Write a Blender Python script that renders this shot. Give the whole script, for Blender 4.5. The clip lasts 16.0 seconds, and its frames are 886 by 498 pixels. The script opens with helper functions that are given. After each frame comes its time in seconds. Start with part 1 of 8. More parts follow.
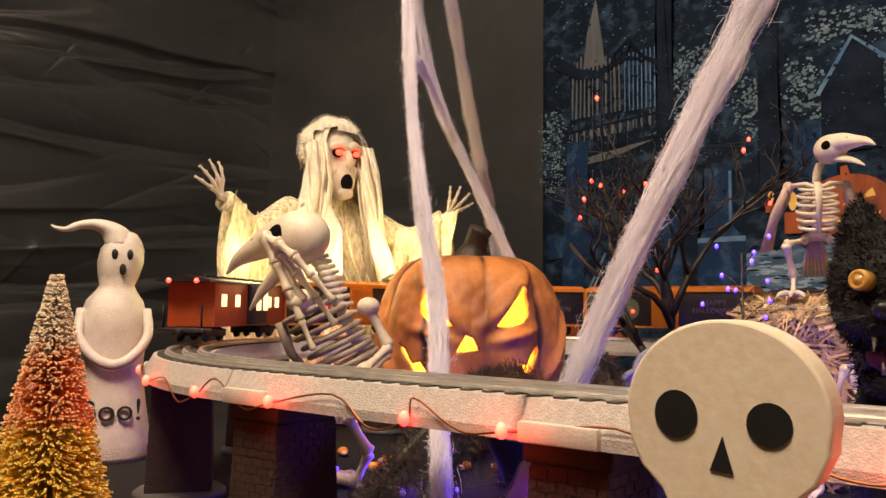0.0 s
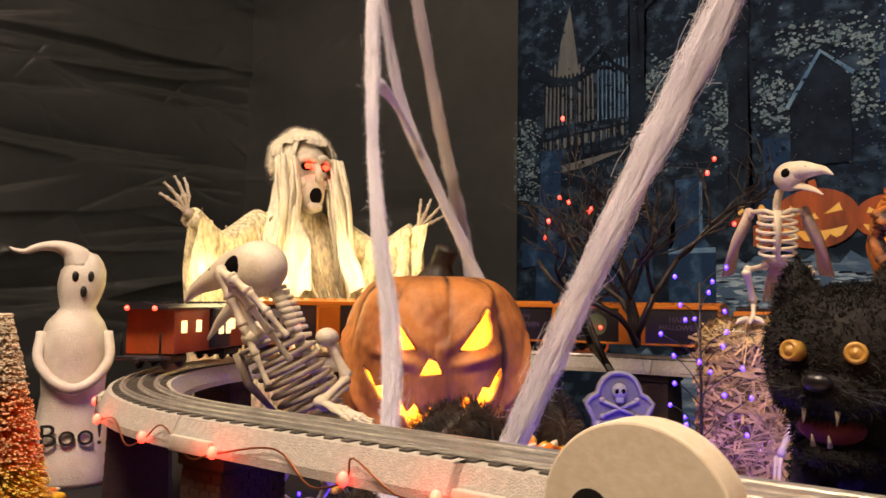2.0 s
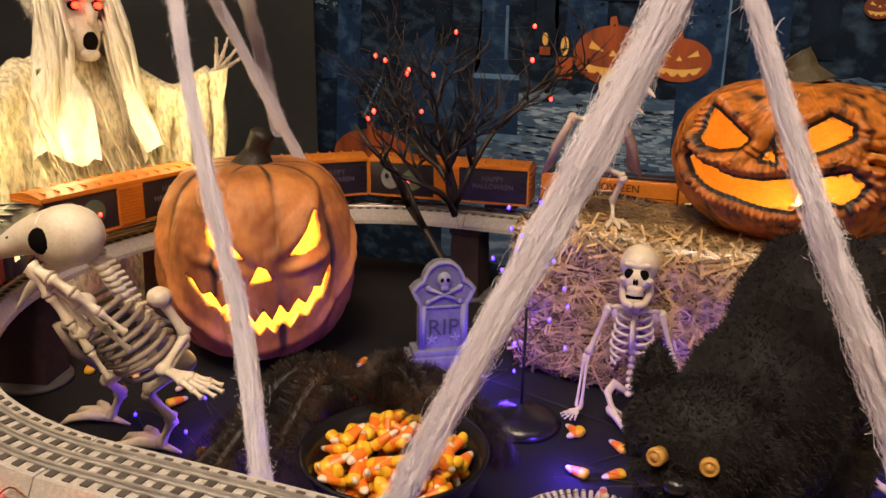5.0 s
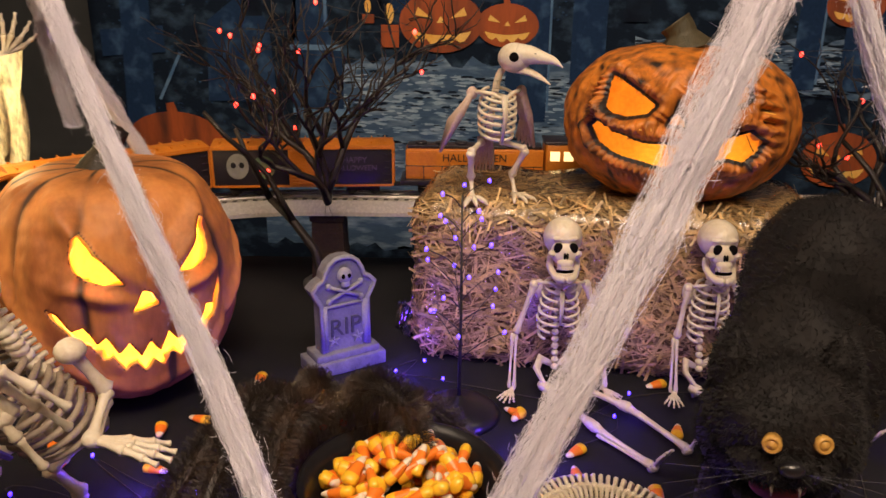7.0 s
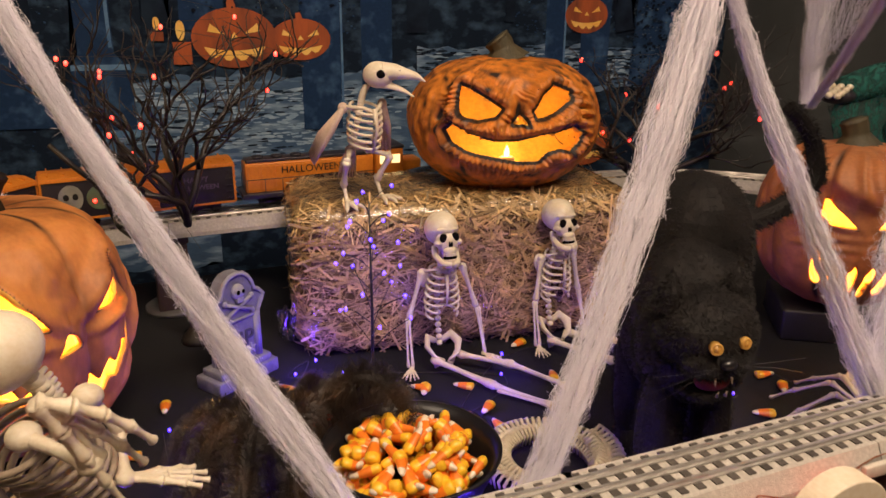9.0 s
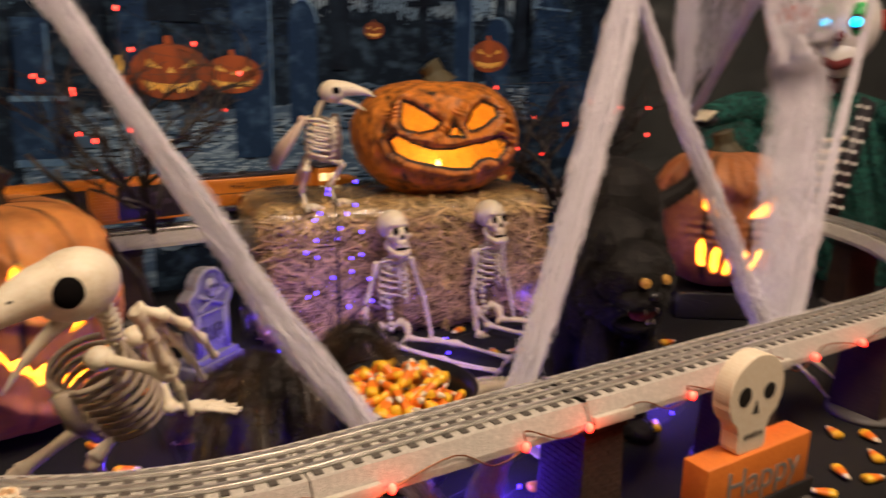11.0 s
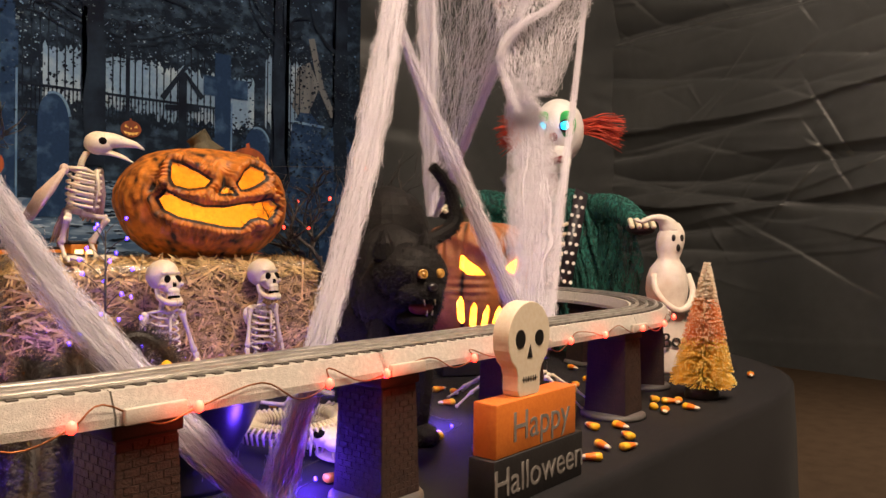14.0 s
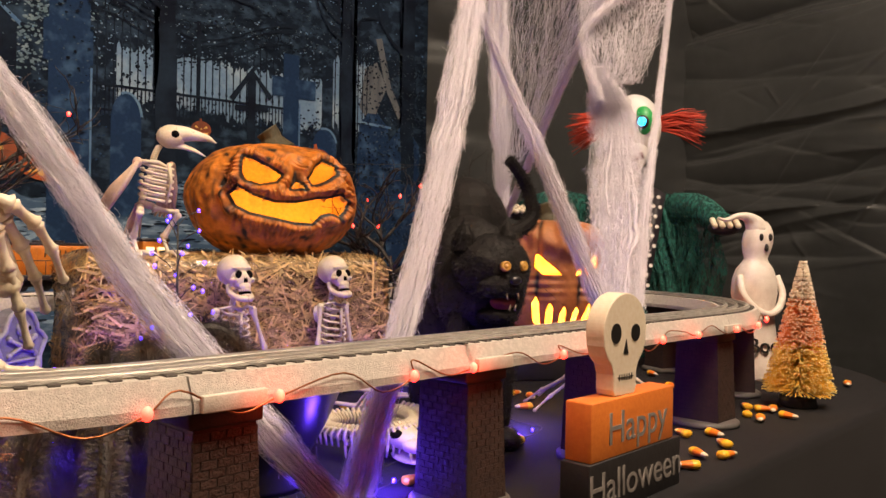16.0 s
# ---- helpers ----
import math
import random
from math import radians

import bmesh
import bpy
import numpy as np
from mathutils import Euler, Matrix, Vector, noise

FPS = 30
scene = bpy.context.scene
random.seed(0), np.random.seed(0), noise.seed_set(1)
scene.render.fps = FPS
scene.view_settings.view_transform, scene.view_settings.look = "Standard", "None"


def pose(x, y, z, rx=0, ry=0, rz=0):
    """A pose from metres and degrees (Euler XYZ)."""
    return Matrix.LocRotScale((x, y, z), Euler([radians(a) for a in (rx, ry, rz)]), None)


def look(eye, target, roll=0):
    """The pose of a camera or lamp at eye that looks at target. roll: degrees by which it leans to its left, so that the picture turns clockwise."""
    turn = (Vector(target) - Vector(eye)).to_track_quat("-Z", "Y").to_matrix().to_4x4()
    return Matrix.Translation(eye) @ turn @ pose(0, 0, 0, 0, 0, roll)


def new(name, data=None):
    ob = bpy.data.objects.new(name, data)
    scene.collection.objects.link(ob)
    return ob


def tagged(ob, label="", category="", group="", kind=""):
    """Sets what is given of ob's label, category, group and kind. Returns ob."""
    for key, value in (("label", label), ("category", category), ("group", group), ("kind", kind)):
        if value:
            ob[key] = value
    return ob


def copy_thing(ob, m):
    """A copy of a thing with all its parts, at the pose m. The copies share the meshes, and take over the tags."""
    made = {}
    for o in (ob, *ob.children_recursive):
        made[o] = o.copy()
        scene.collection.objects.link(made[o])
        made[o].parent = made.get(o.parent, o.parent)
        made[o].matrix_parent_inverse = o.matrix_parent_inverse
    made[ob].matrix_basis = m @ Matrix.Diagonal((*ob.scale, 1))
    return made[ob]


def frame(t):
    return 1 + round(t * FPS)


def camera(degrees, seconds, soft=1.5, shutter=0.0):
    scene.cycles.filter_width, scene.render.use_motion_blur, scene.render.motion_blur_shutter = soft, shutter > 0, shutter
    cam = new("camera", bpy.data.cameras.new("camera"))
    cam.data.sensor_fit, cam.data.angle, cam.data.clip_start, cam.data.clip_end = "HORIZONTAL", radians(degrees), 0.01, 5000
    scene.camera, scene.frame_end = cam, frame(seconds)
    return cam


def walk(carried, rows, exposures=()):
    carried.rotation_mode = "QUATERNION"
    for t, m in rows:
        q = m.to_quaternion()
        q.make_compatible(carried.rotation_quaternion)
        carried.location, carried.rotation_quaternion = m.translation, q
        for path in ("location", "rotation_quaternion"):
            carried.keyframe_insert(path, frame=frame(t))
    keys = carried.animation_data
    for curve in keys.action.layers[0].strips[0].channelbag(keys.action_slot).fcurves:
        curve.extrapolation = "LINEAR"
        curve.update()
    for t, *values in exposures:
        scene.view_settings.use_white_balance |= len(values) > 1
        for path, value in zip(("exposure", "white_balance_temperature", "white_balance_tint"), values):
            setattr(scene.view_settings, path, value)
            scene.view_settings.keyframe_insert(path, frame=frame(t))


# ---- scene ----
cam = camera(59.0, 16.0, shutter=0.5)
PATH = [
    (0, (0.255, 0.226, 0.942), (-1.176, 1.614, 1.099), 0.7),
    (0.5, (0.26, 0.233, 0.945), (-1.17, 1.622, 1.103), 0.7),
    (1, (0.266, 0.238, 0.959), (-1.164, 1.628, 1.117), 0.7),
    (1.5, (0.271, 0.239, 0.965), (-1.154, 1.633, 1.124), 0.8),
    (2, (0.274, 0.244, 0.983), (-1.131, 1.66, 1.116), 0.7),
    (2.5, (0.272, 0.257, 0.998), (-1.077, 1.733, 1.04), 0.7),
    (3, (0.267, 0.271, 1.026), (-1.02, 1.8, 0.944), 0.6),
    (3.5, (0.275, 0.277, 1.091), (-0.937, 1.855, 0.893), 0.8),
    (4, (0.264, 0.268, 1.149), (-0.825, 1.906, 0.787), 0.6),
    (4.2, (0.255, 0.264, 1.17), (-0.801, 1.91, 0.75), 0.6),
    (6.3, (0.065, 0.209, 1.217), (-0.487, 2.017, 0.562), 1.0),
    (6.5, (0.044, 0.211, 1.214), (-0.436, 2.041, 0.563), 0.9),
    (7, (-0.016, 0.241, 1.213), (-0.286, 2.112, 0.559), 0.5),
    (7.5, (-0.064, 0.236, 1.222), (-0.253, 2.118, 0.572), 0.3),
    (8, (-0.148, 0.214, 1.235), (-0.039, 2.103, 0.586), 0.3),
    (8.5, (-0.214, 0.191, 1.24), (0.153, 2.044, 0.582), 0.4),
    (8.7, (-0.229, 0.18, 1.243), (0.21, 2.017, 0.584), 0.3),
    (10.8, (-0.378, 0.026, 1.204), (0.271, 1.844, 0.679), 1.1),
    (11, (-0.394, 0.039, 1.19), (0.41, 1.803, 0.696), 1.0),
    (11.5, (-0.442, 0.071, 1.161), (0.629, 1.693, 0.69), 0.9),
    (12, (-0.467, 0.076, 1.127), (0.773, 1.592, 0.72), 0.8),
    (12.5, (-0.477, 0.047, 1.076), (0.825, 1.536, 0.773), 0.7),
    (13, (-0.49, 0.016, 1.039), (0.85, 1.487, 0.839), 0.8),
    (13.5, (-0.479, -0.001, 1.018), (0.874, 1.469, 0.928), 0.7),
    (14, (-0.462, -0.003, 0.999), (0.896, 1.466, 0.975), 0.8),
    (14.5, (-0.457, 0.014, 0.99), (0.9, 1.483, 0.988), 0.8),
    (15, (-0.453, 0.029, 0.988), (0.865, 1.533, 0.991), 0.8),
    (15.5, (-0.452, 0.042, 0.978), (0.818, 1.588, 0.981), 0.9),
    (16, (-0.45, 0.05, 0.976), (0.795, 1.615, 0.979), 0.9),
]
walk(cam, [(t, look(eye, target, roll)) for t, eye, target, roll in PATH],
     [(0, 0.30), (2, 0.24), (3, 0.14), (4.2, 0.0), (8.7, -0.08), (11, -0.12), (13, 0.26), (14.5, 0.48), (16, 0.44)])

# ---- world, lamps ----
world = bpy.data.worlds.new("room_dark")
scene.world = world
world.use_nodes = True
world.node_tree.nodes["Background"].inputs[0].default_value = (0.9, 0.8, 0.7, 1)
world.node_tree.nodes["Background"].inputs[1].default_value = 0.035


def lamp(name, kind, where, power, colour, size=0.02, target=None):
    data = bpy.data.lights.new(name, kind)
    data.energy, data.color = power, colour
    if kind == "AREA":
        data.size = size
    else:
        data.shadow_soft_size = size
    ob = new(name, data)
    ob.matrix_world = look(where, target) if target else pose(*where)
    return ob


lamp("unseen_ceiling_light", "AREA", (0.15, -0.10, 2.52), 44, (1.0, 0.75, 0.55), 0.7, (0.15, 0.55, 0.8))
# unseen lamp added to brighten the west curtain
lamp("unseen_ceiling_light", "AREA", (-0.95, 0.35, 2.52), 13, (1.0, 0.75, 0.55), 0.7, (-1.35, 1.20, 1.3))
# unseen lamp added and aimed to lift the east curtain's upper part
lamp("unseen_ceiling_light", "AREA", (1.35, 0.55, 2.52), 9, (1.0, 0.78, 0.60), 0.7, (2.05, 1.05, 1.60))
# unseen lamp inferred from the lit floor past the east curtain
lamp("unseen_ceiling_light", "AREA", (3.7, 0.9, 2.52), 22, (1.0, 0.75, 0.55), 0.7, (3.7, 0.9, 0))

# ---- materials ----
MATS = {}


def mat(name, colour, rough=0.6, metal=0.0, second=None, scale=30.0, amount=0.5, bump=0.2, bump_scale=None, emit=None, power=0.0,
        spec=0.5, sheen=0.0, per_object=0.0, stretch=(1, 1, 1), fine=None, trans=0.0, subsurf=0.0, groove_tone=None, open_weave=None):
    """A procedural surface: two colours mixed by coarse noise, a fine grain on top, and a bump."""
    if name in MATS:
        return MATS[name]
    m = bpy.data.materials.new(name)
    m.use_nodes = True
    nt = m.node_tree
    b = nt.nodes["Principled BSDF"]
    b.inputs["Roughness"].default_value, b.inputs["Metallic"].default_value = rough, metal
    b.inputs["Specular IOR Level"].default_value = spec
    if sheen:
        b.inputs["Sheen Weight"].default_value = sheen
    if trans:
        b.inputs["Transmission Weight"].default_value = trans
    if subsurf:
        b.inputs["Subsurface Weight"].default_value = subsurf
        b.inputs["Subsurface Radius"].default_value = (0.01, 0.006, 0.004)
    tc = nt.nodes.new("ShaderNodeTexCoord")
    mp = nt.nodes.new("ShaderNodeMapping")
    mp.inputs["Scale"].default_value = stretch
    nt.links.new(tc.outputs["Object"], mp.inputs["Vector"])
    second = second or tuple(c * 0.7 for c in colour)
    n1 = nt.nodes.new("ShaderNodeTexNoise")
    n1.inputs["Scale"].default_value, n1.inputs["Detail"].default_value = scale, 6
    n2 = nt.nodes.new("ShaderNodeTexNoise")
    n2.inputs["Scale"].default_value, n2.inputs["Detail"].default_value = (fine or scale * 9), 3
    for n in (n1, n2):
        nt.links.new(mp.outputs["Vector"], n.inputs["Vector"])
    ramp = nt.nodes.new("ShaderNodeValToRGB")
    ramp.color_ramp.elements[0].position, ramp.color_ramp.elements[1].position = 0.5 - 0.25 * (1 - amount), 0.75
    ramp.color_ramp.elements[0].color, ramp.color_ramp.elements[1].color = (*colour, 1), (*second, 1)
    nt.links.new(n1.outputs["Fac"], ramp.inputs["Fac"])
    mix = nt.nodes.new("ShaderNodeMix")
    mix.data_type, mix.blend_type = "RGBA", "OVERLAY"
    mix.inputs["Factor"].default_value = 0.25
    nt.links.new(ramp.outputs["Color"], mix.inputs["A"])
    nt.links.new(n2.outputs["Fac"], mix.inputs["B"])
    last = mix.outputs["Result"]
    if per_object:
        info = nt.nodes.new("ShaderNodeObjectInfo")
        hsv = nt.nodes.new("ShaderNodeHueSaturation")
        rng = nt.nodes.new("ShaderNodeMapRange")
        rng.inputs["To Min"].default_value, rng.inputs["To Max"].default_value = 1 - per_object, 1 + per_object
        nt.links.new(info.outputs["Random"], rng.inputs["Value"])
        nt.links.new(rng.outputs["Result"], hsv.inputs["Value"])
        nt.links.new(last, hsv.inputs["Color"])
        last = hsv.outputs["Color"]
    if groove_tone:  # dark colour for grooves, rims and pits, weighted by a mesh attribute
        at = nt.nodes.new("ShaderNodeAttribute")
        at.attribute_name = "groove_tone"
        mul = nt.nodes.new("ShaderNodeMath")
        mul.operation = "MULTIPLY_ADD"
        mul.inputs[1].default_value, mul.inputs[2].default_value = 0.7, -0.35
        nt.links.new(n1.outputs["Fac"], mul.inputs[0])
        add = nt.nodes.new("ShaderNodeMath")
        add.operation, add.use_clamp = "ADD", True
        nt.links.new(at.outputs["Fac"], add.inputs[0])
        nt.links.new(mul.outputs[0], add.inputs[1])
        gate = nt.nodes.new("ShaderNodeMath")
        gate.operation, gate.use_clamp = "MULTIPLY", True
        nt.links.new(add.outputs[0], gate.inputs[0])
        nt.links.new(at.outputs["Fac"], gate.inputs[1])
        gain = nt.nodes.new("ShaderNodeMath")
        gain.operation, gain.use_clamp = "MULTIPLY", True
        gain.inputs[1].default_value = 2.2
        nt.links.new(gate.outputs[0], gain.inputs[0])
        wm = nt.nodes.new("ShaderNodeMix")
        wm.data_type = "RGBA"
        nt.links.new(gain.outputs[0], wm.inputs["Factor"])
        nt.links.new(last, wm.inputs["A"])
        wm.inputs["B"].default_value = (*groove_tone, 1)
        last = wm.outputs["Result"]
    nt.links.new(last, b.inputs["Base Color"])
    if bump:
        bp = nt.nodes.new("ShaderNodeBump")
        bp.inputs["Strength"].default_value, bp.inputs["Distance"].default_value = bump, 0.002
        if bump_scale:
            n3 = nt.nodes.new("ShaderNodeTexNoise")
            n3.inputs["Scale"].default_value, n3.inputs["Detail"].default_value = bump_scale, 4
            nt.links.new(mp.outputs["Vector"], n3.inputs["Vector"])
            nt.links.new(n3.outputs["Fac"], bp.inputs["Height"])
        else:
            nt.links.new(n2.outputs["Fac"], bp.inputs["Height"])
        nt.links.new(bp.outputs["Normal"], b.inputs["Normal"])
    if open_weave:  # (noise scale, least cover): threads with gaps between them
        n4 = nt.nodes.new("ShaderNodeTexNoise")
        n4.inputs["Scale"].default_value, n4.inputs["Detail"].default_value = open_weave[0], 3
        nt.links.new(mp.outputs["Vector"], n4.inputs["Vector"])
        cover = nt.nodes.new("ShaderNodeMapRange")
        cover.inputs["From Min"].default_value, cover.inputs["From Max"].default_value = 0.36, 0.58
        cover.inputs["To Min"].default_value = open_weave[1]
        nt.links.new(n4.outputs["Fac"], cover.inputs["Value"])
        nt.links.new(cover.outputs["Result"], b.inputs["Alpha"])
    if emit:
        b.inputs["Emission Color"].default_value = (*emit, 1)
        b.inputs["Emission Strength"].default_value = power
    MATS[name] = m
    return m


BLACK_CLOTH = mat("black_curtain_cloth", (0.034, 0.037, 0.038), 0.34, second=(0.052, 0.055, 0.056), scale=3, bump=0.25, bump_scale=700, spec=0.65, sheen=0.1)
nt = BLACK_CLOTH.node_tree  # crisp creases
geo = nt.nodes.new("ShaderNodeTexCoord")
crease_last = None
for size, squeeze, width in ((1.1, (0.30, 0.30, 1.5), 0.020), (1.6, (0.35, 0.35, 1.2), 0.016), (0.9, (1.2, 1.2, 0.35), 0.018)):
    cm, cn = nt.nodes.new("ShaderNodeMapping"), nt.nodes.new("ShaderNodeTexNoise")
    cm.inputs["Scale"].default_value = squeeze
    cm.inputs["Location"].default_value = (size, size * 2, size * 3)
    cm.inputs["Rotation"].default_value = (0.25 * size, -0.35 * size, 0)
    cn.inputs["Scale"].default_value, cn.inputs["Detail"].default_value = size, 0.5
    c1, c2, c3 = nt.nodes.new("ShaderNodeMath"), nt.nodes.new("ShaderNodeMath"), nt.nodes.new("ShaderNodeMapRange")
    c1.operation, c1.inputs[1].default_value = "SUBTRACT", 0.5
    c2.operation = "ABSOLUTE"
    c3.inputs["From Max"].default_value, c3.inputs["To Min"].default_value, c3.inputs["To Max"].default_value = width, 1.0, 0.0
    c3.interpolation_type = "SMOOTHSTEP"
    nt.links.new(geo.outputs["Object"], cm.inputs["Vector"])
    nt.links.new(cm.outputs[0], cn.inputs["Vector"])
    nt.links.new(cn.outputs["Fac"], c1.inputs[0])
    nt.links.new(c1.outputs[0], c2.inputs[0])
    nt.links.new(c2.outputs[0], c3.inputs["Value"])
    if crease_last is None:
        crease_last = c3.outputs["Result"]
    else:
        c4 = nt.nodes.new("ShaderNodeMath")
        c4.operation = "ADD"
        nt.links.new(crease_last, c4.inputs[0])
        nt.links.new(c3.outputs["Result"], c4.inputs[1])
        crease_last = c4.outputs[0]
cb = nt.nodes.new("ShaderNodeBump")
cb.inputs["Strength"].default_value, cb.inputs["Distance"].default_value = 0.22, 0.004
bs = nt.nodes["Principled BSDF"]
nt.links.new(bs.inputs["Normal"].links[0].from_socket, cb.inputs["Normal"])
nt.links.new(crease_last, cb.inputs["Height"])
nt.links.new(cb.outputs["Normal"], bs.inputs["Normal"])
TABLE_CLOTH = mat("black_table_cloth", (0.0055, 0.0055, 0.007), 0.9, second=(0.010, 0.0096, 0.012), scale=9, bump=0.3, bump_scale=900, sheen=0.03, spec=0.3)
CARPET = mat("brown_carpet", (0.16, 0.11, 0.07), 0.95, second=(0.12, 0.08, 0.05), scale=12, bump=0.5, bump_scale=300)
WALL_PAINT = mat("room_wall_paint", (0.25, 0.23, 0.20), 0.9, scale=2)
CEIL_PAINT = mat("ceiling_paint", (0.45, 0.43, 0.40), 0.9, scale=2)
ROADBED = mat("grey_ballast_plastic", (0.46, 0.43, 0.38), 0.8, second=(0.60, 0.56, 0.50), scale=260, amount=0.8, bump=0.6, bump_scale=900)
TIE = mat("dark_tie_plastic", (0.070, 0.060, 0.052), 0.6, second=(0.085, 0.073, 0.062), scale=80, per_object=0.25)
RAIL = mat("nickel_rail", (0.84, 0.81, 0.77), 0.34, 0.80, second=(0.58, 0.55, 0.51), scale=60, bump=0.05)
TAB = mat("pale_plastic_tab", (0.62, 0.58, 0.50), 0.5, second=(0.52, 0.48, 0.40), scale=70)
MORTAR = mat("dark_mortar_plastic", (0.034, 0.020, 0.016), 0.75, scale=60)
PIER_FOOT = mat("grey_pier_foot", (0.10, 0.095, 0.09), 0.55, scale=60)
WEB = mat("stretched_web_fibre", (0.80, 0.77, 0.84), 0.95, second=(0.68, 0.64, 0.73), scale=60, amount=0.5, stretch=(2.0, 2.0, 0.5), bump=0.6, bump_scale=500, sheen=0.4)
FIBRE = mat("loose_web_fibre", (0.88, 0.85, 0.91), 0.9, second=(0.80, 0.77, 0.85), scale=30, bump=0)
ORANGE_SKIN = mat("weathered_orange_pumpkin", (0.66, 0.255, 0.065), 0.55, second=(0.23, 0.066, 0.016), scale=19, amount=0.75, bump=0.35, bump_scale=90, fine=190, subsurf=0.2, groove_tone=(0.060, 0.026, 0.012), stretch=(1, 1, 0.45))
BRIGHT_SKIN = mat("brownish_orange_foam_pumpkin", (0.66, 0.215, 0.026), 0.48, second=(0.16, 0.045, 0.010), scale=46, amount=0.85, bump=1.4, bump_scale=70, fine=210, groove_tone=(0.016, 0.009, 0.006))
PEACH_SKIN = mat("peach_orange_pumpkin", (0.52, 0.20, 0.07), 0.5, second=(0.34, 0.10, 0.03), scale=17, amount=0.6, bump=0.4, bump_scale=90, fine=190, subsurf=0.2, groove_tone=(0.03, 0.016, 0.01))
PUMPKIN_DARK = mat("black_pumpkin_crease", (0.035, 0.018, 0.010), 0.6, scale=50)
PUMPKIN_IN = mat("yellow_pumpkin_inside", (0.90, 0.54, 0.10), 0.7, second=(0.80, 0.42, 0.07), scale=20)
STEM = mat("dark_green_stem", (0.055, 0.048, 0.024), 0.6, second=(0.11, 0.085, 0.045), scale=40, bump=0.6, stretch=(1, 1, 0.3))
STEM_DARK = mat("blackish_stem", (0.022, 0.018, 0.012), 0.5, second=(0.05, 0.035, 0.02), scale=30, bump=0.6)
BONE = mat("ivory_plastic_bone", (0.78, 0.70, 0.54), 0.42, second=(0.60, 0.50, 0.34), scale=35, amount=0.5, bump=0.25, subsurf=0.05)
# BONE darkened: shade on the ribcage and hips is put into this colour
BONE_SHADED = mat("shaded_bone", (0.36, 0.29, 0.21), 0.55, second=(0.20, 0.15, 0.11), scale=45, amount=0.6, bump=0.3)
# near-black colour put in for the shade of hollow sockets, noses and mouths
SOCKET = mat("socket_shade_black", (0.006, 0.005, 0.005), 0.95, scale=40, spec=0.05)
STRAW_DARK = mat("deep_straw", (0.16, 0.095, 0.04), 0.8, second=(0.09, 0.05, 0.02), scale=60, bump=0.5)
STONE = mat("grey_foam_stone", (0.20, 0.20, 0.24), 0.75, second=(0.11, 0.11, 0.14), scale=40, amount=0.6, bump=0.5, bump_scale=200)
CANDY_W = mat("candy_white", (0.85, 0.72, 0.55), 0.3, scale=40, bump=0.05)
CANDY_O = mat("candy_orange", (0.85, 0.22, 0.02), 0.3, second=(0.75, 0.17, 0.015), scale=40, bump=0.05)
CANDY_Y = mat("candy_yellow", (0.88, 0.50, 0.03), 0.3, second=(0.8, 0.42, 0.02), scale=40, bump=0.05)
GLOSS_BLACK = mat("black_plastic", (0.012, 0.011, 0.013), 0.28, scale=30, bump=0.05)
TWIG = mat("black_twig", (0.016, 0.012, 0.010), 0.4, second=(0.03, 0.022, 0.016), scale=60, bump=0.5)
FUR = mat("black_fur", (0.007, 0.006, 0.006), 0.7, second=(0.014, 0.011, 0.010), scale=40, bump=0, spec=0.28)
BROWN_FUR = mat("brown_black_fur", (0.016, 0.010, 0.007), 0.5, second=(0.075, 0.038, 0.018), scale=25, amount=0.8, bump=0)
WHITE_CERAMIC = mat("white_glitter_ceramic", (0.78, 0.72, 0.64), 0.4, second=(0.66, 0.58, 0.50), scale=60, bump=0.5, bump_scale=500)
WOOD_WHITE = mat("white_painted_wood", (0.78, 0.68, 0.52), 0.55, second=(0.72, 0.61, 0.45), scale=25, bump=0.1)
WOOD_ORANGE = mat("orange_painted_wood", (0.72, 0.20, 0.03), 0.5, second=(0.64, 0.17, 0.025), scale=25, bump=0.15)
WOOD_BLACK = mat("black_painted_wood", (0.020, 0.018, 0.018), 0.5, scale=25, bump=0.15)
PAINT_BLACK = mat("black_paint", (0.012, 0.011, 0.010), 0.5, scale=50, bump=0)
LETTER = mat("grey_white_lettering", (0.24, 0.22, 0.20), 0.6, scale=60, bump=0)
CAR_ORANGE = mat("orange_car_paint", (0.62, 0.20, 0.02), 0.4, second=(0.52, 0.16, 0.015), scale=30, bump=0.05)
CAR_RED = mat("orange_red_caboose_paint", (0.50, 0.10, 0.025), 0.4, second=(0.42, 0.08, 0.02), scale=30, bump=0.05)
CAR_BLACK = mat("black_car_paint", (0.020, 0.017, 0.022), 0.35, second=(0.032, 0.026, 0.034), scale=24, bump=0.05)
CAR_GREEN = mat("grey_green_print", (0.12, 0.17, 0.10), 0.5, scale=30, bump=0)
WHEEL = mat("dark_wheel_metal", (0.05, 0.045, 0.04), 0.4, 0.6, scale=50)
WINDOW_LIT = mat("lit_car_window", (0.9, 0.75, 0.4), 0.4, bump=0, emit=(1.0, 0.72, 0.32), power=1.6)
LED_RED = mat("red_led", (1, 0.1, 0.05), 0.3, bump=0, emit=(1.0, 0.020, 0.008), power=9)
LED_RED_HOT = mat("red_led_core", (1, 0.6, 0.5), 0.3, bump=0, emit=(1.0, 0.020, 0.011), power=7)
LED_PURPLE_HOT = mat("violet_led_core", (0.6, 0.5, 1), 0.3, bump=0, emit=(0.035, 0.010, 1.0), power=8)
LED_CYAN = mat("blue_green_led", (0.1, 0.8, 1), 0.3, bump=0, emit=(0.0, 0.50, 1.0), power=7)
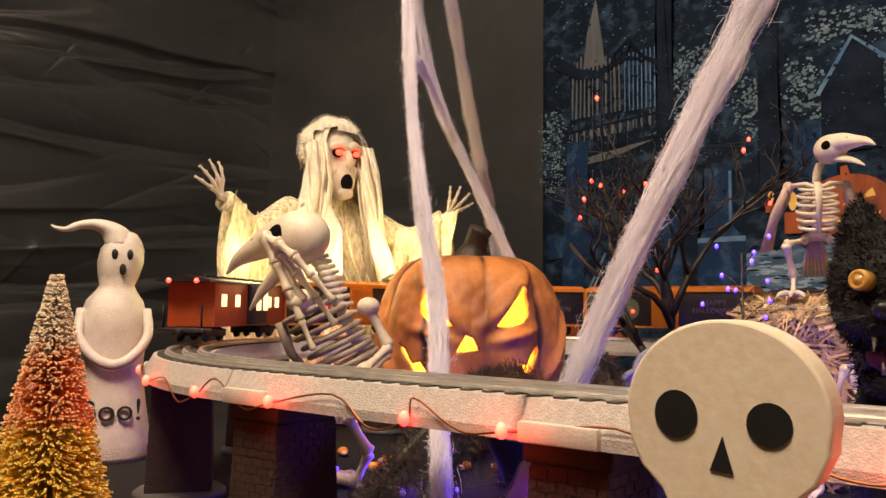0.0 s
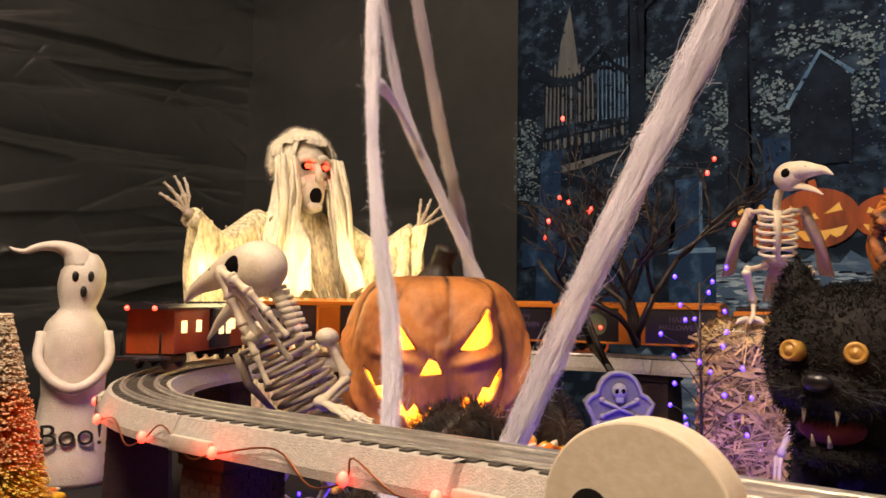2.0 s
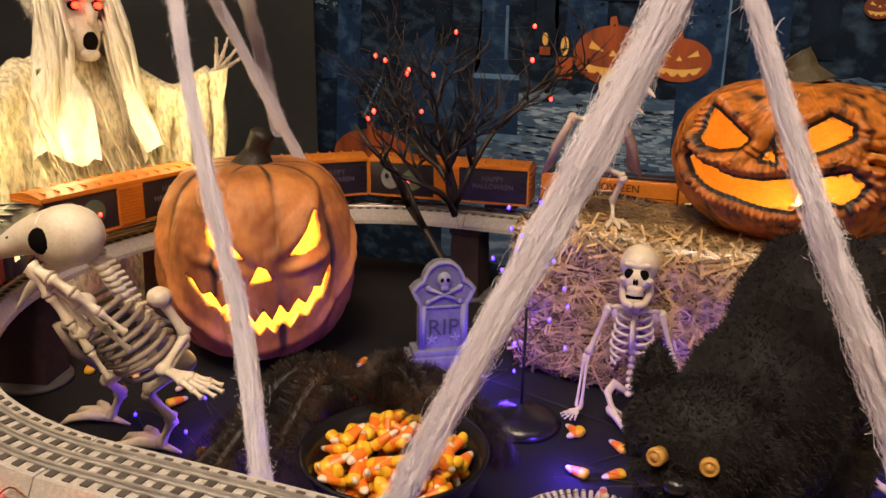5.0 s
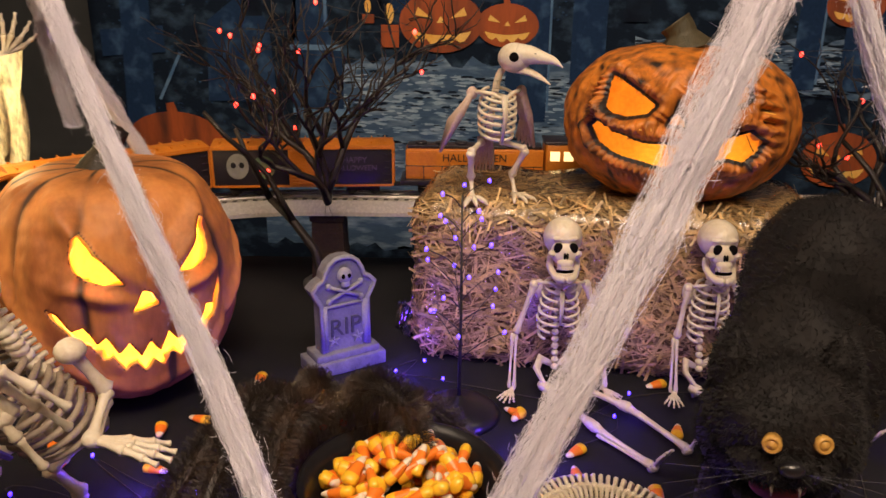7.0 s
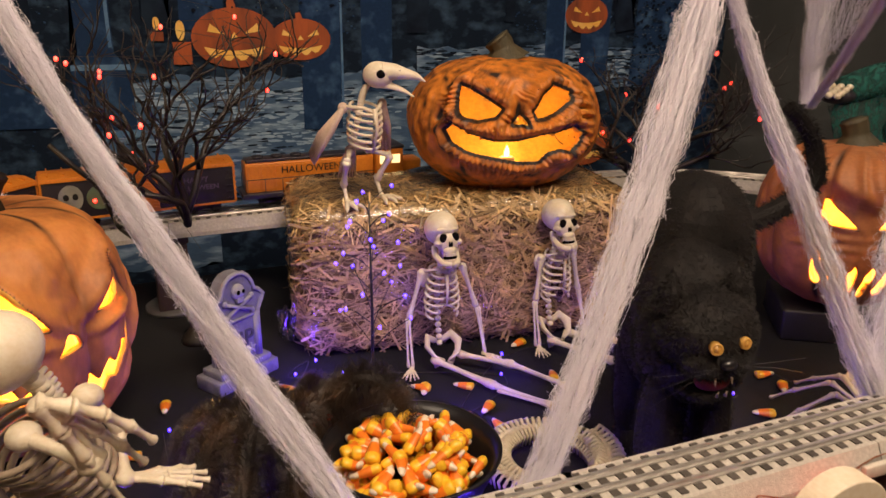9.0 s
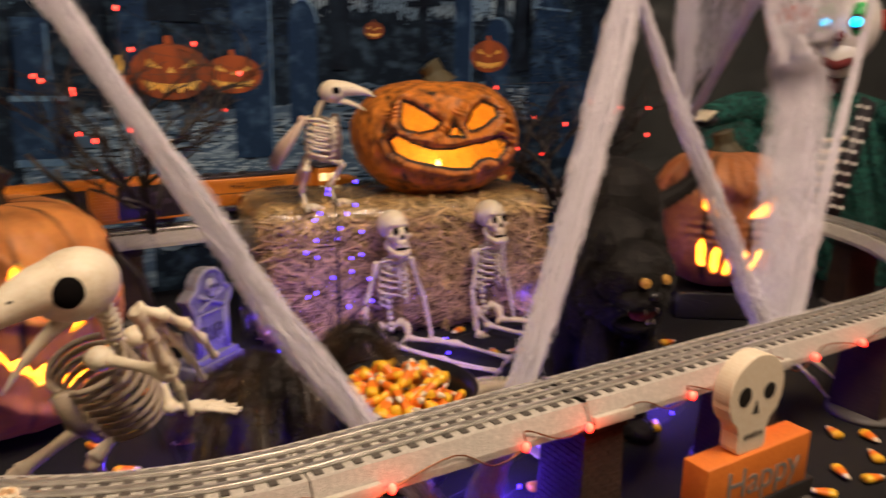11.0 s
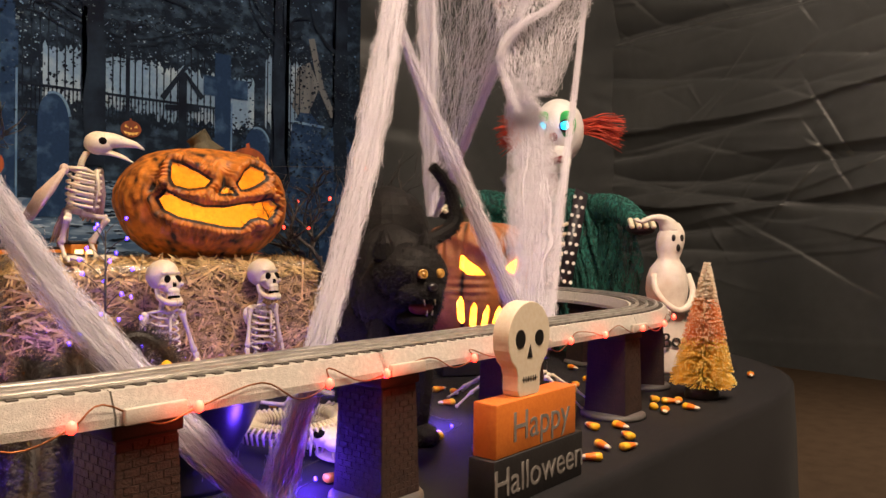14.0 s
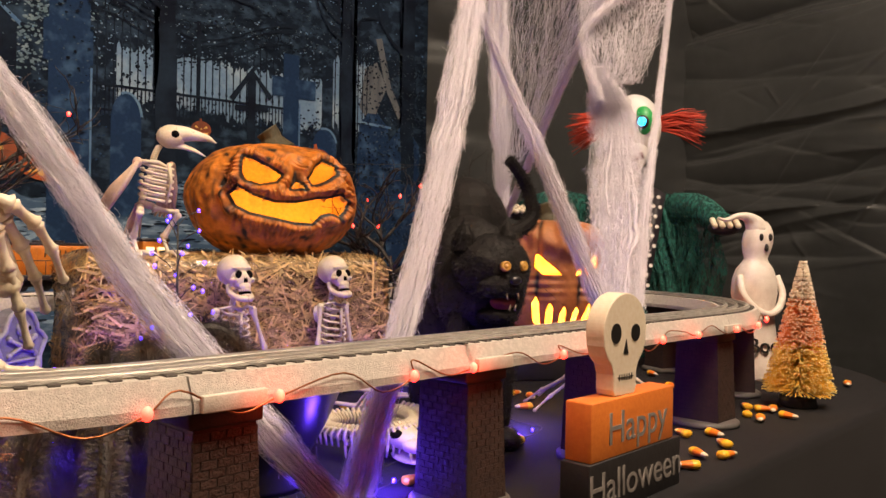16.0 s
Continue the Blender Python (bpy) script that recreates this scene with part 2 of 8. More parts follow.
LED_WARM = mat("warm_led", (1, 0.8, 0.4), 0.3, bump=0, emit=(1.0, 0.66, 0.22), power=7)
COPPER = mat("copper_wire", (0.35, 0.13, 0.05), 0.35, 0.9, scale=60, bump=0)
DARK_WIRE = mat("dark_wire", (0.03, 0.025, 0.02), 0.5, scale=60, bump=0)
GAUZE = mat("cream_gauze", (0.90, 0.82, 0.56), 0.9, second=(0.72, 0.60, 0.36), scale=34, amount=0.7, stretch=(1, 1, 0.35), bump=0.9, bump_scale=260, open_weave=(170, 0.5))
GAUZE_WHITE = mat("white_gauze_veil", (0.92, 0.87, 0.72), 0.9, second=(0.78, 0.70, 0.52), scale=36, stretch=(1, 1, 0.2), bump=0.9, bump_scale=240, open_weave=(150, 0.75))
GREEN_CLOTH = mat("green_gauze_cape", (0.012, 0.105, 0.085), 0.9, second=(0.004, 0.035, 0.032), scale=60, amount=0.8, bump=0.9, bump_scale=300, stretch=(1, 1, 0.4), open_weave=(170, 0.3))
RED_HAIR = mat("red_straw_hair", (0.65, 0.075, 0.04), 0.6, scale=40, bump=0.2)
FACE_GREEN = mat("green_face_paint", (0.03, 0.42, 0.10), 0.4, scale=40, bump=0)
DOT_WHITE = mat("white_dots", (0.72, 0.70, 0.66), 0.6, scale=40, bump=0)
MOUTH_RED = mat("dark_red_felt", (0.14, 0.012, 0.012), 0.8, scale=40)
AMBER = mat("amber_plastic_eye", (0.55, 0.32, 0.07), 0.25, second=(0.42, 0.22, 0.05), scale=80, bump=0)
WHISKER = mat("clear_whisker", (0.07, 0.07, 0.07), 0.2, bump=0)

# ---- tools ----
U, N = Vector((0.9913, 0.1319, 0)), Vector((-0.1319, 0.9913, 0))  # along and across the table
TOP = 0.75  # table top


def mesh_of(name, bm, mats, smooth=True):
    me = bpy.data.meshes.new(name)
    bm.normal_update()
    bm.to_mesh(me)
    bm.free()
    for m in (mats if isinstance(mats, (list, tuple)) else [mats]):
        me.materials.append(m)
    if smooth:
        me.shade_smooth()
    return me


def part(name, bm, material, parent, label="", smooth=True):
    ob = new(name, mesh_of(name, bm, material, smooth))
    ob.parent = parent
    if label:
        tagged(ob, label)
    return ob


def single(name, bm, material, label, category, where=(0, 0, 0), turn=0, group="", kind="", smooth=True):
    """A thing that is one mesh."""
    ob = new(name, mesh_of(name, bm, material, smooth))
    ob.matrix_basis = pose(*where, 0, 0, turn)
    return tagged(ob, label, category, group, kind)


def thing(name, label, category, where=(0, 0, 0), turn=0, group="", kind=""):
    ob = new(name)
    ob.empty_display_size = 0.05
    ob.matrix_basis = pose(*where, 0, 0, turn)
    return tagged(ob, label, category, group, kind)


def paint(bm, start, index):
    bm.faces.ensure_lookup_table()
    for f in bm.faces[start:]:
        f.material_index = index


def box(bm, centre, size, turn=None, bevel=0.0, mi=0):
    """A box, its edges bevelled if asked, turned by a matrix about its centre."""
    got = bmesh.ops.create_cube(bm, size=1.0)["verts"]
    bmesh.ops.scale(bm, vec=size, verts=got)
    faces = {f for v in got for f in v.link_faces}
    if bevel:
        edges = list({e for v in got for e in v.link_edges})
        res = bmesh.ops.bevel(bm, geom=edges, offset=bevel, segments=2, affect="EDGES", profile=0.5)
        faces = set(res["faces"]) | {f for f in faces if f.is_valid}
        got = list({v for f in faces for v in f.verts})
    for f in faces:
        f.material_index = mi
    if turn is not None:
        bmesh.ops.transform(bm, matrix=turn.to_4x4(), verts=got)
    bmesh.ops.translate(bm, vec=centre, verts=got)
    return got


def tube(bm, pts, radii, seg=8, mi=0, caps=True, flat=1.0):
    """A round tube along pts with a radius at each of them."""
    pts = [Vector(p) for p in pts]
    if isinstance(radii, (int, float)):
        radii = [radii] * len(pts)
    rings, side = [], None
    for i, p in enumerate(pts):
        d = (pts[min(i + 1, len(pts) - 1)] - pts[max(i - 1, 0)]).normalized()
        if side is None:
            side = d.orthogonal().normalized()
        side = (side - d * side.dot(d))
        side = side.normalized() if side.length > 1e-6 else d.orthogonal().normalized()
        up = d.cross(side)
        rings.append([bm.verts.new(p + (side * math.cos(a) + up * math.sin(a) * flat) * radii[i]) for a in [2 * math.pi * k / seg for k in range(seg)]])
    for a, b in zip(rings, rings[1:]):
        for k in range(seg):
            f = bm.faces.new((a[k], a[(k + 1) % seg], b[(k + 1) % seg], b[k]))
            f.material_index = mi
    if caps:
        for r, flip in ((rings[0], True), (rings[-1], False)):
            f = bm.faces.new(r[::-1] if flip else r)
            f.material_index = mi
    return rings


def smooth_line(pts, n=6):
    """Catmull-Rom points through pts."""
    pts = [Vector(p) for p in pts]
    ext = [2 * pts[0] - pts[1]] + pts + [2 * pts[-1] - pts[-2]]
    out = []
    for i in range(1, len(ext) - 2):
        a, b, c, d = ext[i - 1:i + 3]
        for k in range(n):
            t = k / n
            out.append(0.5 * ((2 * b) + (c - a) * t + (2 * a - 5 * b + 4 * c - d) * t * t + (3 * b - a - 3 * c + d) * t ** 3))
    out.append(pts[-1])
    return out


def blob(bm, centre, size, seg=14, rings=10, mi=0, turn=None, wobble=0.0, seed=0):
    """An ellipsoid of half axes size, its skin uneven if asked."""
    got = bmesh.ops.create_uvsphere(bm, u_segments=seg, v_segments=rings, radius=1.0)["verts"]
    for v in got:
        k = 1 + wobble * noise.noise(v.co * 2.3 + Vector((seed, seed * 0.7, 0)))
        v.co = Vector((v.co.x * size[0] * k, v.co.y * size[1] * k, v.co.z * size[2] * k))
        for f in v.link_faces:
            f.material_index = mi
    if turn is not None:
        bmesh.ops.transform(bm, matrix=turn.to_4x4(), verts=got)
    bmesh.ops.translate(bm, vec=centre, verts=got)
    return got


def lathe(bm, profile, seg=32, centre=(0, 0, 0), mi=0, shape=None):
    """A profile of (radius, height) turned about z; shape(angle) scales the radius."""
    rings = []
    for r, z in profile:
        rings.append([bm.verts.new((centre[0] + r * math.cos(a) * (shape(a) if shape else 1), centre[1] + r * math.sin(a) * (shape(a) if shape else 1), centre[2] + z))
                      for a in [2 * math.pi * k / seg for k in range(seg)]])
    for a, b in zip(rings, rings[1:]):
        for k in range(seg):
            f = bm.faces.new((a[k], a[(k + 1) % seg], b[(k + 1) % seg], b[k]))
            f.material_index = mi
    for r, flip in ((rings[0], True), (rings[-1], False)):
        if profile[0 if flip else -1][0] > 1e-5:
            f = bm.faces.new(r[::-1] if flip else r)
            f.material_index = mi
    return rings


def slab(bm, outline, depth, matrix, mi=0):
    """A flat outline of (x, z) points given a thickness along y, then placed by a matrix."""
    a = [bm.verts.new(matrix @ Vector((x, -depth / 2, z))) for x, z in outline]
    b = [bm.verts.new(matrix @ Vector((x, depth / 2, z))) for x, z in outline]
    fs = [bm.faces.new(a), bm.faces.new(b[::-1])]
    for i in range(len(a)):
        j = (i + 1) % len(a)
        fs.append(bm.faces.new((a[j], a[i], b[i], b[j])))
    for f in fs:
        f.material_index = mi
    return a + b


def arc(cx, cz, rx, rz, a0, a1, n=16):
    return [(cx + rx * math.cos(radians(a0 + (a1 - a0) * k / n)), cz + rz * math.sin(radians(a0 + (a1 - a0) * k / n))) for k in range(n + 1)]


def hairs(bm, roots, length, width, rng, droop=0.3, mi=0, spread=0.5):
    """Thin tapered blades on (place, normal) roots."""
    for p, nrm in roots:
        d = (nrm + Vector((rng.uniform(-1, 1), rng.uniform(-1, 1), rng.uniform(-1, 1))) * spread).normalized()
        s = d.orthogonal().normalized() * width
        ln = length * rng.uniform(0.5, 1.2)
        mid = p + d * ln * 0.6
        tip = p + d * ln + Vector((0, 0, -droop * ln))
        v = [bm.verts.new(p - s), bm.verts.new(p + s), bm.verts.new(mid + s * 0.7), bm.verts.new(mid - s * 0.7), bm.verts.new(tip)]
        bm.faces.new((v[0], v[1], v[2], v[3])).material_index = mi
        bm.faces.new((v[3], v[2], v[4])).material_index = mi


def skin_roots(bm, count, rng, keep=None):
    """Random places on the faces of bm, by area."""
    fs = [f for f in bm.faces if keep is None or keep(f)]
    areas = np.cumsum([f.calc_area() for f in fs])
    out = []
    for _ in range(count):
        f = fs[min(int(np.searchsorted(areas, rng.random() * areas[-1])), len(fs) - 1)]
        vs = [v.co for v in f.verts]
        a, b = rng.random(), rng.random()
        if a + b > 1:
            a, b = 1 - a, 1 - b
        k = rng.randrange(1, len(vs) - 1)
        out.append((vs[0] + (vs[k] - vs[0]) * a + (vs[k + 1] - vs[0]) * b, f.normal.copy()))
    return out


def merge(bm, other, matrix):
    """Adds another bmesh, moved by a matrix, to bm."""
    me = bpy.data.meshes.new("tmp_piece")
    bmesh.ops.transform(other, matrix=matrix, verts=other.verts[:])
    other.to_mesh(me)
    other.free()
    bm.from_mesh(me)
    bpy.data.meshes.remove(me)


def bead(bm, p, r, mi=0):
    """A small eight-sided grain."""
    v = [bm.verts.new(p + Vector(d) * r) for d in ((1, 0, 0), (0, 1, 0), (-1, 0, 0), (0, -1, 0), (0, 0, 1), (0, 0, -1))]
    for k in range(4):
        bm.faces.new((v[k], v[(k + 1) % 4], v[4])).material_index = mi
        bm.faces.new((v[(k + 1) % 4], v[k], v[5])).material_index = mi

# ---- the room, the curtains, the table ----
def sheet(bm, nx, nz, place, mi=0):
    g = [[bm.verts.new(place(i / nx, k / nz)) for k in range(nz + 1)] for i in range(nx + 1)]
    for i in range(nx):
        for k in range(nz):
            bm.faces.new((g[i][k], g[i + 1][k], g[i + 1][k + 1], g[i][k + 1])).material_index = mi


def plain_box(name, lo, hi, material, label, category):
    bm = bmesh.new()
    box(bm, [(a + b) / 2 for a, b in zip(lo, hi)], [b - a for a, b in zip(lo, hi)])
    return single(name, bm, material, label, category, kind="structure", smooth=False)


plain_box("floor", (-4, -3, -0.1), (9, 4.2, 0), CARPET, "brown carpet floor of the room", "floor")
plain_box("ceiling", (-4, -3, 2.7), (9, 4.2, 2.8), CEIL_PAINT, "plain pale painted room ceiling", "ceiling")
plain_box("wall_north", (-4, 4.2, 0), (9, 4.3, 2.7), WALL_PAINT, "plain painted room wall behind the curtains", "wall")
plain_box("wall_south", (-4, -3.1, 0), (9, -3, 2.7), WALL_PAINT, "plain painted room wall", "wall")
plain_box("wall_west", (-4.1, -3, 0), (-4, 4.2, 2.7), WALL_PAINT, "plain painted room wall", "wall")
plain_box("wall_east", (9, -3, 0), (9.1, 4.2, 2.7), WALL_PAINT, "plain painted room wall", "wall")

bm = bmesh.new()
lathe(bm, [(0.05, 0.0), (0.30, -0.02), (0.36, -0.06), (0.34, -0.09), (0.0, -0.10)], 40)
# fixtures for the unseen ceiling lights; none stands in view
lamp_one = single("ceiling_lamp", bm, mat("opal_lamp_glass", (0.8, 0.76, 0.7), 0.4, bump=0, emit=(1, 0.85, 0.65), power=2), "unseen round opal ceiling lamp", "lamp", (0.15, -0.10, 2.7), group="ceiling lamps")
copy_thing(lamp_one, pose(-0.95, 0.35, 2.7))
copy_thing(lamp_one, pose(1.35, 0.55, 2.7))
copy_thing(lamp_one, pose(3.7, 0.9, 2.7))


def curtain(name, a, b, z0, z1, label, seed, folds, cells, close=None):
    """A hanging black cloth from a to b (plan), with sagging creases across it, most of them in the stretch called close."""
    a, b = Vector((*a, 0)), Vector((*b, 0))
    d = (b - a)
    nrm = Vector((-d.y, d.x, 0)).normalized()
    bm = bmesh.new()

    rng = random.Random(seed)
    lo, hi = close or (0.0, d.length)
    creases = []  # middle along the cloth, height, half length, slope, bend, depth, softness above and below
    for k in range(folds):
        at = rng.uniform(lo, hi) if k % 4 else rng.uniform(0, d.length)
        kind = rng.random()
        if kind < 0.25:  # long sagging folds
            shape = (rng.uniform(0.35, 0.9), rng.gauss(0.06, 0.10), rng.uniform(-0.06, 0.10), rng.uniform(0.014, 0.028), rng.uniform(0.04, 0.10), rng.uniform(0.006, 0.014))
        elif kind < 0.70:  # sharp creases
            shape = (rng.uniform(0.08, 0.40), rng.gauss(0.0, 0.22), rng.uniform(-0.03, 0.03), rng.uniform(0.003, 0.008), rng.uniform(0.008, 0.035), rng.uniform(0.003, 0.007))
        else:  # small slanting nicks
            shape = (rng.uniform(0.03, 0.12), rng.choice((-1, 1)) * rng.uniform(0.4, 1.8), 0.0, rng.uniform(0.003, 0.007), rng.uniform(0.008, 0.030), rng.uniform(0.003, 0.006))
        creases.append((at, rng.uniform(z0 + 0.3, 2.1), *shape[:3], shape[3] * rng.choice((1, 1, -1)), *shape[4:]))
    ends = [0.0, lo / d.length, hi / d.length, 1.0]
    share = [0.0, 0.12 if lo > 0 else 0.0, 0.88 if hi < d.length else 1.0, 1.0]

    def place(s, t):
        if close:  # finer cloth where the creases are
            s = float(np.interp(s, share, ends))
            z = float(np.interp(t, (0, 0.14, 0.86, 1), (z0, max(z0 + 0.02, 0.85), 2.0, z1)))
        else:
            z = z0 + (z1 - z0) * t
        x = s * d.length
        off = 0.020 * math.sin(x * 2.1 + seed) + 0.030 * noise.noise(Vector((x * 0.8, z * 1.0, seed)))
        for xc, zc, long, slope, bend, deep, above, below in creases:
            q = (x - xc) / long
            if abs(q) < 1:
                u = z - zc - slope * (x - xc) - bend * q * q - 0.012 * noise.noise(Vector((x * 4, zc * 7, seed)))
                off += deep * (1 - q * q) ** 1.5 * math.exp(-u / above if u > 0 else u / below)
        off += 0.004 * noise.noise(Vector((x * 5, z * 5, seed + 3)))
        return a + d * s + nrm * off + Vector((0, 0, z))

    sheet(bm, *cells, place)
    bmesh.ops.recalc_face_normals(bm, faces=bm.faces[:])
    return single(name, bm, BLACK_CLOTH, label, "curtain", kind="structure")


curtain("curtain_back", (-2.38, 1.78), (2.18, 1.78), 0.0, 2.66, "black cloth curtain hung behind the printed backdrop", 3.1, 40, (220, 150))
curtain("curtain_west", (-2.25, -1.6), (-2.25, 1.90), 0.0, 2.66, "black creased cloth curtain along one side", 7.7, 110, (320, 320), (2.2, 3.5))
curtain("curtain_east", (2.05, 1.90), (2.05, -1.4), 0.60, 2.66, "black creased cloth curtain hung clear of the floor", 12.4, 110, (320, 320), (0.0, 1.15))

# the table: round-cornered, under a black cloth that hangs to the floor
MID = Vector((0.0635, 1.01, 0))
HALF_L, HALF_D, CORNER = 1.24, 0.545, 0.544


def table_edge(grow=0.0, n=14):
    pts = []
    for cx, cy, a0 in ((HALF_L - CORNER, HALF_D - CORNER, 0), (-HALF_L + CORNER, HALF_D - CORNER, 90), (-HALF_L + CORNER, -HALF_D + CORNER, 180), (HALF_L - CORNER, -HALF_D + CORNER, 270)):
        for k in range(n):
            a = radians(a0 + 90 * k / n)
            pts.append((cx + (CORNER + grow) * math.cos(a), cy + (CORNER + grow) * math.sin(a)))
    return pts


bm = bmesh.new()
rings = []
edge = []
base = table_edge(0, 14)
for i in range(len(base)):  # finer along the long sides
    p, q = Vector((*base[i], 0)), Vector((*base[(i + 1) % len(base)], 0))
    k = max(1, int((q - p).length / 0.05))
    edge += [p + (q - p) * j / k for j in range(k)]
run = 0.0
drop = []
for j, (f, z, wave) in enumerate([(0.0, 0, 0), (0.5, 0, 0), (0.9, 0.0, 0), (0.985, 0.0, 0), (0.998, -0.004, 0), (1.0, -0.014, 0), (1.004, -0.08, 0.006), (1.008, -0.2, 0.014), (1.012, -0.4, 0.026), (1.016, -0.745, 0.04)]):
    ring = []
    run = 0.0
    for i, p in enumerate(edge):
        run += (p - edge[i - 1]).length if i else 0
        out = Vector((p.x / HALF_L ** 2, p.y / HALF_D ** 2, 0)).normalized()
        w = wave * (0.5 + 0.5 * math.sin(run * 17 + 2 * noise.noise(p * 3)))
        lift = 0.0015 * noise.noise(Vector((p.x * f * 9, p.y * f * 9, 1.0))) if f < 0.98 else 0
        q = Vector((p.x * f, p.y * f, 0)) if f <= 1 else p * f
        ring.append(bm.verts.new(q + out * w + Vector((0, 0, z + min(lift, 0)))))
    rings.append(ring)
c = bm.verts.new((0, 0, 0))
k = len(edge)
for a, b in zip(rings[1:], rings[2:]):
    for i in range(k):
        bm.faces.new((a[i], a[(i + 1) % k], b[(i + 1) % k], b[i]))
for i in range(k):
    bm.faces.new((c, rings[1][i], rings[1][(i + 1) % k]))
for v in rings[0]:
    bm.verts.remove(v)
bmesh.ops.recalc_face_normals(bm, faces=bm.faces[:])
cloth = single("tablecloth", bm, TABLE_CLOTH, "black tablecloth hanging to the floor over the long table", "tablecloth", (MID.x, MID.y, TOP), 7.58)
bm = bmesh.new()
vs = [bm.verts.new((x * 0.985, y * 0.985, 0)) for x, y in base]
f = bm.faces.new(vs)
bmesh.ops.translate(bm, vec=(0, 0, -0.02), verts=vs)
ext = bmesh.ops.extrude_face_region(bm, geom=[f])["geom"]
bmesh.ops.translate(bm, vec=(0, 0, -0.03), verts=[g for g in ext if isinstance(g, bmesh.types.BMVert)])
bmesh.ops.recalc_face_normals(bm, faces=bm.faces[:])
table = thing("display_table", "long round-cornered table under a black cloth", "table", (MID.x, MID.y, TOP), 7.58)
part("tabletop", bm, WOOD_BLACK, table, smooth=False)
for sx in (-1, 1):
    for sy in (-1, 1):
        bm = bmesh.new()
        tube(bm, [(sx * 0.85, sy * 0.33, -0.05), (sx * 0.87, sy * 0.35, -0.75)], 0.018)
        part("leg", bm, WHEEL, table)

# ---- the raised track ----
RAD, RUN = 0.41, 0.76
C_R = Vector((0.44, 1.06, 0))
C_L = C_R - U * RUN
HALF = math.pi * RAD
LOOP = 2 * RUN + 2 * HALF
BED_LOW, BED_TOP = 0.874, 0.896


def rail_path(s):
    """Place, way and outward side of the track's middle, s metres on from the front's right end, going left."""
    s %= LOOP
    if s < RUN:
        return C_R - N * RAD - U * s, -U, -N
    s -= RUN
    if s < HALF:
        a = s / RAD
        out = -N * math.cos(a) - U * math.sin(a)
        return C_L + out * RAD, N * math.sin(a) - U * math.cos(a), out
    s -= HALF
    if s < RUN:
        return C_L + N * RAD + U * s, U, N
    a = (s - RUN) / RAD
    out = N * math.cos(a) + U * math.sin(a)
    return C_R + out * RAD, U * math.cos(a) - N * math.sin(a), out


def swept(bm, section, s0, s1, step=0.02, close=False, mi=0):
    n = max(2, int((s1 - s0) / step))
    rings = []
    for i in range(n if close else n + 1):
        p, d, o = rail_path(s0 + (s1 - s0) * i / n)
        rings.append([bm.verts.new(p + o * x + Vector((0, 0, z))) for x, z in section])
    k = len(section)
    pairs = list(zip(rings, rings[1:])) + ([(rings[-1], rings[0])] if close else [])
    for a, b in pairs:
        for j in range(k):
            bm.faces.new((a[j], b[j], b[(j + 1) % k], a[(j + 1) % k])).material_index = mi
    if not close:
        bm.faces.new(rings[0]), bm.faces.new(rings[-1][::-1])


track = thing("toy_train_track", "raised three-rail toy train track on grey ballast roadbed", "train track", (0, 0, 0))
bed = [(-0.037, BED_LOW), (-0.037, BED_LOW + 0.006), (-0.029, BED_TOP), (0.029, BED_TOP), (0.037, BED_LOW + 0.006), (0.037, BED_LOW)]
PIERS = [0.52 + 0.2565 * k for k in range(16)]
for k in range(16):
    bm = bmesh.new()
    swept(bm, bed, PIERS[k] + 0.0004, PIERS[k] + LOOP / 16 - 0.0004)
    bmesh.ops.recalc_face_normals(bm, faces=bm.faces[:])
    part("roadbed", bm, ROADBED, track, smooth=False)
for off, m, w in ((-0.0155, RAIL, 0.0016), (0.0, RAIL, 0.0012), (0.0155, RAIL, 0.0016)):
    bm = bmesh.new()
    z = BED_TOP + 0.0012
    swept(bm, [(off - w * 1.8, z), (off - w * 1.8, z + 0.001), (off - w * 0.5, z + 0.0014), (off - w, z + 0.0028), (off - w * 0.8, z + 0.0038), (off + w * 0.8, z + 0.0038), (off + w, z + 0.0028), (off + w * 0.5, z + 0.0014), (off + w * 1.8, z + 0.001), (off + w * 1.8, z)], 0, LOOP, 0.015, True)
    bmesh.ops.recalc_face_normals(bm, faces=bm.faces[:])
    part("rail", bm, m, track, "bright metal rail", smooth=False)


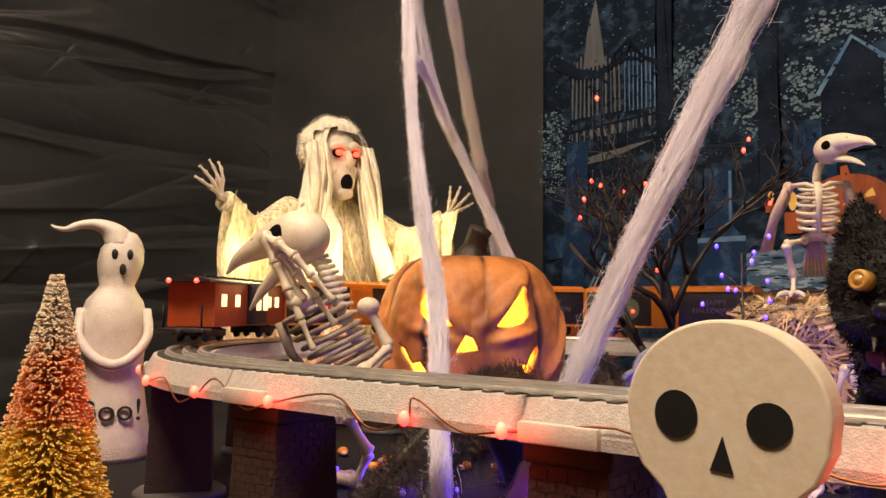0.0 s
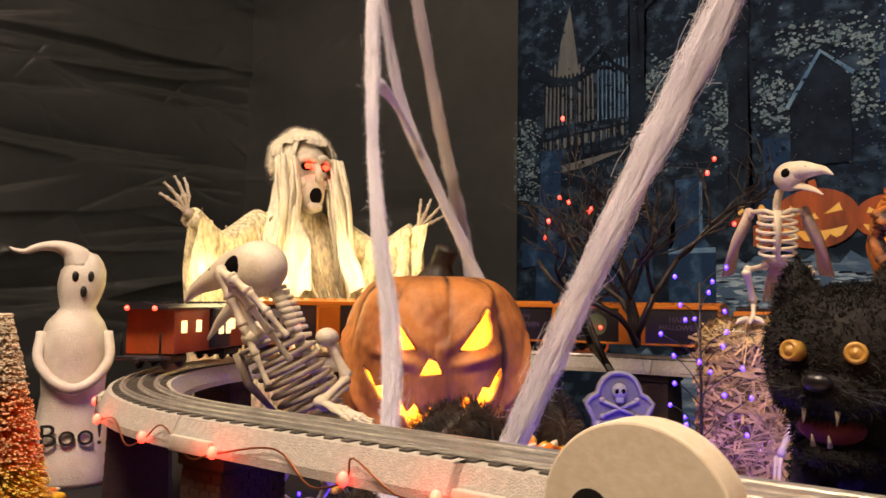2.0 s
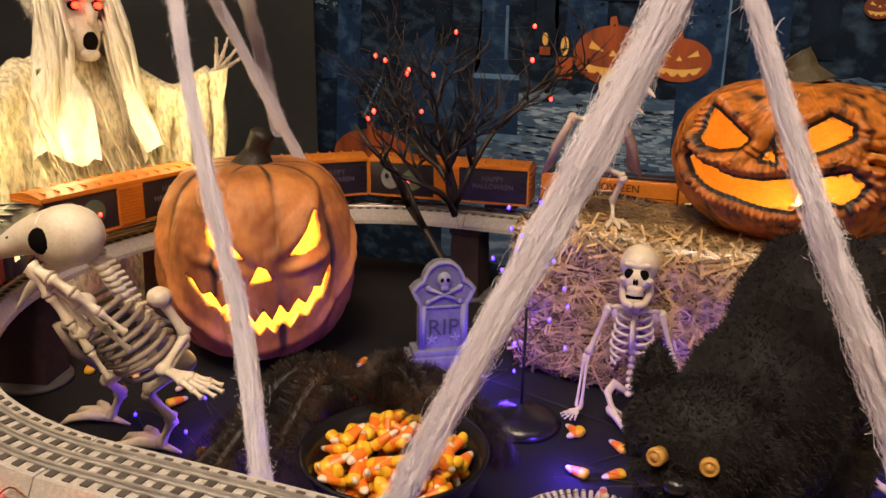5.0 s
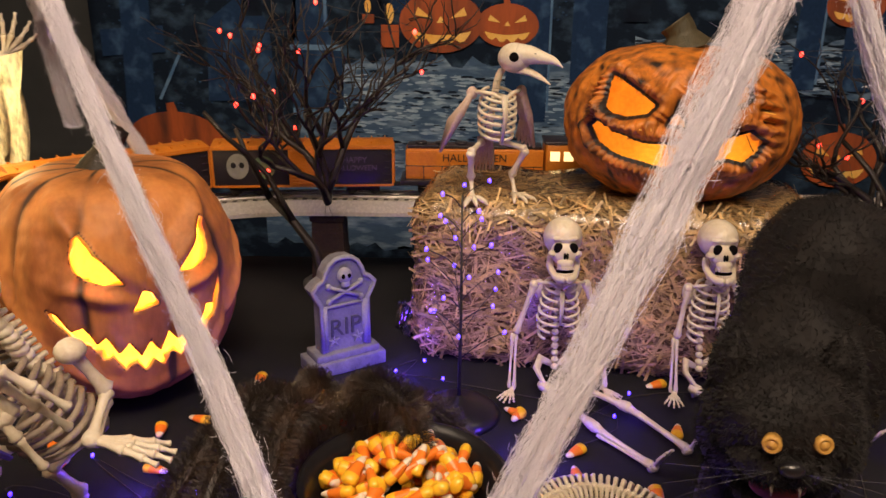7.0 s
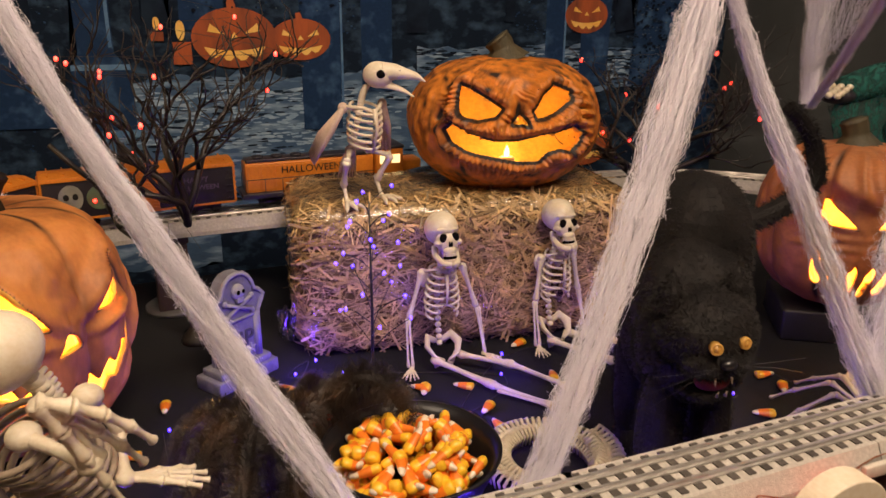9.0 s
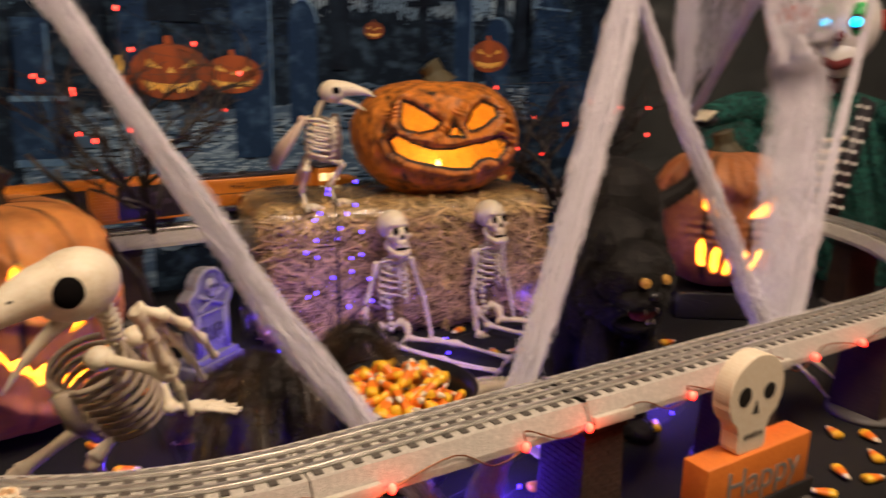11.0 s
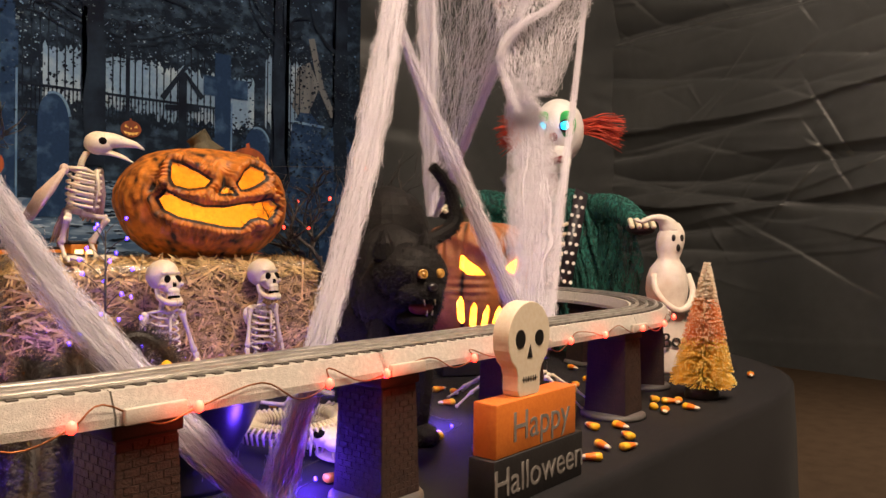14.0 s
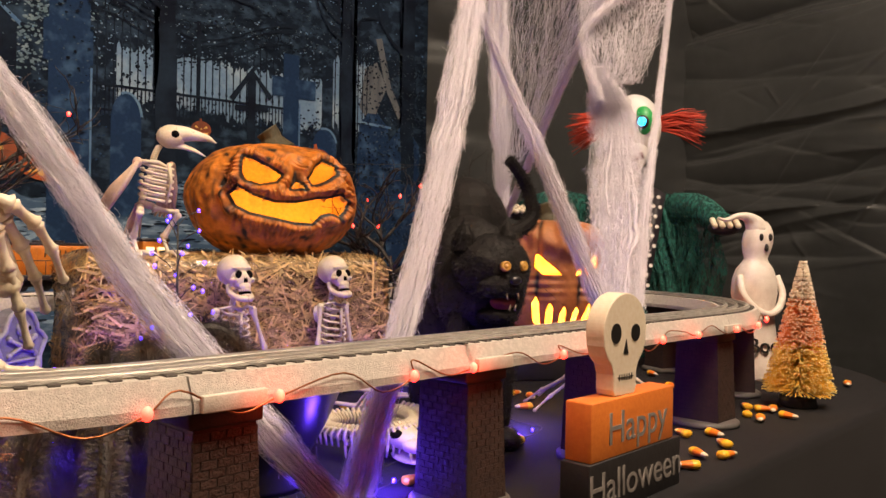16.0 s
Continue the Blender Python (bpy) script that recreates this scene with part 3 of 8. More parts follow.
def brick_pier():
    """A tapered brick trestle pier with a round foot, built about its base."""
    pier = thing("brick_pier", "dark brown moulded brick pier on a round grey foot", "pier", group="piers under the track")
    h = BED_LOW - TOP
    a0, b0, a1, b1 = 0.026, 0.032, 0.0225, 0.028  # half sizes at the foot and at the head
    bm = bmesh.new()
    lathe(bm, [(0.046, 0.0), (0.046, 0.005), (0.042, 0.008), (0.030, 0.008)], 28)
    part("foot", bm, PIER_FOOT, pier)
    bm = bmesh.new()
    low = [bm.verts.new((x * a0, y * b0, 0.006)) for x, y in ((-1, -1), (1, -1), (1, 1), (-1, 1))]
    top = [bm.verts.new((x * a1, y * b1, h - 0.012)) for x, y in ((-1, -1), (1, -1), (1, 1), (-1, 1))]
    for i in range(4):
        bm.faces.new((low[i], low[(i + 1) % 4], top[(i + 1) % 4], top[i]))
    bm.faces.new(top)
    part("core", bm, MORTAR, pier, smooth=False)
    bm = bmesh.new()
    box(bm, (0, 0, h - 0.006), (2 * a1 + 0.008, 2 * b1 + 0.006, 0.012), bevel=0.002)
    part("cap", bm, MORTAR, pier)
    bm = bmesh.new()
    rng = random.Random(5)
    rows = 17
    for r in range(rows):
        z0 = 0.010 + (h - 0.024) * r / rows
        z1 = 0.010 + (h - 0.024) * (r + 1) / rows - 0.0008
        f = (z0 + z1) / 2 / h
        a, b = a0 + (a1 - a0) * f, b0 + (b1 - b0) * f
        for side, half, depth, turn in ((0, a, b, 0), (1, b, a, 90), (2, a, b, 180), (3, b, a, 270)):
            x = -half - (0.006 if r % 2 else 0)
            while x < half:
                x0, x1 = max(x, -half), min(x + 0.0110, half)
                if x1 - x0 > 0.003:
                    m = pose(0, 0, 0, 0, 0, turn)
                    d = rng.uniform(0.0003, 0.0007)
                    vs = box(bm, ((x0 + x1) / 2, -depth, (z0 + z1) / 2), (x1 - x0 - 0.0005, 2 * d, z1 - z0))
                    bmesh.ops.transform(bm, matrix=m, verts=vs)
                x += 0.0117
    tagged(part("bricks", bm, mat("brick_islands", (0.052, 0.027, 0.019), 0.75, second=(0.030, 0.017, 0.013), scale=60, bump=0.6), pier, smooth=False), kind="stuff")
    bm = bmesh.new()
    box(bm, (0, -0.0385, h + 0.0055), (0.046, 0.005, 0.011), bevel=0.0008)
    part("clip", bm, TAB, pier, "pale plastic clip at the roadbed")
    return pier


pier0 = None
for s in [0.497, 0.750] + PIERS[2:]:
    p, d, o = rail_path(s)
    m = Matrix(((-d.x, -o.x, 0, p.x), (-d.y, -o.y, 0, p.y), (0, 0, 1, TOP), (0, 0, 0, 1)))
    if pier0 is None:
        pier0 = brick_pier()
        pier0.matrix_basis = m
    else:
        copy_thing(pier0, m)

# ---- the printed graveyard backdrop ----
BD_Y = 1.684
NIGHT = mat("printed_night_wood", (0.005, 0.011, 0.024), 0.8, spec=0.12, second=(0.034, 0.066, 0.115), scale=34, amount=0.9, bump=0.1, fine=220, stretch=(0.9, 1, 1.3))
NIGHT_DARK = mat("printed_black_blue", (0.003, 0.006, 0.015), 0.8, spec=0.12, second=(0.012, 0.024, 0.045), scale=16, bump=0)
SNOW = mat("printed_snowy_path", (0.050, 0.095, 0.170), 0.8, spec=0.12, second=(0.24, 0.34, 0.46), scale=26, amount=0.9, stretch=(0.6, 1, 2.2), bump=0, fine=120)
SKY = mat("printed_moonlit_mist", (0.13, 0.22, 0.35), 0.8, spec=0.12, second=(0.34, 0.45, 0.54), scale=12, amount=0.9, bump=0, fine=140)
GRAVE = mat("printed_blue_stone", (0.010, 0.028, 0.075), 0.8, spec=0.12, second=(0.040, 0.090, 0.18), scale=34, amount=1.0, bump=0, fine=150)
GRAVE_EDGE = mat("printed_lit_stone_edge", (0.06, 0.13, 0.26), 0.8, spec=0.12, second=(0.14, 0.25, 0.38), scale=30, bump=0)
PRINT_ORANGE = mat("printed_pumpkin", (0.34, 0.070, 0.012), 0.7, second=(0.05, 0.012, 0.006), scale=11, stretch=(2.5, 1, 0.5), bump=0)
PRINT_GLOW = mat("printed_candle_yellow", (0.75, 0.40, 0.07), 0.75, second=(0.80, 0.55, 0.16), scale=30, bump=0)
PRINT_PALE = mat("printed_pale_drape", (0.10, 0.115, 0.13), 0.7, second=(0.05, 0.06, 0.075), scale=16, stretch=(3, 1, 0.5), bump=0)

bm = bmesh.new()
X0, X1, Z0, Z1 = -0.93, 0.785, 0.25, 2.25


sheet(bm, 90, 90, lambda s, t: Vector((X0 + (X1 - X0) * s, BD_Y + 0.012, Z0 + (Z1 - Z0) * t)))
bmesh.ops.recalc_face_normals(bm, faces=bm.faces[:])
backdrop = thing("backdrop", "dark blue printed graveyard backdrop cloth", "backdrop", (0.012, 0, -0.016), kind="structure")
cl = part("cloth", bm, NIGHT, backdrop)
sol = cl.modifiers.new("thickness", "SOLIDIFY")
sol.thickness, sol.offset = 0.002, 1
LAYER = [0]


def printed(name, outlines, material, layer):
    """Flat printed shapes lying on the cloth; outlines of (x, z)."""
    LAYER[0] += 1
    b = bmesh.new()
    for n, o in enumerate(outlines):
        vs = [b.verts.new((x, -0.0000004 * n, z)) for x, z in o]
        b.faces.new(vs)
    bmesh.ops.triangulate(b, faces=b.faces[:])
    for v in b.verts:
        v.co.y += BD_Y + 0.0112 - 0.0004 * layer - 0.00002 * LAYER[0]
    bmesh.ops.recalc_face_normals(b, faces=b.faces[:])
    for f in b.faces:
        if f.normal.y > 0:
            f.normal_flip()
    return part(name, b, material, backdrop, smooth=False)


def strip(pts, w):
    """An outline round a bent line of width w (or widths)."""
    ws = w if isinstance(w, (list, tuple)) else [w] * len(pts)
    left, right = [], []
    for i, (x, z) in enumerate(pts):
        ax, az = pts[max(i - 1, 0)]
        bx, bz = pts[min(i + 1, len(pts) - 1)]
        d = math.hypot(bx - ax, bz - az) or 1
        nx, nz = -(bz - az) / d, (bx - ax) / d
        left.append((x + nx * ws[i] / 2, z + nz * ws[i] / 2))
        right.append((x - nx * ws[i] / 2, z - nz * ws[i] / 2))
    return left + right[::-1]


def loop_line(pts, w):
    """A bent or closed line as short straight pieces of width w."""
    return [strip([a, b], w) for a, b in zip(pts, pts[1:])]


rng = random.Random(31)


def ragged(x0, x1, z0, z1, n=26, j=0.02):
    top = [(x0 + (x1 - x0) * k / n, z1 + rng.uniform(-j, j)) for k in range(n + 1)]
    low = [(x0 + (x1 - x0) * k / n, z0 + rng.uniform(-j, j)) for k in range(n + 1)]
    return top + low[::-1]


# the pale path, the mist behind the gate
printed("snow_path", [ragged(-0.52, 0.22, 0.80, 1.085, 40, 0.012), ragged(0.10, 0.60, 1.04, 1.13, 24, 0.008), ragged(-0.60, -0.30, 0.72, 0.90, 16, 0.012)], SNOW, 1)
def flecks(boxes, n, r0, r1, flat=0.8):
    """Many small uneven patches in boxes of (x0, x1, z0, z1)."""
    out = []
    for _ in range(n):
        x0, x1, z0, z1 = rng.choice(boxes)
        x, z = rng.uniform(x0, x1), rng.uniform(z0, z1)
        r = rng.uniform(r0, r1)
        out.append([(x + r * rng.uniform(0.5, 1.5) * math.cos(a), z + r * flat * rng.uniform(0.5, 1.5) * math.sin(a)) for a in (0, 1.0, 2.1, 3.1, 4.2, 5.2)])
    return out


printed("mist", [ragged(0.0, 0.24, 1.285, 1.395, 60, 0.010), ragged(0.23, 0.47, 1.275, 1.385, 60, 0.012), ragged(0.50, 0.60, 1.29, 1.45, 30, 0.012)], SKY, 1)
printed("mist", flecks([(0.0, 0.47, 1.25, 1.44), (0.0, 0.47, 1.38, 1.50), (0.50, 0.62, 1.27, 1.50), (-0.20, 0.0, 1.30, 1.50)], 700, 0.0008, 0.0026), SKY, 2)
printed("leaf_light", flecks([(-0.60, -0.30, 1.25, 1.75), (-0.32, -0.02, 1.30, 1.70), (-0.90, -0.62, 1.25, 1.75), (0.40, 0.78, 1.15, 1.75)], 700, 0.0008, 0.0026), GRAVE_EDGE, 1)
printed("leaf_light", flecks([(-0.20, 0.0, 1.16, 1.28), (0.30, 0.45, 1.15, 1.28), (0.50, 0.76, 0.95, 1.20), (-0.90, -0.55, 0.95, 1.25)], 700, 0.0008, 0.0030), GRAVE, 1)
printed("snow_streaks", flecks([(-0.50, 0.20, 0.84, 1.07), (0.12, 0.58, 1.05, 1.12), (-0.40, 0.0, 0.95, 1.06)], 900, 0.003, 0.014, 0.20), mat("printed_pale_snow", (0.17, 0.27, 0.40), 0.7, second=(0.32, 0.43, 0.54), scale=40, bump=0), 2)
printed("ground_streaks", flecks([(-0.55, 0.25, 0.80, 1.09), (0.10, 0.60, 1.03, 1.13)], 800, 0.003, 0.014, 0.18), NIGHT_DARK, 3)
printed("foliage_print", flecks([(0.0, 0.47, 1.255, 1.30), (0.0, 0.47, 1.37, 1.42), (0.0, 0.14, 1.26, 1.42), (0.40, 0.60, 1.26, 1.48)], 520, 0.0010, 0.0040), NIGHT_DARK, 3)
# iron gate: bars, rails, scrolls
bars = []
POST = 0.168


def gate_top(x):
    """Height of the gate's curved head rail at x."""
    q = min(1.0, abs(x - POST) / 0.215)
    return 1.405 + 0.055 * (0.5 + 0.5 * math.cos(math.pi * (1 - q) * 1.0)) - 0.012 * (1 - q)


for k in range(-14, 15):
    x = POST + 0.0158 * k
    if k:
        bars.append(strip([(x, 1.250), (x, gate_top(x))], 0.0028))
        bars.append([(x - 0.003, 1.322), (x, 1.338), (x + 0.003, 1.322)])
    bars.append(strip([(x + 0.0079, 1.250), (x + 0.0079, 1.300)], 0.0022))
    bars.append([(x + 0.0052, 1.300), (x + 0.0079, 1.314), (x + 0.0106, 1.300)])
for z, w in ((1.262, 0.005), (1.312, 0.0055)):
    bars.append(strip([(POST - 0.225, z), (POST + 0.225, z)], w))
for up in (0.0, 0.030, 0.042):
    bars.append(strip([(POST - 0.225 + 0.450 * k / 40, gate_top(POST - 0.225 + 0.450 * k / 40) + up) for k in range(41)], 0.0036))
for k in range(-7, 8):
    x = POST + 0.029 * k
    if k:
        bars += loop_line(arc(x, gate_top(x) + 0.015, 0.0125, 0.0125, 0, 360, 18), 0.0026)
for way in (-1, 1):
    bars += loop_line([(POST + way * (0.012 + 0.012 * math.cos(a) * (1 - a / 12)), 1.408 + 0.013 * math.sin(a) * (1 - a / 12)) for a in [0.35 * k for k in range(24)]], 0.0028)
    for k in range(5):
        x = POST + way * (0.03 + 0.04 * k)
        bars += loop_line([(x + way * 0.016 * math.cos(a) * (1 - a / 11), gate_top(x) + 0.062 + 0.014 * math.sin(a) * (1 - a / 11)) for a in [0.4 * m for m in range(18)]], 0.0022)
bars.append(strip([(POST, 1.245), (POST, 1.475)], 0.009))
for k in range(12):
    x = -0.845 + 0.235 * k / 11
    bars.append(strip([(x, 1.315 + 0.02 * k / 11), (x, 1.50)], 0.004))
bars.append(strip([(-0.85, 1.318), (-0.61, 1.335)], 0.010))
bars.append(strip([(-0.85, 1.375), (-0.61, 1.385)], 0.006))
for k in range(8):
    x = 0.505 + 0.013 * k
    bars.append(strip([(x, 1.25), (x, 1.48)], 0.003))
printed("iron_gate", bars, NIGHT_DARK, 4)
pale = [strip([(-0.842 + 0.0118 * k, 1.405), (-0.838 + 0.0112 * k, 1.53 + 0.03 * math.sin(k * 0.35))], 0.0052) for k in range(12)]
pale += [arc(-0.845 + 0.019 * k, 1.362 + 0.0012 * k, 0.0052, 0.016, 0, 340, 10) for k in range(12)]
pale += [[(-0.845, 1.292), (-0.74, 1.300), (-0.615, 1.332), (-0.62, 1.345), (-0.70, 1.322), (-0.845, 1.308)]]
pale += [[(-0.81, 1.52), (-0.75, 1.52), (-0.762, 1.60), (-0.775, 1.68), (-0.800, 1.60)]]
pale += [[(0.575, 1.34), (0.61, 1.30), (0.655, 1.40), (0.625, 1.46), (0.59, 1.44)], strip([(0.63, 1.52), (0.66, 1.40), (0.70, 1.33)], 0.018)]
printed("drape_print", pale, PRINT_PALE, 4)
printed("slat_print", [strip([(-0.698 + 0.0105 * k, 1.40), (-0.698 + 0.0105 * k, 1.53)], 0.0034) for k in range(8)], GRAVE_EDGE, 4)
# torn patches of pale sky between the far trees
patches = []
for x0, x1, z0, z1 in ((-0.31, -0.17, 1.462, 1.500), (-0.345, -0.285, 1.33, 1.42), (-0.19, -0.09, 1.335, 1.395), (-0.17, -0.06, 1.41, 1.47), (-0.44, -0.40, 1.30, 1.42), (-0.58, -0.55, 1.28, 1.40), (-0.925, -0.875, 1.24, 1.42), (-0.60, -0.50, 1.42, 1.50)):
    patches += flecks([(x0, x1, z0, z1), (x0 - 0.012, x1 + 0.006, z0 + 0.006, z1 + 0.014), (x0 + 0.004, x1 + 0.016, z0 - 0.014, z1 - 0.006)], int(30000 * (x1 - x0) * (z1 - z0)), 0.0014, 0.0046, 0.75)
printed("sky_patches", patches, mat("printed_pale_sky", (0.10, 0.16, 0.21), 0.8, spec=0.12, second=(0.22, 0.30, 0.35), scale=40, amount=0.9, bump=0, fine=160), 3)
# gravestones and crosses
stones = [strip([(-0.088, 0.98), (-0.088, 1.55)], 0.075), [(-0.135, 1.345), (-0.045, 1.345), (-0.045, 1.425), (-0.135, 1.425)],
          arc(0.02, 1.245, 0.030, 0.055, 0, 180, 14) + [(-0.01, 1.05), (0.05, 1.05)], strip([(0.388, 1.05), (0.388, 1.44)], 0.040), [(0.340, 1.340), (0.452, 1.340), (0.452, 1.385), (0.340, 1.385)],
          arc(0.478, 1.235, 0.032, 0.042, 0, 180, 14) + [(0.446, 1.05), (0.51, 1.05)], [(0.56, 1.05), (0.68, 1.05), (0.66, 1.30), (0.63, 1.33), (0.60, 1.33), (0.575, 1.30)],
          [(-0.53, 0.98), (-0.43, 0.98), (-0.43, 1.10), (-0.455, 1.13), (-0.455, 1.25), (-0.515, 1.25), (-0.515, 1.13), (-0.53, 1.10)],
          [(-0.34, 1.17), (-0.26, 1.165), (-0.262, 1.30), (-0.335, 1.31)], strip([(-0.845, 0.93), (-0.825, 1.35)], 0.060), [(-0.91, 1.08), (-0.78, 1.09), (-0.78, 1.14), (-0.91, 1.13)],
          [(-0.70, 1.0), (-0.56, 1.0), (-0.57, 1.15), (-0.62, 1.20), (-0.69, 1.15)], [(0.66, 0.95), (0.76, 0.95), (0.76, 1.26), (0.71, 1.32), (0.66, 1.26)]]
for o in stones:
    printed("gravestone_print", [o], GRAVE, 5)
edges = [strip([(-0.048, 1.0), (-0.048, 1.34)], 0.004), strip(arc(0.02, 1.245, 0.031, 0.056, 10, 110, 12), 0.005), strip([(0.410, 1.06), (0.410, 1.33)], 0.004), strip(arc(0.478, 1.235, 0.033, 0.043, 15, 110, 12), 0.005),
         strip([(-0.53, 0.985), (-0.42, 0.985)], 0.014), strip([(-0.53, 1.105), (-0.43, 1.105)], 0.010), strip([(-0.46, 1.14), (-0.46, 1.24)], 0.006), strip([(0.57, 1.305), (0.67, 1.30)], 0.006),
         strip([(-0.29, 1.36), (-0.23, 1.455), (-0.17, 1.40)], 0.008), strip([(-0.80, 1.0), (-0.75, 1.09)], 0.006)]
printed("stone_edge_print", edges, GRAVE_EDGE, 6)
marker = [strip([(0.290, 1.18), (0.290, 1.38)], 0.020), strip([(0.243, 1.318), (0.290, 1.386), (0.337, 1.330)], 0.013), strip([(0.25, 1.30), (0.33, 1.305)], 0.012), [(-0.285, 1.25), (-0.18, 1.25), (-0.18, 1.40), (-0.23, 1.45), (-0.285, 1.36)]]
for pts, w in (([(0.43, 1.62), (0.50, 1.55), (0.574, 1.509), (0.60, 1.53)], 0.012), ([(0.55, 1.52), (0.58, 1.56), (0.62, 1.57)], 0.006), ([(-0.90, 1.56), (-0.825, 1.51), (-0.77, 1.50), (-0.694, 1.522), (-0.66, 1.51)], [0.03, 0.026, 0.018, 0.01, 0.004]),
               ([(-0.74, 1.505), (-0.72, 1.54), (-0.69, 1.56)], 0.006), ([(-0.70, 1.52), (-0.68, 1.56)], 0.005), ([(-0.77, 1.50), (-0.74, 1.47)], 0.006), ([(0.05, 1.75), (0.10, 1.62), (0.20, 1.55), (0.30, 1.53)], [0.03, 0.02, 0.012, 0.004])):
    marker.append(strip(pts, w))
for x in (-0.60, -0.38, 0.10, 0.54, 0.72):
    line = [(x + 0.012 * noise.noise(Vector((k * 0.9, x * 40, 0))), 1.16 + 0.065 * k) for k in range(17)]
    marker.append(strip(line, [0.040 + 0.016 * noise.noise(Vector((k * 1.3, x * 70, 4))) for k in range(17)]))
    for k in range(5, 14, 2):
        bx, bz = line[k]
        way = 1 if (k // 2) % 2 else -1
        marker.append(strip([(bx, bz), (bx + way * 0.05, bz + 0.03), (bx + way * 0.085, bz + 0.075), (bx + way * 0.10, bz + 0.14)], [0.012, 0.009, 0.006, 0.002]))
printed("branch_print", marker, NIGHT_DARK, 7)


def print_pumpkin(cx, cz, rx, rz, face=True):
    """A printed pumpkin lantern, flat on the cloth."""
    printed("pumpkin_print", [arc(cx, cz, rx, rz, 0, 348, 28), [(cx - rx * 0.12, cz + rz * 0.9), (cx + rx * 0.1, cz + rz * 0.9), (cx + rx * 0.02, cz + rz * 1.3), (cx - rx * 0.14, cz + rz * 1.25)]], PRINT_ORANGE, 8)
    if face:
        o = []
        for s in (-1, 1):
            o.append([(cx + s * rx * 0.22, cz + rz * 0.12), (cx + s * rx * 0.62, cz + rz * 0.22), (cx + s * rx * 0.55, cz + rz * 0.48)])
        o.append([(cx - rx * 0.10, cz - rz * 0.02), (cx + rx * 0.10, cz - rz * 0.02), (cx, cz + rz * 0.20)])
        up = [(cx + rx * t, cz - rz * (0.42 - 0.28 * t * t)) for t in np.linspace(-0.72, 0.72, 13)]
        low = [(cx + rx * t, cz - rz * (0.66 - 0.48 * t * t) - (rz * 0.10 if k % 3 else -rz * 0.06)) for k, t in enumerate(np.linspace(-0.70, 0.70, 13))]
        o.append(up + low[::-1])
        printed("lantern_glow_print", o, PRINT_GLOW, 9)


print_pumpkin(-0.245, 1.154, 0.076, 0.054)
print_pumpkin(-0.125, 1.150, 0.056, 0.038)
print_pumpkin(0.455, 1.192, 0.047, 0.036)
print_pumpkin(0.175, 1.243, 0.022, 0.018)
print_pumpkin(-0.775, 0.915, 0.105, 0.062, False)
print_pumpkin(0.468, 0.930, 0.064, 0.050)
printed("candle_print", [[(-0.390, 1.150), (-0.368, 1.150), (-0.368, 1.166), (-0.390, 1.166)], [(-0.355, 1.108), (-0.322, 1.108), (-0.322, 1.148), (-0.355, 1.148)]], PRINT_ORANGE, 8)
printed("candle_flame_print", [arc(-0.379, 1.180, 0.006, 0.012, 0, 340, 12), arc(-0.339, 1.168, 0.008, 0.018, 0, 340, 12)], PRINT_GLOW, 9)

# leaves and speckles over the whole wood
WOOD = [(-0.92, -0.02, 1.20, 1.75), (0.56, 0.78, 1.0, 1.5), (-0.1, 0.6, 1.44, 1.75)]
printed("foliage_print", flecks(WOOD, 2600, 0.0010, 0.0042), NIGHT_DARK, 12)
printed("leaf_light", flecks(WOOD, 2600, 0.0005, 0.0022, 0.6), mat("printed_dim_leaves", (0.045, 0.070, 0.095), 0.8, spec=0.12, second=(0.10, 0.14, 0.17), scale=40, bump=0), 13)

# ---- stretched webs ----
def ribbons(name, verts, count, steps, parent):
    """Many thin ribbons of so many steps each, in one mesh."""
    first = (np.arange(count)[:, None] * steps + np.arange(steps - 1)[None, :]) * 2
    faces = np.stack((first, first + 1, first + 3, first + 2), axis=-1).reshape(-1, 4)
    me = bpy.data.meshes.new(name)
    me.from_pydata(verts.tolist(), [], faces.tolist())
    me.materials.append(FIBRE)
    ob = new(name, me)
    ob.parent = parent
    return tagged(ob, kind="stuff")


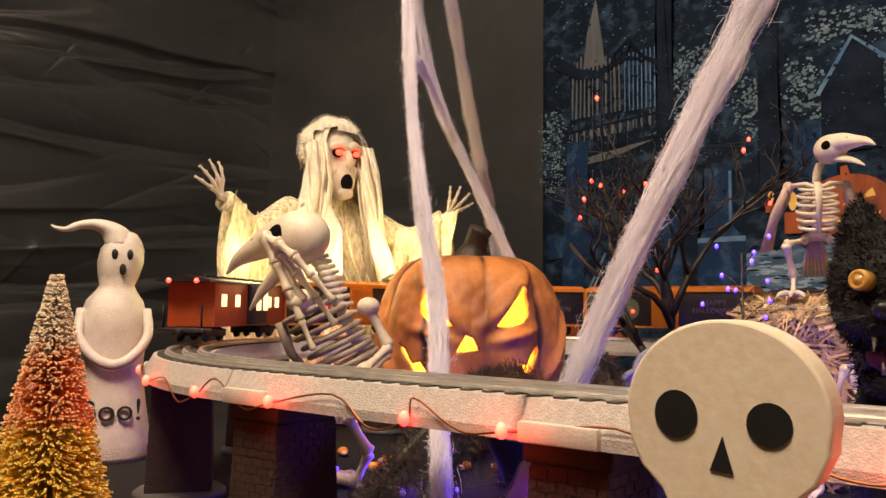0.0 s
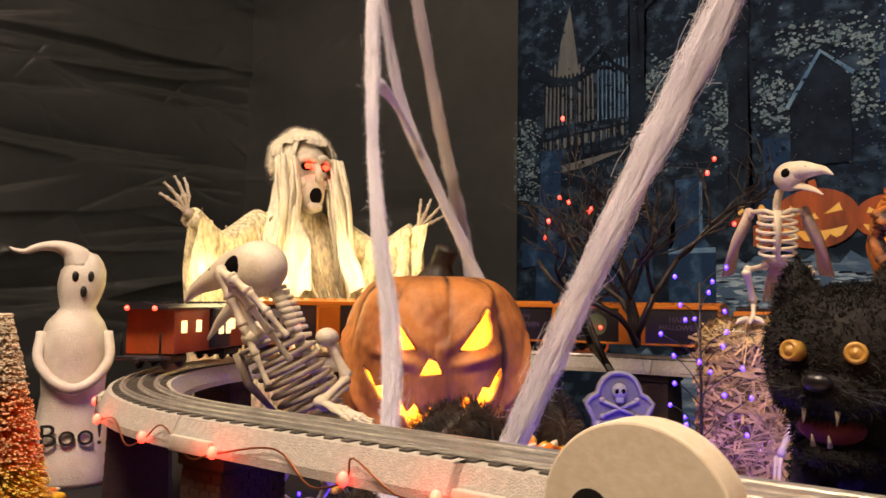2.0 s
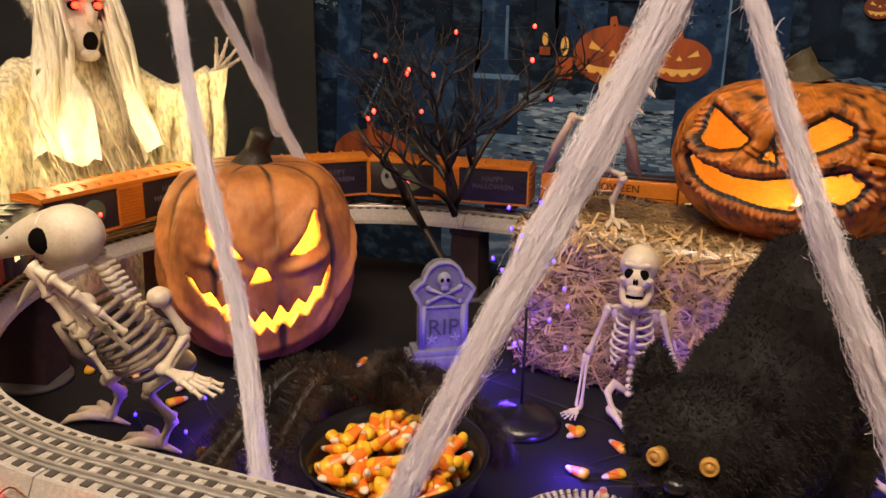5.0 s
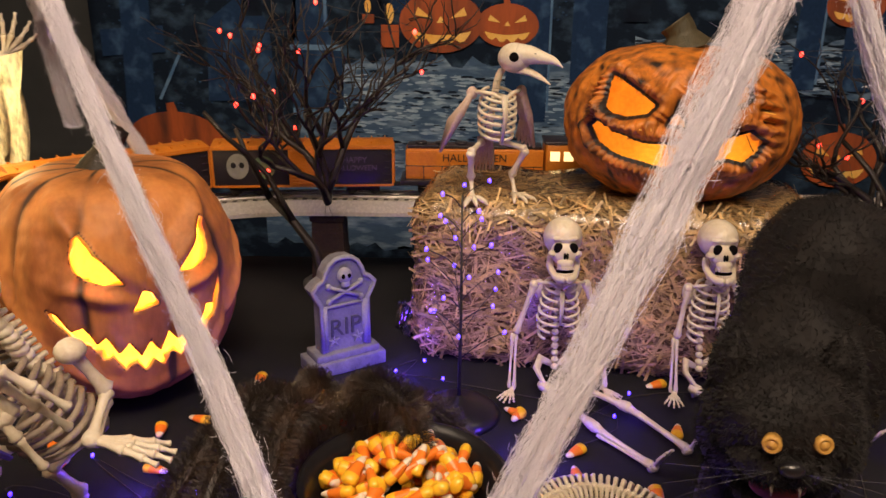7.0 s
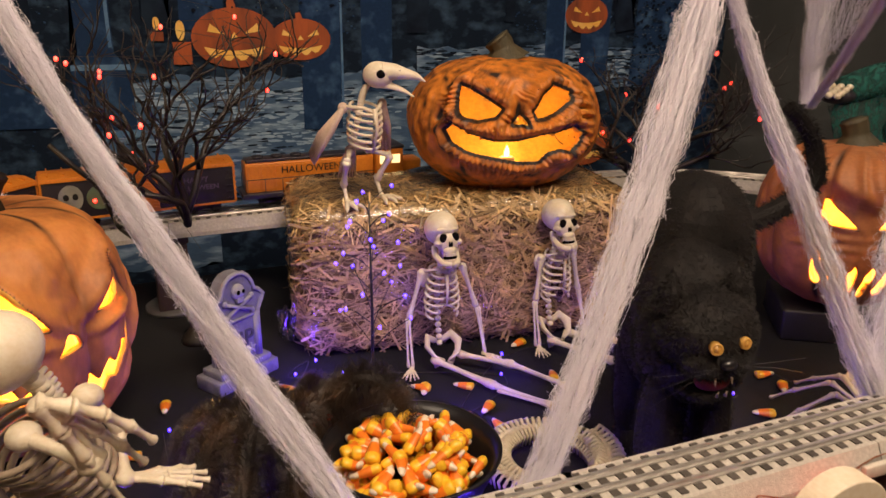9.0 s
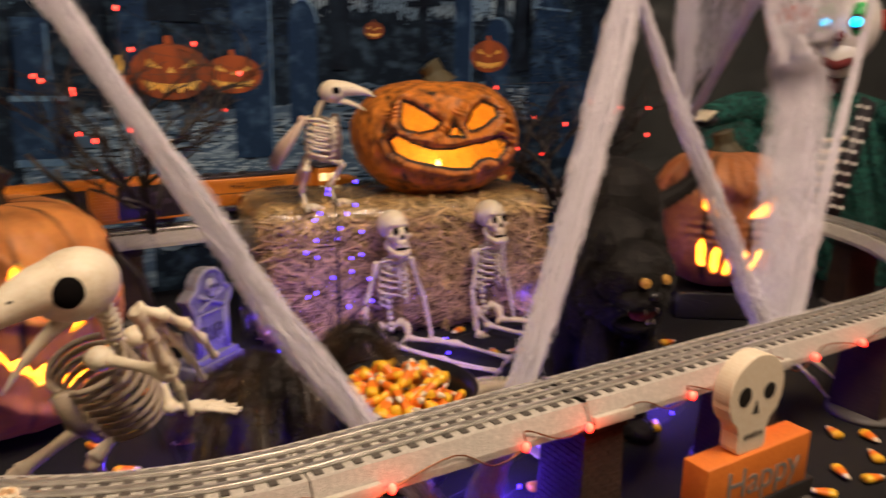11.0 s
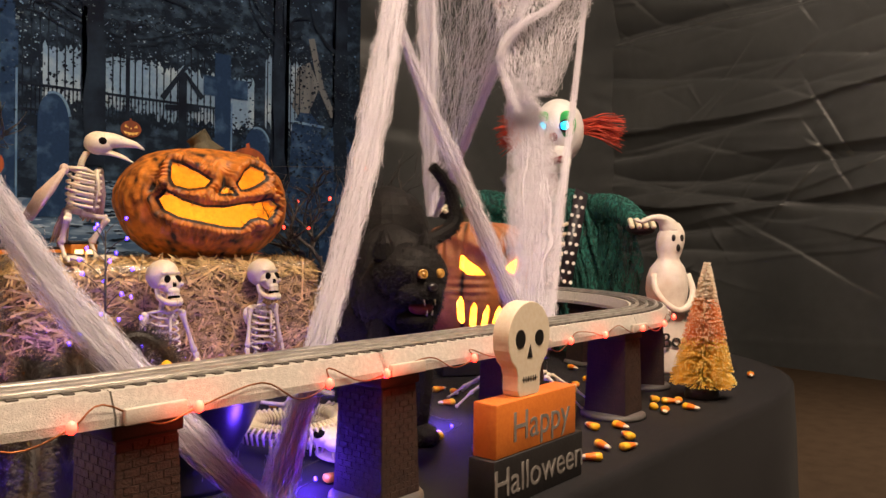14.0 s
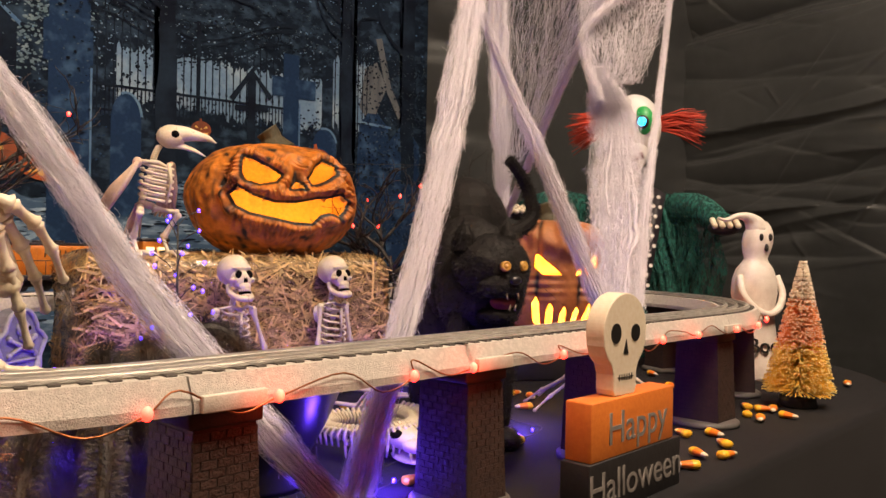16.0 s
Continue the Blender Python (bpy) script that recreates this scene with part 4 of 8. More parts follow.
def web_strand(pts, radii, label, seed, flat=0.62, wide=(0.9, -0.4, 0.0), dense=0.35, wisps=60, bundles=11, bulk=0.55, curls=1.0):
    """A stretched band of cottony fibre: a soft lumpy core wrapped in thousands of fine threads."""
    rng = random.Random(seed)
    gen = np.random.default_rng(seed)
    line = smooth_line(pts, 14)
    n = len(line)
    rad = [0.70 * r for r in np.interp(np.linspace(0, len(radii) - 1, n), range(len(radii)), radii)]
    rad = [r * (1 + 0.26 * noise.noise(Vector((i * 0.27, seed, 0)))) for i, r in enumerate(rad)]
    ob = thing("web_strand", label, "spider web", line[0])
    base = line[0]
    turn = Vector((0, 0, 1)).rotation_difference(line[-1] - base).to_matrix()  # its own z runs along the strand
    ob.matrix_basis = Matrix.Translation(base) @ turn.to_4x4()
    line, wide = [turn.transposed() @ (p - base) for p in line], turn.transposed() @ Vector(wide)
    sides, fronts = [], []
    for i in range(n):
        d = (line[min(i + 1, n - 1)] - line[max(i - 1, 0)]).normalized()
        side = (wide - d * d.dot(wide)).normalized()
        sides.append(side)
        fronts.append(d.cross(side))
    bm = bmesh.new()
    for b in range(bundles):  # loosely laid bundles side by side, a few straying
        a0, out0, thick = rng.uniform(0, 6.283), rng.uniform(0.15, 0.80), rng.uniform(0.16, 0.34) * bulk
        line_b, rad_b = [], []
        for i in range(n):
            a = a0 + 1.5 * noise.noise(Vector((i * 0.045, b * 3.1, seed)))
            o = out0 * (0.85 + 0.55 * noise.noise(Vector((i * 0.08, b * 5.7, seed + 2))))
            line_b.append(line[i] + (sides[i] * math.cos(a) + fronts[i] * math.sin(a) * flat) * rad[i] * o)
            rad_b.append(rad[i] * thick * (0.85 + 0.5 * noise.noise(Vector((i * 0.22, b, seed + 5)))))
        for ring in tube(bm, line_b, rad_b, 9):
            for v in ring:
                v.co += Vector((noise.noise(v.co * 160), noise.noise(v.co * 160 + Vector((9, 0, 0))), 0)) * 0.0012
    tagged(part("fibre_core", bm, WEB, ob), kind="stuff")
    # fine threads over the core
    count = int(dense * 640000 * float(np.mean(rad)))
    steps = 8
    mid, sd, fr, rr = np.array([tuple(p) for p in line]), np.array([tuple(p) for p in sides]), np.array([tuple(p) for p in fronts]), np.array(rad)
    start, span = gen.uniform(-0.15, 1.0, count), gen.uniform(0.03, 0.20, count)
    t = np.clip(start[:, None] + span[:, None] * np.linspace(0, 1, steps)[None, :], 0, 1) * (n - 1)
    lo = np.clip(t.astype(int), 0, n - 2)
    f = (t - lo)[..., None]
    ang = gen.uniform(0, 6.2832, count)[:, None] + np.where(gen.random(count) < 0.35, gen.normal(0, 2.8, count), gen.normal(0, 0.9, count))[:, None] * np.linspace(-1, 1, steps)[None, :]
    out = np.where(gen.random(count) < 0.78, gen.uniform(0.30, 0.97, count), gen.uniform(0.92, 1.16, count))[:, None] + 0.10 * np.sin(t * 2.1 + gen.uniform(0, 6, count)[:, None]) + gen.normal(0, 0.065, (count, steps))
    r = (rr[lo] * (1 - f[..., 0]) + rr[lo + 1] * f[..., 0]) * out
    c = mid[lo] * (1 - f) + mid[lo + 1] * f
    u, v = sd[lo], fr[lo]
    pos = c + (u * np.cos(ang)[..., None] + v * np.sin(ang)[..., None] * flat) * r[..., None]
    skew = gen.uniform(0, 6.2832, count)[:, None, None]
    half = (u * np.cos(skew) + v * np.sin(skew)) * gen.uniform(0.00005, 0.00016, count)[:, None, None]
    verts = np.stack((pos - half, pos + half), axis=2).reshape(-1, 3)
    ribbons("threads", verts, count, steps, ob)
    # short cottony curls teased out of it
    length = float(np.linalg.norm(np.diff(mid, axis=0), axis=1).sum())
    count, steps = int(curls * length * float(np.mean(rad)) * 650000), 5
    t = gen.uniform(0, n - 1.001, count)
    lo = t.astype(int)
    f = (t - lo)[:, None]
    ang, out = gen.uniform(0, 6.2832, count), np.sqrt(gen.uniform(0.2, 1.0, count)) * gen.normal(1.0, 0.07, count)
    out *= 1 + 0.10 * np.sin(t * 1.9 + 2 * np.cos(ang + seed)) + 0.08 * np.sin(t * 5.3 + 3 * np.sin(ang))
    r = (rr[lo] * (1 - f[:, 0]) + rr[lo + 1] * f[:, 0]) * out
    c = mid[lo] * (1 - f) + mid[lo + 1] * f + (sd[lo] * np.cos(ang)[:, None] + fr[lo] * np.sin(ang)[:, None] * flat) * r[:, None]
    along = mid[lo + 1] - mid[lo]
    along /= np.linalg.norm(along, axis=1)[:, None]
    way = along * gen.choice((-1.0, 1.0), count)[:, None] * 1.1 + gen.normal(0, 0.55, (count, 3))
    walked = np.cumsum((way[:, None, :] + gen.normal(0, 0.75, (count, steps, 3))) * gen.uniform(0.0009, 0.0024, count)[:, None, None], axis=1)
    pos = c[:, None, :] + walked - walked.mean(axis=1, keepdims=True)
    half = gen.normal(0, 1, (count, 1, 3))
    half *= gen.uniform(0.00006, 0.00016, (count, 1, 1)) / np.linalg.norm(half, axis=2, keepdims=True)
    ribbons("cotton_fuzz", np.stack((pos - half, pos + half), axis=2).reshape(-1, 3), count, steps, ob)
    bm = bmesh.new()
    for _ in range(wisps * 3):
        i = rng.randrange(1, n - 1)
        d = (line[i + 1] - line[i - 1]).normalized()
        s = (sides[i] * rng.uniform(-1, 1) + fronts[i] * rng.uniform(-flat, flat)).normalized()
        p = line[i] + s * rad[i] * 0.9
        q = p + (s * rng.uniform(0.02, 0.25) + d * rng.uniform(-1.6, 1.6)) * min(rad[i], 0.022)
        tube(bm, [p, (p + q) / 2 + s * 0.0012, q], 0.00012, 3, caps=False)
    tagged(part("wisp_fuzz", bm, FIBRE, ob), kind="stuff")
    return ob


CREAM = "thick strand of stretched white cobweb fibre"
web_strand([(-0.112, 0.586, 0.755), (-0.181, 0.648, 0.85), (-0.250, 0.708, 0.95), (-0.307, 0.741, 1.05), (-0.367, 0.781, 1.15), (-0.424, 0.826, 1.25), (-0.520, 0.905, 1.42), (-0.72, 1.08, 1.75), (-0.93, 1.27, 2.1)],
           [0.015, 0.021, 0.023, 0.020, 0.015, 0.022, 0.023, 0.028, 0.036], CREAM, 1, flat=0.50, wide=(0.78, -0.62, 0.0))
web_strand([(-0.104, 0.602, 0.755), (-0.061, 0.620, 0.85), (-0.018, 0.634, 0.95), (0.025, 0.654, 1.05), (0.067, 0.679, 1.15), (0.105, 0.703, 1.25), (0.168, 0.742, 1.42), (0.29, 0.82, 1.75), (0.43, 0.905, 2.1)],
           [0.020, 0.018, 0.018, 0.020, 0.023, 0.020, 0.020, 0.025, 0.032], CREAM, 2, flat=0.60, wide=(0.78, -0.62, 0.0))
web_strand([(0.312, 0.646, 0.85), (0.273, 0.658, 0.92), (0.235, 0.670, 1.00), (0.195, 0.680, 1.08), (0.157, 0.695, 1.16), (0.112, 0.711, 1.27)],
           [0.013, 0.018, 0.017, 0.014, 0.010, 0.007], "thinner strand of stretched white cobweb fibre", 3, wide=(0.78, -0.62, 0.0))
web_strand([(0.304, 0.656, 0.85), (0.339, 0.686, 0.95), (0.374, 0.716, 1.05), (0.400, 0.745, 1.15), (0.378, 0.746, 1.19), (0.363, 0.745, 1.225)],
           [0.028, 0.046, 0.050, 0.046, 0.032, 0.010], "broad strand of white cobweb fibre before the clown figure", 4, flat=0.28, wide=(0.80, -0.60, 0.0), dense=0.5, bundles=22, bulk=0.20, curls=0.75)
web_strand([(0.366, 0.742, 1.18), (0.355, 0.749, 1.211), (0.347, 0.756, 1.250), (0.350, 0.753, 1.276), (0.372, 0.735, 1.306), (0.413, 0.709, 1.341), (0.460, 0.670, 1.41)],
           [0.010, 0.010, 0.011, 0.010, 0.008, 0.006, 0.005], "twisted strand of white cobweb fibre", 10, wisps=40, bundles=6, bulk=0.5)
web_strand([(0.325, 0.650, 0.86), (0.360, 0.668, 0.94), (0.400, 0.690, 1.04), (0.450, 0.710, 1.19), (0.464, 0.701, 1.352), (0.480, 0.69, 1.52)],
           [0.010, 0.011, 0.010, 0.007, 0.006, 0.006], "thin strand of white cobweb fibre", 5, wisps=30, bundles=6)
web_strand([(-0.497, 1.157, 0.93), (-0.526, 1.127, 1.02), (-0.565, 1.085, 1.14), (-0.608, 1.041, 1.28), (-0.615, 1.00, 1.45), (-0.62, 0.96, 1.65)],
           [0.016, 0.016, 0.015, 0.018, 0.014, 0.016], "thin pale strand of cobweb fibre behind", 6, wisps=40)
web_strand([(-0.80, 1.42, 0.98), (-0.800, 1.39, 1.10), (-0.743, 1.294, 1.20), (-0.680, 1.185, 1.32), (-0.60, 1.05, 1.50), (-0.54, 0.95, 1.70)],
           [0.024, 0.024, 0.022, 0.020, 0.018, 0.018], "greyish strand of cobweb fibre behind the pumpkin", 7, wisps=40)
web_strand([(-0.412, 0.822, 1.235), (-0.50, 0.93, 1.245), (-0.585, 1.055, 1.215)],
           [0.012, 0.006, 0.010], "short crossing strand of cobweb fibre", 11, wisps=20)
web_strand([(0.688, 1.275, 1.05), (0.689, 1.287, 1.20), (0.689, 1.297, 1.40), (0.689, 1.307, 1.60), (0.689, 1.32, 2.1)],
           [0.020, 0.030, 0.034, 0.036, 0.040], "upright smooth strand of white web cloth", 8, wisps=6, bundles=18, bulk=1.0, curls=0.1)
web_strand([(0.671, 1.248, 1.05), (0.605, 1.12, 1.14), (0.540, 0.99, 1.24), (0.47, 0.82, 1.38), (0.40, 0.66, 1.54)],
           [0.010, 0.012, 0.013, 0.013, 0.013], "slanting thin strand of white web cloth", 9, wisps=20)

# ---- carved pumpkins ----
def inside(poly, x, y):
    hit = False
    for i in range(len(poly)):
        (x0, y0), (x1, y1) = poly[i - 1], poly[i]
        if (y0 > y) != (y1 > y) and x < (x1 - x0) * (y - y0) / (y1 - y0) + x0:
            hit = not hit
    return hit


def nearest(poly, x, y):
    """The nearest place on an outline."""
    best, spot = 9.0, Vector((x, y))
    for i in range(len(poly)):
        a, b = Vector(poly[i - 1]), Vector(poly[i])
        d = b - a
        t = max(0.0, min(1.0, (Vector((x, y)) - a).dot(d) / max(d.length_squared, 1e-9)))
        gap = (a + d * t - Vector((x, y))).length
        if gap < best:
            best, spot = gap, a + d * t
    return best, spot


def near(poly, x, y):
    best = 9.0
    for i in range(len(poly)):
        a, b = Vector(poly[i - 1]), Vector(poly[i])
        d = b - a
        t = max(0.0, min(1.0, (Vector((x, y)) - a).dot(d) / max(d.length_squared, 1e-9)))
        best = min(best, (a + d * t - Vector((x, y))).length)
    return best


def carved_pumpkin(label, where, turn, rx, ry, height, holes, ribs, skin, stem_mat, rim, sculpt, seed, squash=0.36, stem_to=(0.0, 0.0, 0.05), stem_r=1.0, dark=0.85, rib_depth=0.07, lumps=0.0022, wrinkled=False, fineness=1.0):
    """A hollow pumpkin whose face looks along its own -y; holes are outlines in metres on the face, from its middle."""
    ob = thing("carved_pumpkin", label, "pumpkin", where, turn)
    nu, nv = int(330 * fineness), int(150 * fineness)
    bm = bmesh.new()
    groove_tone = bm.verts.layers.float.new("groove_tone")
    grid = []
    zc = height / 2
    mean = (rx + ry) / 2
    for i in range(nu):
        az = 2 * math.pi * i / nu  # 0 is the middle of the face
        col = []
        for j in range(nv + 1):
            el = -math.pi / 2 + math.pi * j / nv
            ce, se = math.cos(el), math.sin(el)
            r = max(ce, 0.0) ** (1 - squash) * (1 - 0.10 * max(0.0, -se) ** 2)
            valley = abs(math.sin(az * ribs / 2 + 0.7 * math.pi + 0.10 * math.sin(3 * el + seed)))
            groove = math.exp(-(valley / 0.26) ** 2)
            r *= 1 - rib_depth * (1 - valley ** 0.6) * (0.4 + 0.6 * ce)
            z = zc + se * zc * (1 - 0.10 * (1 - ce) * (1 if se > 0 else 0.6))
            x, y = math.sin(az) * rx * r, -math.cos(az) * ry * r
            p = Vector((x, y, z))
            out = Vector((math.sin(az), -math.cos(az), 0.4 * se)).normalized()
            fx, fz = (az if az < math.pi else az - 2 * math.pi) * mean, z - zc
            lump = lumps * noise.noise(p * 22 + Vector((seed, 0, 0))) + 0.0014 * noise.noise(p * 80)
            if wrinkled:  # finer lumps, and random darker mottling all over
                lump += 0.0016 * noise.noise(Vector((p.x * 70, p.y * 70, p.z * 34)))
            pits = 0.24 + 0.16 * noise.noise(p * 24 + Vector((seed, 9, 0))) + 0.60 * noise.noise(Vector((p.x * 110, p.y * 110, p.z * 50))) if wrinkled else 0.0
            darken = pits + dark * groove * (0.55 + 0.9 * noise.noise(p * 15 + Vector((seed, 3, 0)))) + 0.35 * dark * max(0.0, se - 0.75) * 4
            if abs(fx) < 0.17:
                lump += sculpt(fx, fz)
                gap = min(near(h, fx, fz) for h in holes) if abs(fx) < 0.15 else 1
                darken = max(darken, 1.25 * math.exp(-(gap / rim) ** 2))
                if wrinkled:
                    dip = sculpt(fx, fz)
                    darken = max(darken, 0.50 * max(0.0, min(1.0, (0.0050 - dip) / 0.0045)) * math.exp(-(gap / 0.020) ** 2), 0.75 * min(1.0, max(0.0, -dip / 0.006)))
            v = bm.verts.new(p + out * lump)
            v[groove_tone] = max(0.0, min(1.0, darken))
            col.append((v, fx, fz))
        grid.append(col)
    cut, kept = set(), set()
    quads = []
    for i in range(nu):
        for j in range(nv):
            q = (grid[i][j], grid[(i + 1) % nu][j], grid[(i + 1) % nu][j + 1], grid[i][j + 1])
            fx = q[0][1] + 0.5 * 2 * math.pi / nu * mean
            fz = (q[0][2] + q[2][2]) / 2
            keys = ((i, j), ((i + 1) % nu, j), ((i + 1) % nu, j + 1), (i, j + 1))
            if abs(fx) < 0.15 and any(inside(h, fx, fz) for h in holes):
                cut.update(keys)
            else:
                kept.update(keys)
                quads.append(q)
    moves = []
    for i, j in cut & kept:
        v, fx, fz = grid[i][j]
        gap, spot = min((nearest(h, fx, fz) for h in holes), key=lambda g: g[0])
        if gap < 0.004:
            a, b = grid[(i + 1) % nu][j], grid[i][j + 1]
            moves.append((v, (a[0].co - v.co) / (2 * math.pi / nu * mean) * (spot.x - fx) + (b[0].co - v.co) / max(b[2] - fz, 1e-5) * (spot.y - fz)))
    for v, step in moves:
        v.co += step
    for q in quads:
        bm.faces.new([v[0] for v in q])
    bmesh.ops.remove_doubles(bm, verts=bm.verts[:], dist=1e-5)
    loose = [v for v in bm.verts if not v.link_faces]
    bmesh.ops.delete(bm, geom=loose, context="VERTS")
    bmesh.ops.recalc_face_normals(bm, faces=bm.faces[:])
    shell = part("shell", bm, [skin, PUMPKIN_DARK, PUMPKIN_IN], ob)
    m = shell.modifiers.new("wall", "SOLIDIFY")
    m.thickness, m.offset, m.material_offset, m.material_offset_rim = 0.008, -1, 2, 2
    bm = bmesh.new()
    top = Vector((0, 0, height * 0.93))
    d = Vector(stem_to)
    line = smooth_line([top, top + d * 0.45 + Vector((0, 0, 0.006)), top + d], 6)
    rings = tube(bm, line, [stem_r * (0.036 - 0.018 * min(1, k / 5) + 0.001 * (k > 10)) for k in range(len(line))], 16)
    for ring in rings:
        for k, v in enumerate(ring):
            if k % 2:
                c = sum((w.co for w in ring), Vector()) / len(ring)
                v.co = c + (v.co - c) * 0.80
    part("stem", bm, stem_mat, ob)
    return ob


def smile():
    """A jagged grin: a band whose two edges run in large teeth."""
    up, low = [], []
    n = 9
    for k in range(2 * n + 1):
        x = -0.098 + 0.196 * k / (2 * n)
        mid = -0.054 + 6.3 * x * x
        fade = 1 - (abs(x) / 0.100) ** 3
        up.append((x, mid + 0.004 + (0.015 if k % 2 else -0.003) * fade))
        low.append((x + 0.004, mid - 0.004 - (0.003 if k % 2 else 0.016) * fade))
    return up + low[::-1]


def mirror(poly):
    return [(-x, z) for x, z in poly][::-1]


eye1 = [(0.034, 0.032), (0.046, 0.050), (0.062, 0.074), (0.072, 0.083), (0.081, 0.078), (0.086, 0.062), (0.083, 0.048), (0.072, 0.038), (0.054, 0.033)]


def face1(x, z):
    a = abs(x) if x > 0 else abs(x) + 0.012
    brow = 0.015 * math.exp(-((z - 0.035 - 0.85 * (a - 0.02)) / 0.014) ** 2) * math.exp(-((a - 0.055) / 0.045) ** 2)
    bag = 0.010 * math.exp(-((z - 0.006 - 0.25 * a) / 0.008) ** 2) * math.exp(-((a - 0.06) / 0.035) ** 2)
    lip = 0.006 * math.exp(-((z + 0.098 - 5.0 * x * x) / 0.012) ** 2)
    crease = 0.0035 * noise.noise(Vector((x * 38, z * 26, 4.0))) * math.exp(-((z - 0.075) / 0.035) ** 2)
    return brow + bag + lip + crease


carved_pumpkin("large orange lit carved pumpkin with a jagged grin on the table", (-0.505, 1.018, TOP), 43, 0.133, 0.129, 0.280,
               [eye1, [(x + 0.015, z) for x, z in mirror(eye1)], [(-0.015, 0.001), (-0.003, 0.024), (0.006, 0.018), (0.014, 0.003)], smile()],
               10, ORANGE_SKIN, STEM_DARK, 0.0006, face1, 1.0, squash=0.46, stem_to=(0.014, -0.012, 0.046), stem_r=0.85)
lamp("pumpkin_bulb_light", "POINT", (-0.495, 1.008, 0.845), 3.4, (1.0, 0.62, 0.18), 0.02)


def face_at(pts, cx, cy, k):
    return [((x - cx) * k, (cy - y) * k) for x, y in pts]


K2 = 0.000480
eye2l = face_at([(476, 152), (505, 158), (560, 182), (598, 206), (582, 226), (540, 236), (503, 227), (482, 198)], 630, 275, K2)
eye2r = face_at([(680, 212), (715, 172), (760, 147), (798, 166), (796, 186), (742, 214), (705, 229), (686, 231)], 630, 275, K2)
nose2 = face_at([(628, 246), (634, 232), (645, 221), (657, 236), (660, 248), (650, 244), (640, 246)], 630, 275, K2)
mouth2 = face_at([(452, 268), (480, 246), (520, 272), (580, 292), (640, 291), (700, 276), (740, 272), (795, 258), (828, 284), (812, 310), (790, 328), (776, 322), (752, 316), (722, 324), (700, 352), (640, 350), (570, 335), (510, 322), (466, 300)], 630, 275, K2)


def face2(x, z):
    out = 0.0
    for e, d, turns in ((eye2l, 0.012, 34), (eye2r, 0.012, 34), (mouth2, 0.011, 0)):
        n, spot = nearest(e, x, z)
        if n < 0.045:
            if turns:
                cx, cz = sum(q[0] for q in e) / len(e), sum(q[1] for q in e) / len(e)
                way = math.atan2(spot.y - cz, spot.x - cx) * turns
            else:
                way = spot.x * 1050 + spot.y * 500
            way += 2.5 * noise.noise(Vector((x * 60, z * 60, 3.0)))
            out += d * math.exp(-((n - 0.010) / 0.008) ** 2)
            out += 0.0030 * math.sin(way) * math.exp(-((n - 0.014) / 0.013) ** 2)
    crow = 0.0055 * math.sin(z * 480 + x * 90) * math.exp(-((x - 0.105) / 0.022) ** 2) * math.exp(-((z - 0.02) / 0.03) ** 2)
    pit = -0.012 * math.exp(-((x + 0.098) / 0.008) ** 2 - ((z - 0.020) / 0.010) ** 2)
    pinch = -0.010 * math.exp(-((x - 0.006) / 0.014) ** 2 - ((z - 0.030) / 0.016) ** 2)
    return out + crow + pit + pinch


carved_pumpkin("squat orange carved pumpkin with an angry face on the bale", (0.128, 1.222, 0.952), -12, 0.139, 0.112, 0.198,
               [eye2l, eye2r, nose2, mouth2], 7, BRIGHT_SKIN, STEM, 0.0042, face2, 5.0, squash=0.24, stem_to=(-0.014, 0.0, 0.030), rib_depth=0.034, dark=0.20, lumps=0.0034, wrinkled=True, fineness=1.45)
lamp("pumpkin_bulb_light", "POINT", (0.141, 1.254, 1.010), 0.20, (1.0, 0.72, 0.24), 0.008)


def candle(where):
    """A small electric candle standing inside a pumpkin."""
    ob = thing("led_candle", "small warm electric candle glowing inside a pumpkin", "candle", where, group="candles in the pumpkins")
    bm = bmesh.new()
    lathe(bm, [(0.0, 0.0), (0.012, 0.0), (0.012, 0.030), (0.010, 0.032), (0.0, 0.032)], 18)
    part("cup", bm, WOOD_WHITE, ob)
    bm = bmesh.new()
    lathe(bm, [(0.0, 0.032), (0.0035, 0.034), (0.0042, 0.038), (0.0025, 0.044), (0.0, 0.050)], 12)
    part("flame", bm, LED_WARM, ob, "glowing plastic flame")
    return ob


candle((0.140, 1.236, 0.963))

eye3 = [(0.012, 0.018), (0.030, 0.034), (0.062, 0.056), (0.064, 0.032), (0.050, 0.020)]
slots = []
for k in range(6):
    x = -0.060 + 0.0240 * k
    z = -0.060 + 4.2 * x * x
    lean = 0.10 * x
    slots.append([(x - 0.0085, z - 0.018), (x - 0.001, z - 0.026), (x + 0.0065, z - 0.020), (x + 0.0110 + lean, z + 0.016), (x + 0.005 + lean, z + 0.026), (x - 0.003 + lean, z + 0.014)])


def face3(x, z):
    brow = 0.020 / (1 + math.exp(-(z - 0.046 - 0.40 * abs(x)) / 0.004)) * math.exp(-(max(0.0, z - 0.06) / 0.05) ** 2)
    brow += 0.003 * math.sin(x * 260 + 3 * noise.noise(Vector((x * 30, z * 30, 1)))) * math.exp(-((z - 0.075) / 0.03) ** 2)
    return brow - 0.008 * math.exp(-(z / 0.05) ** 2) + 0.004 * math.sin(z * 420) * math.exp(-((z + 0.005) / 0.02) ** 2) * math.exp(-((abs(x) - 0.05) / 0.03) ** 2)


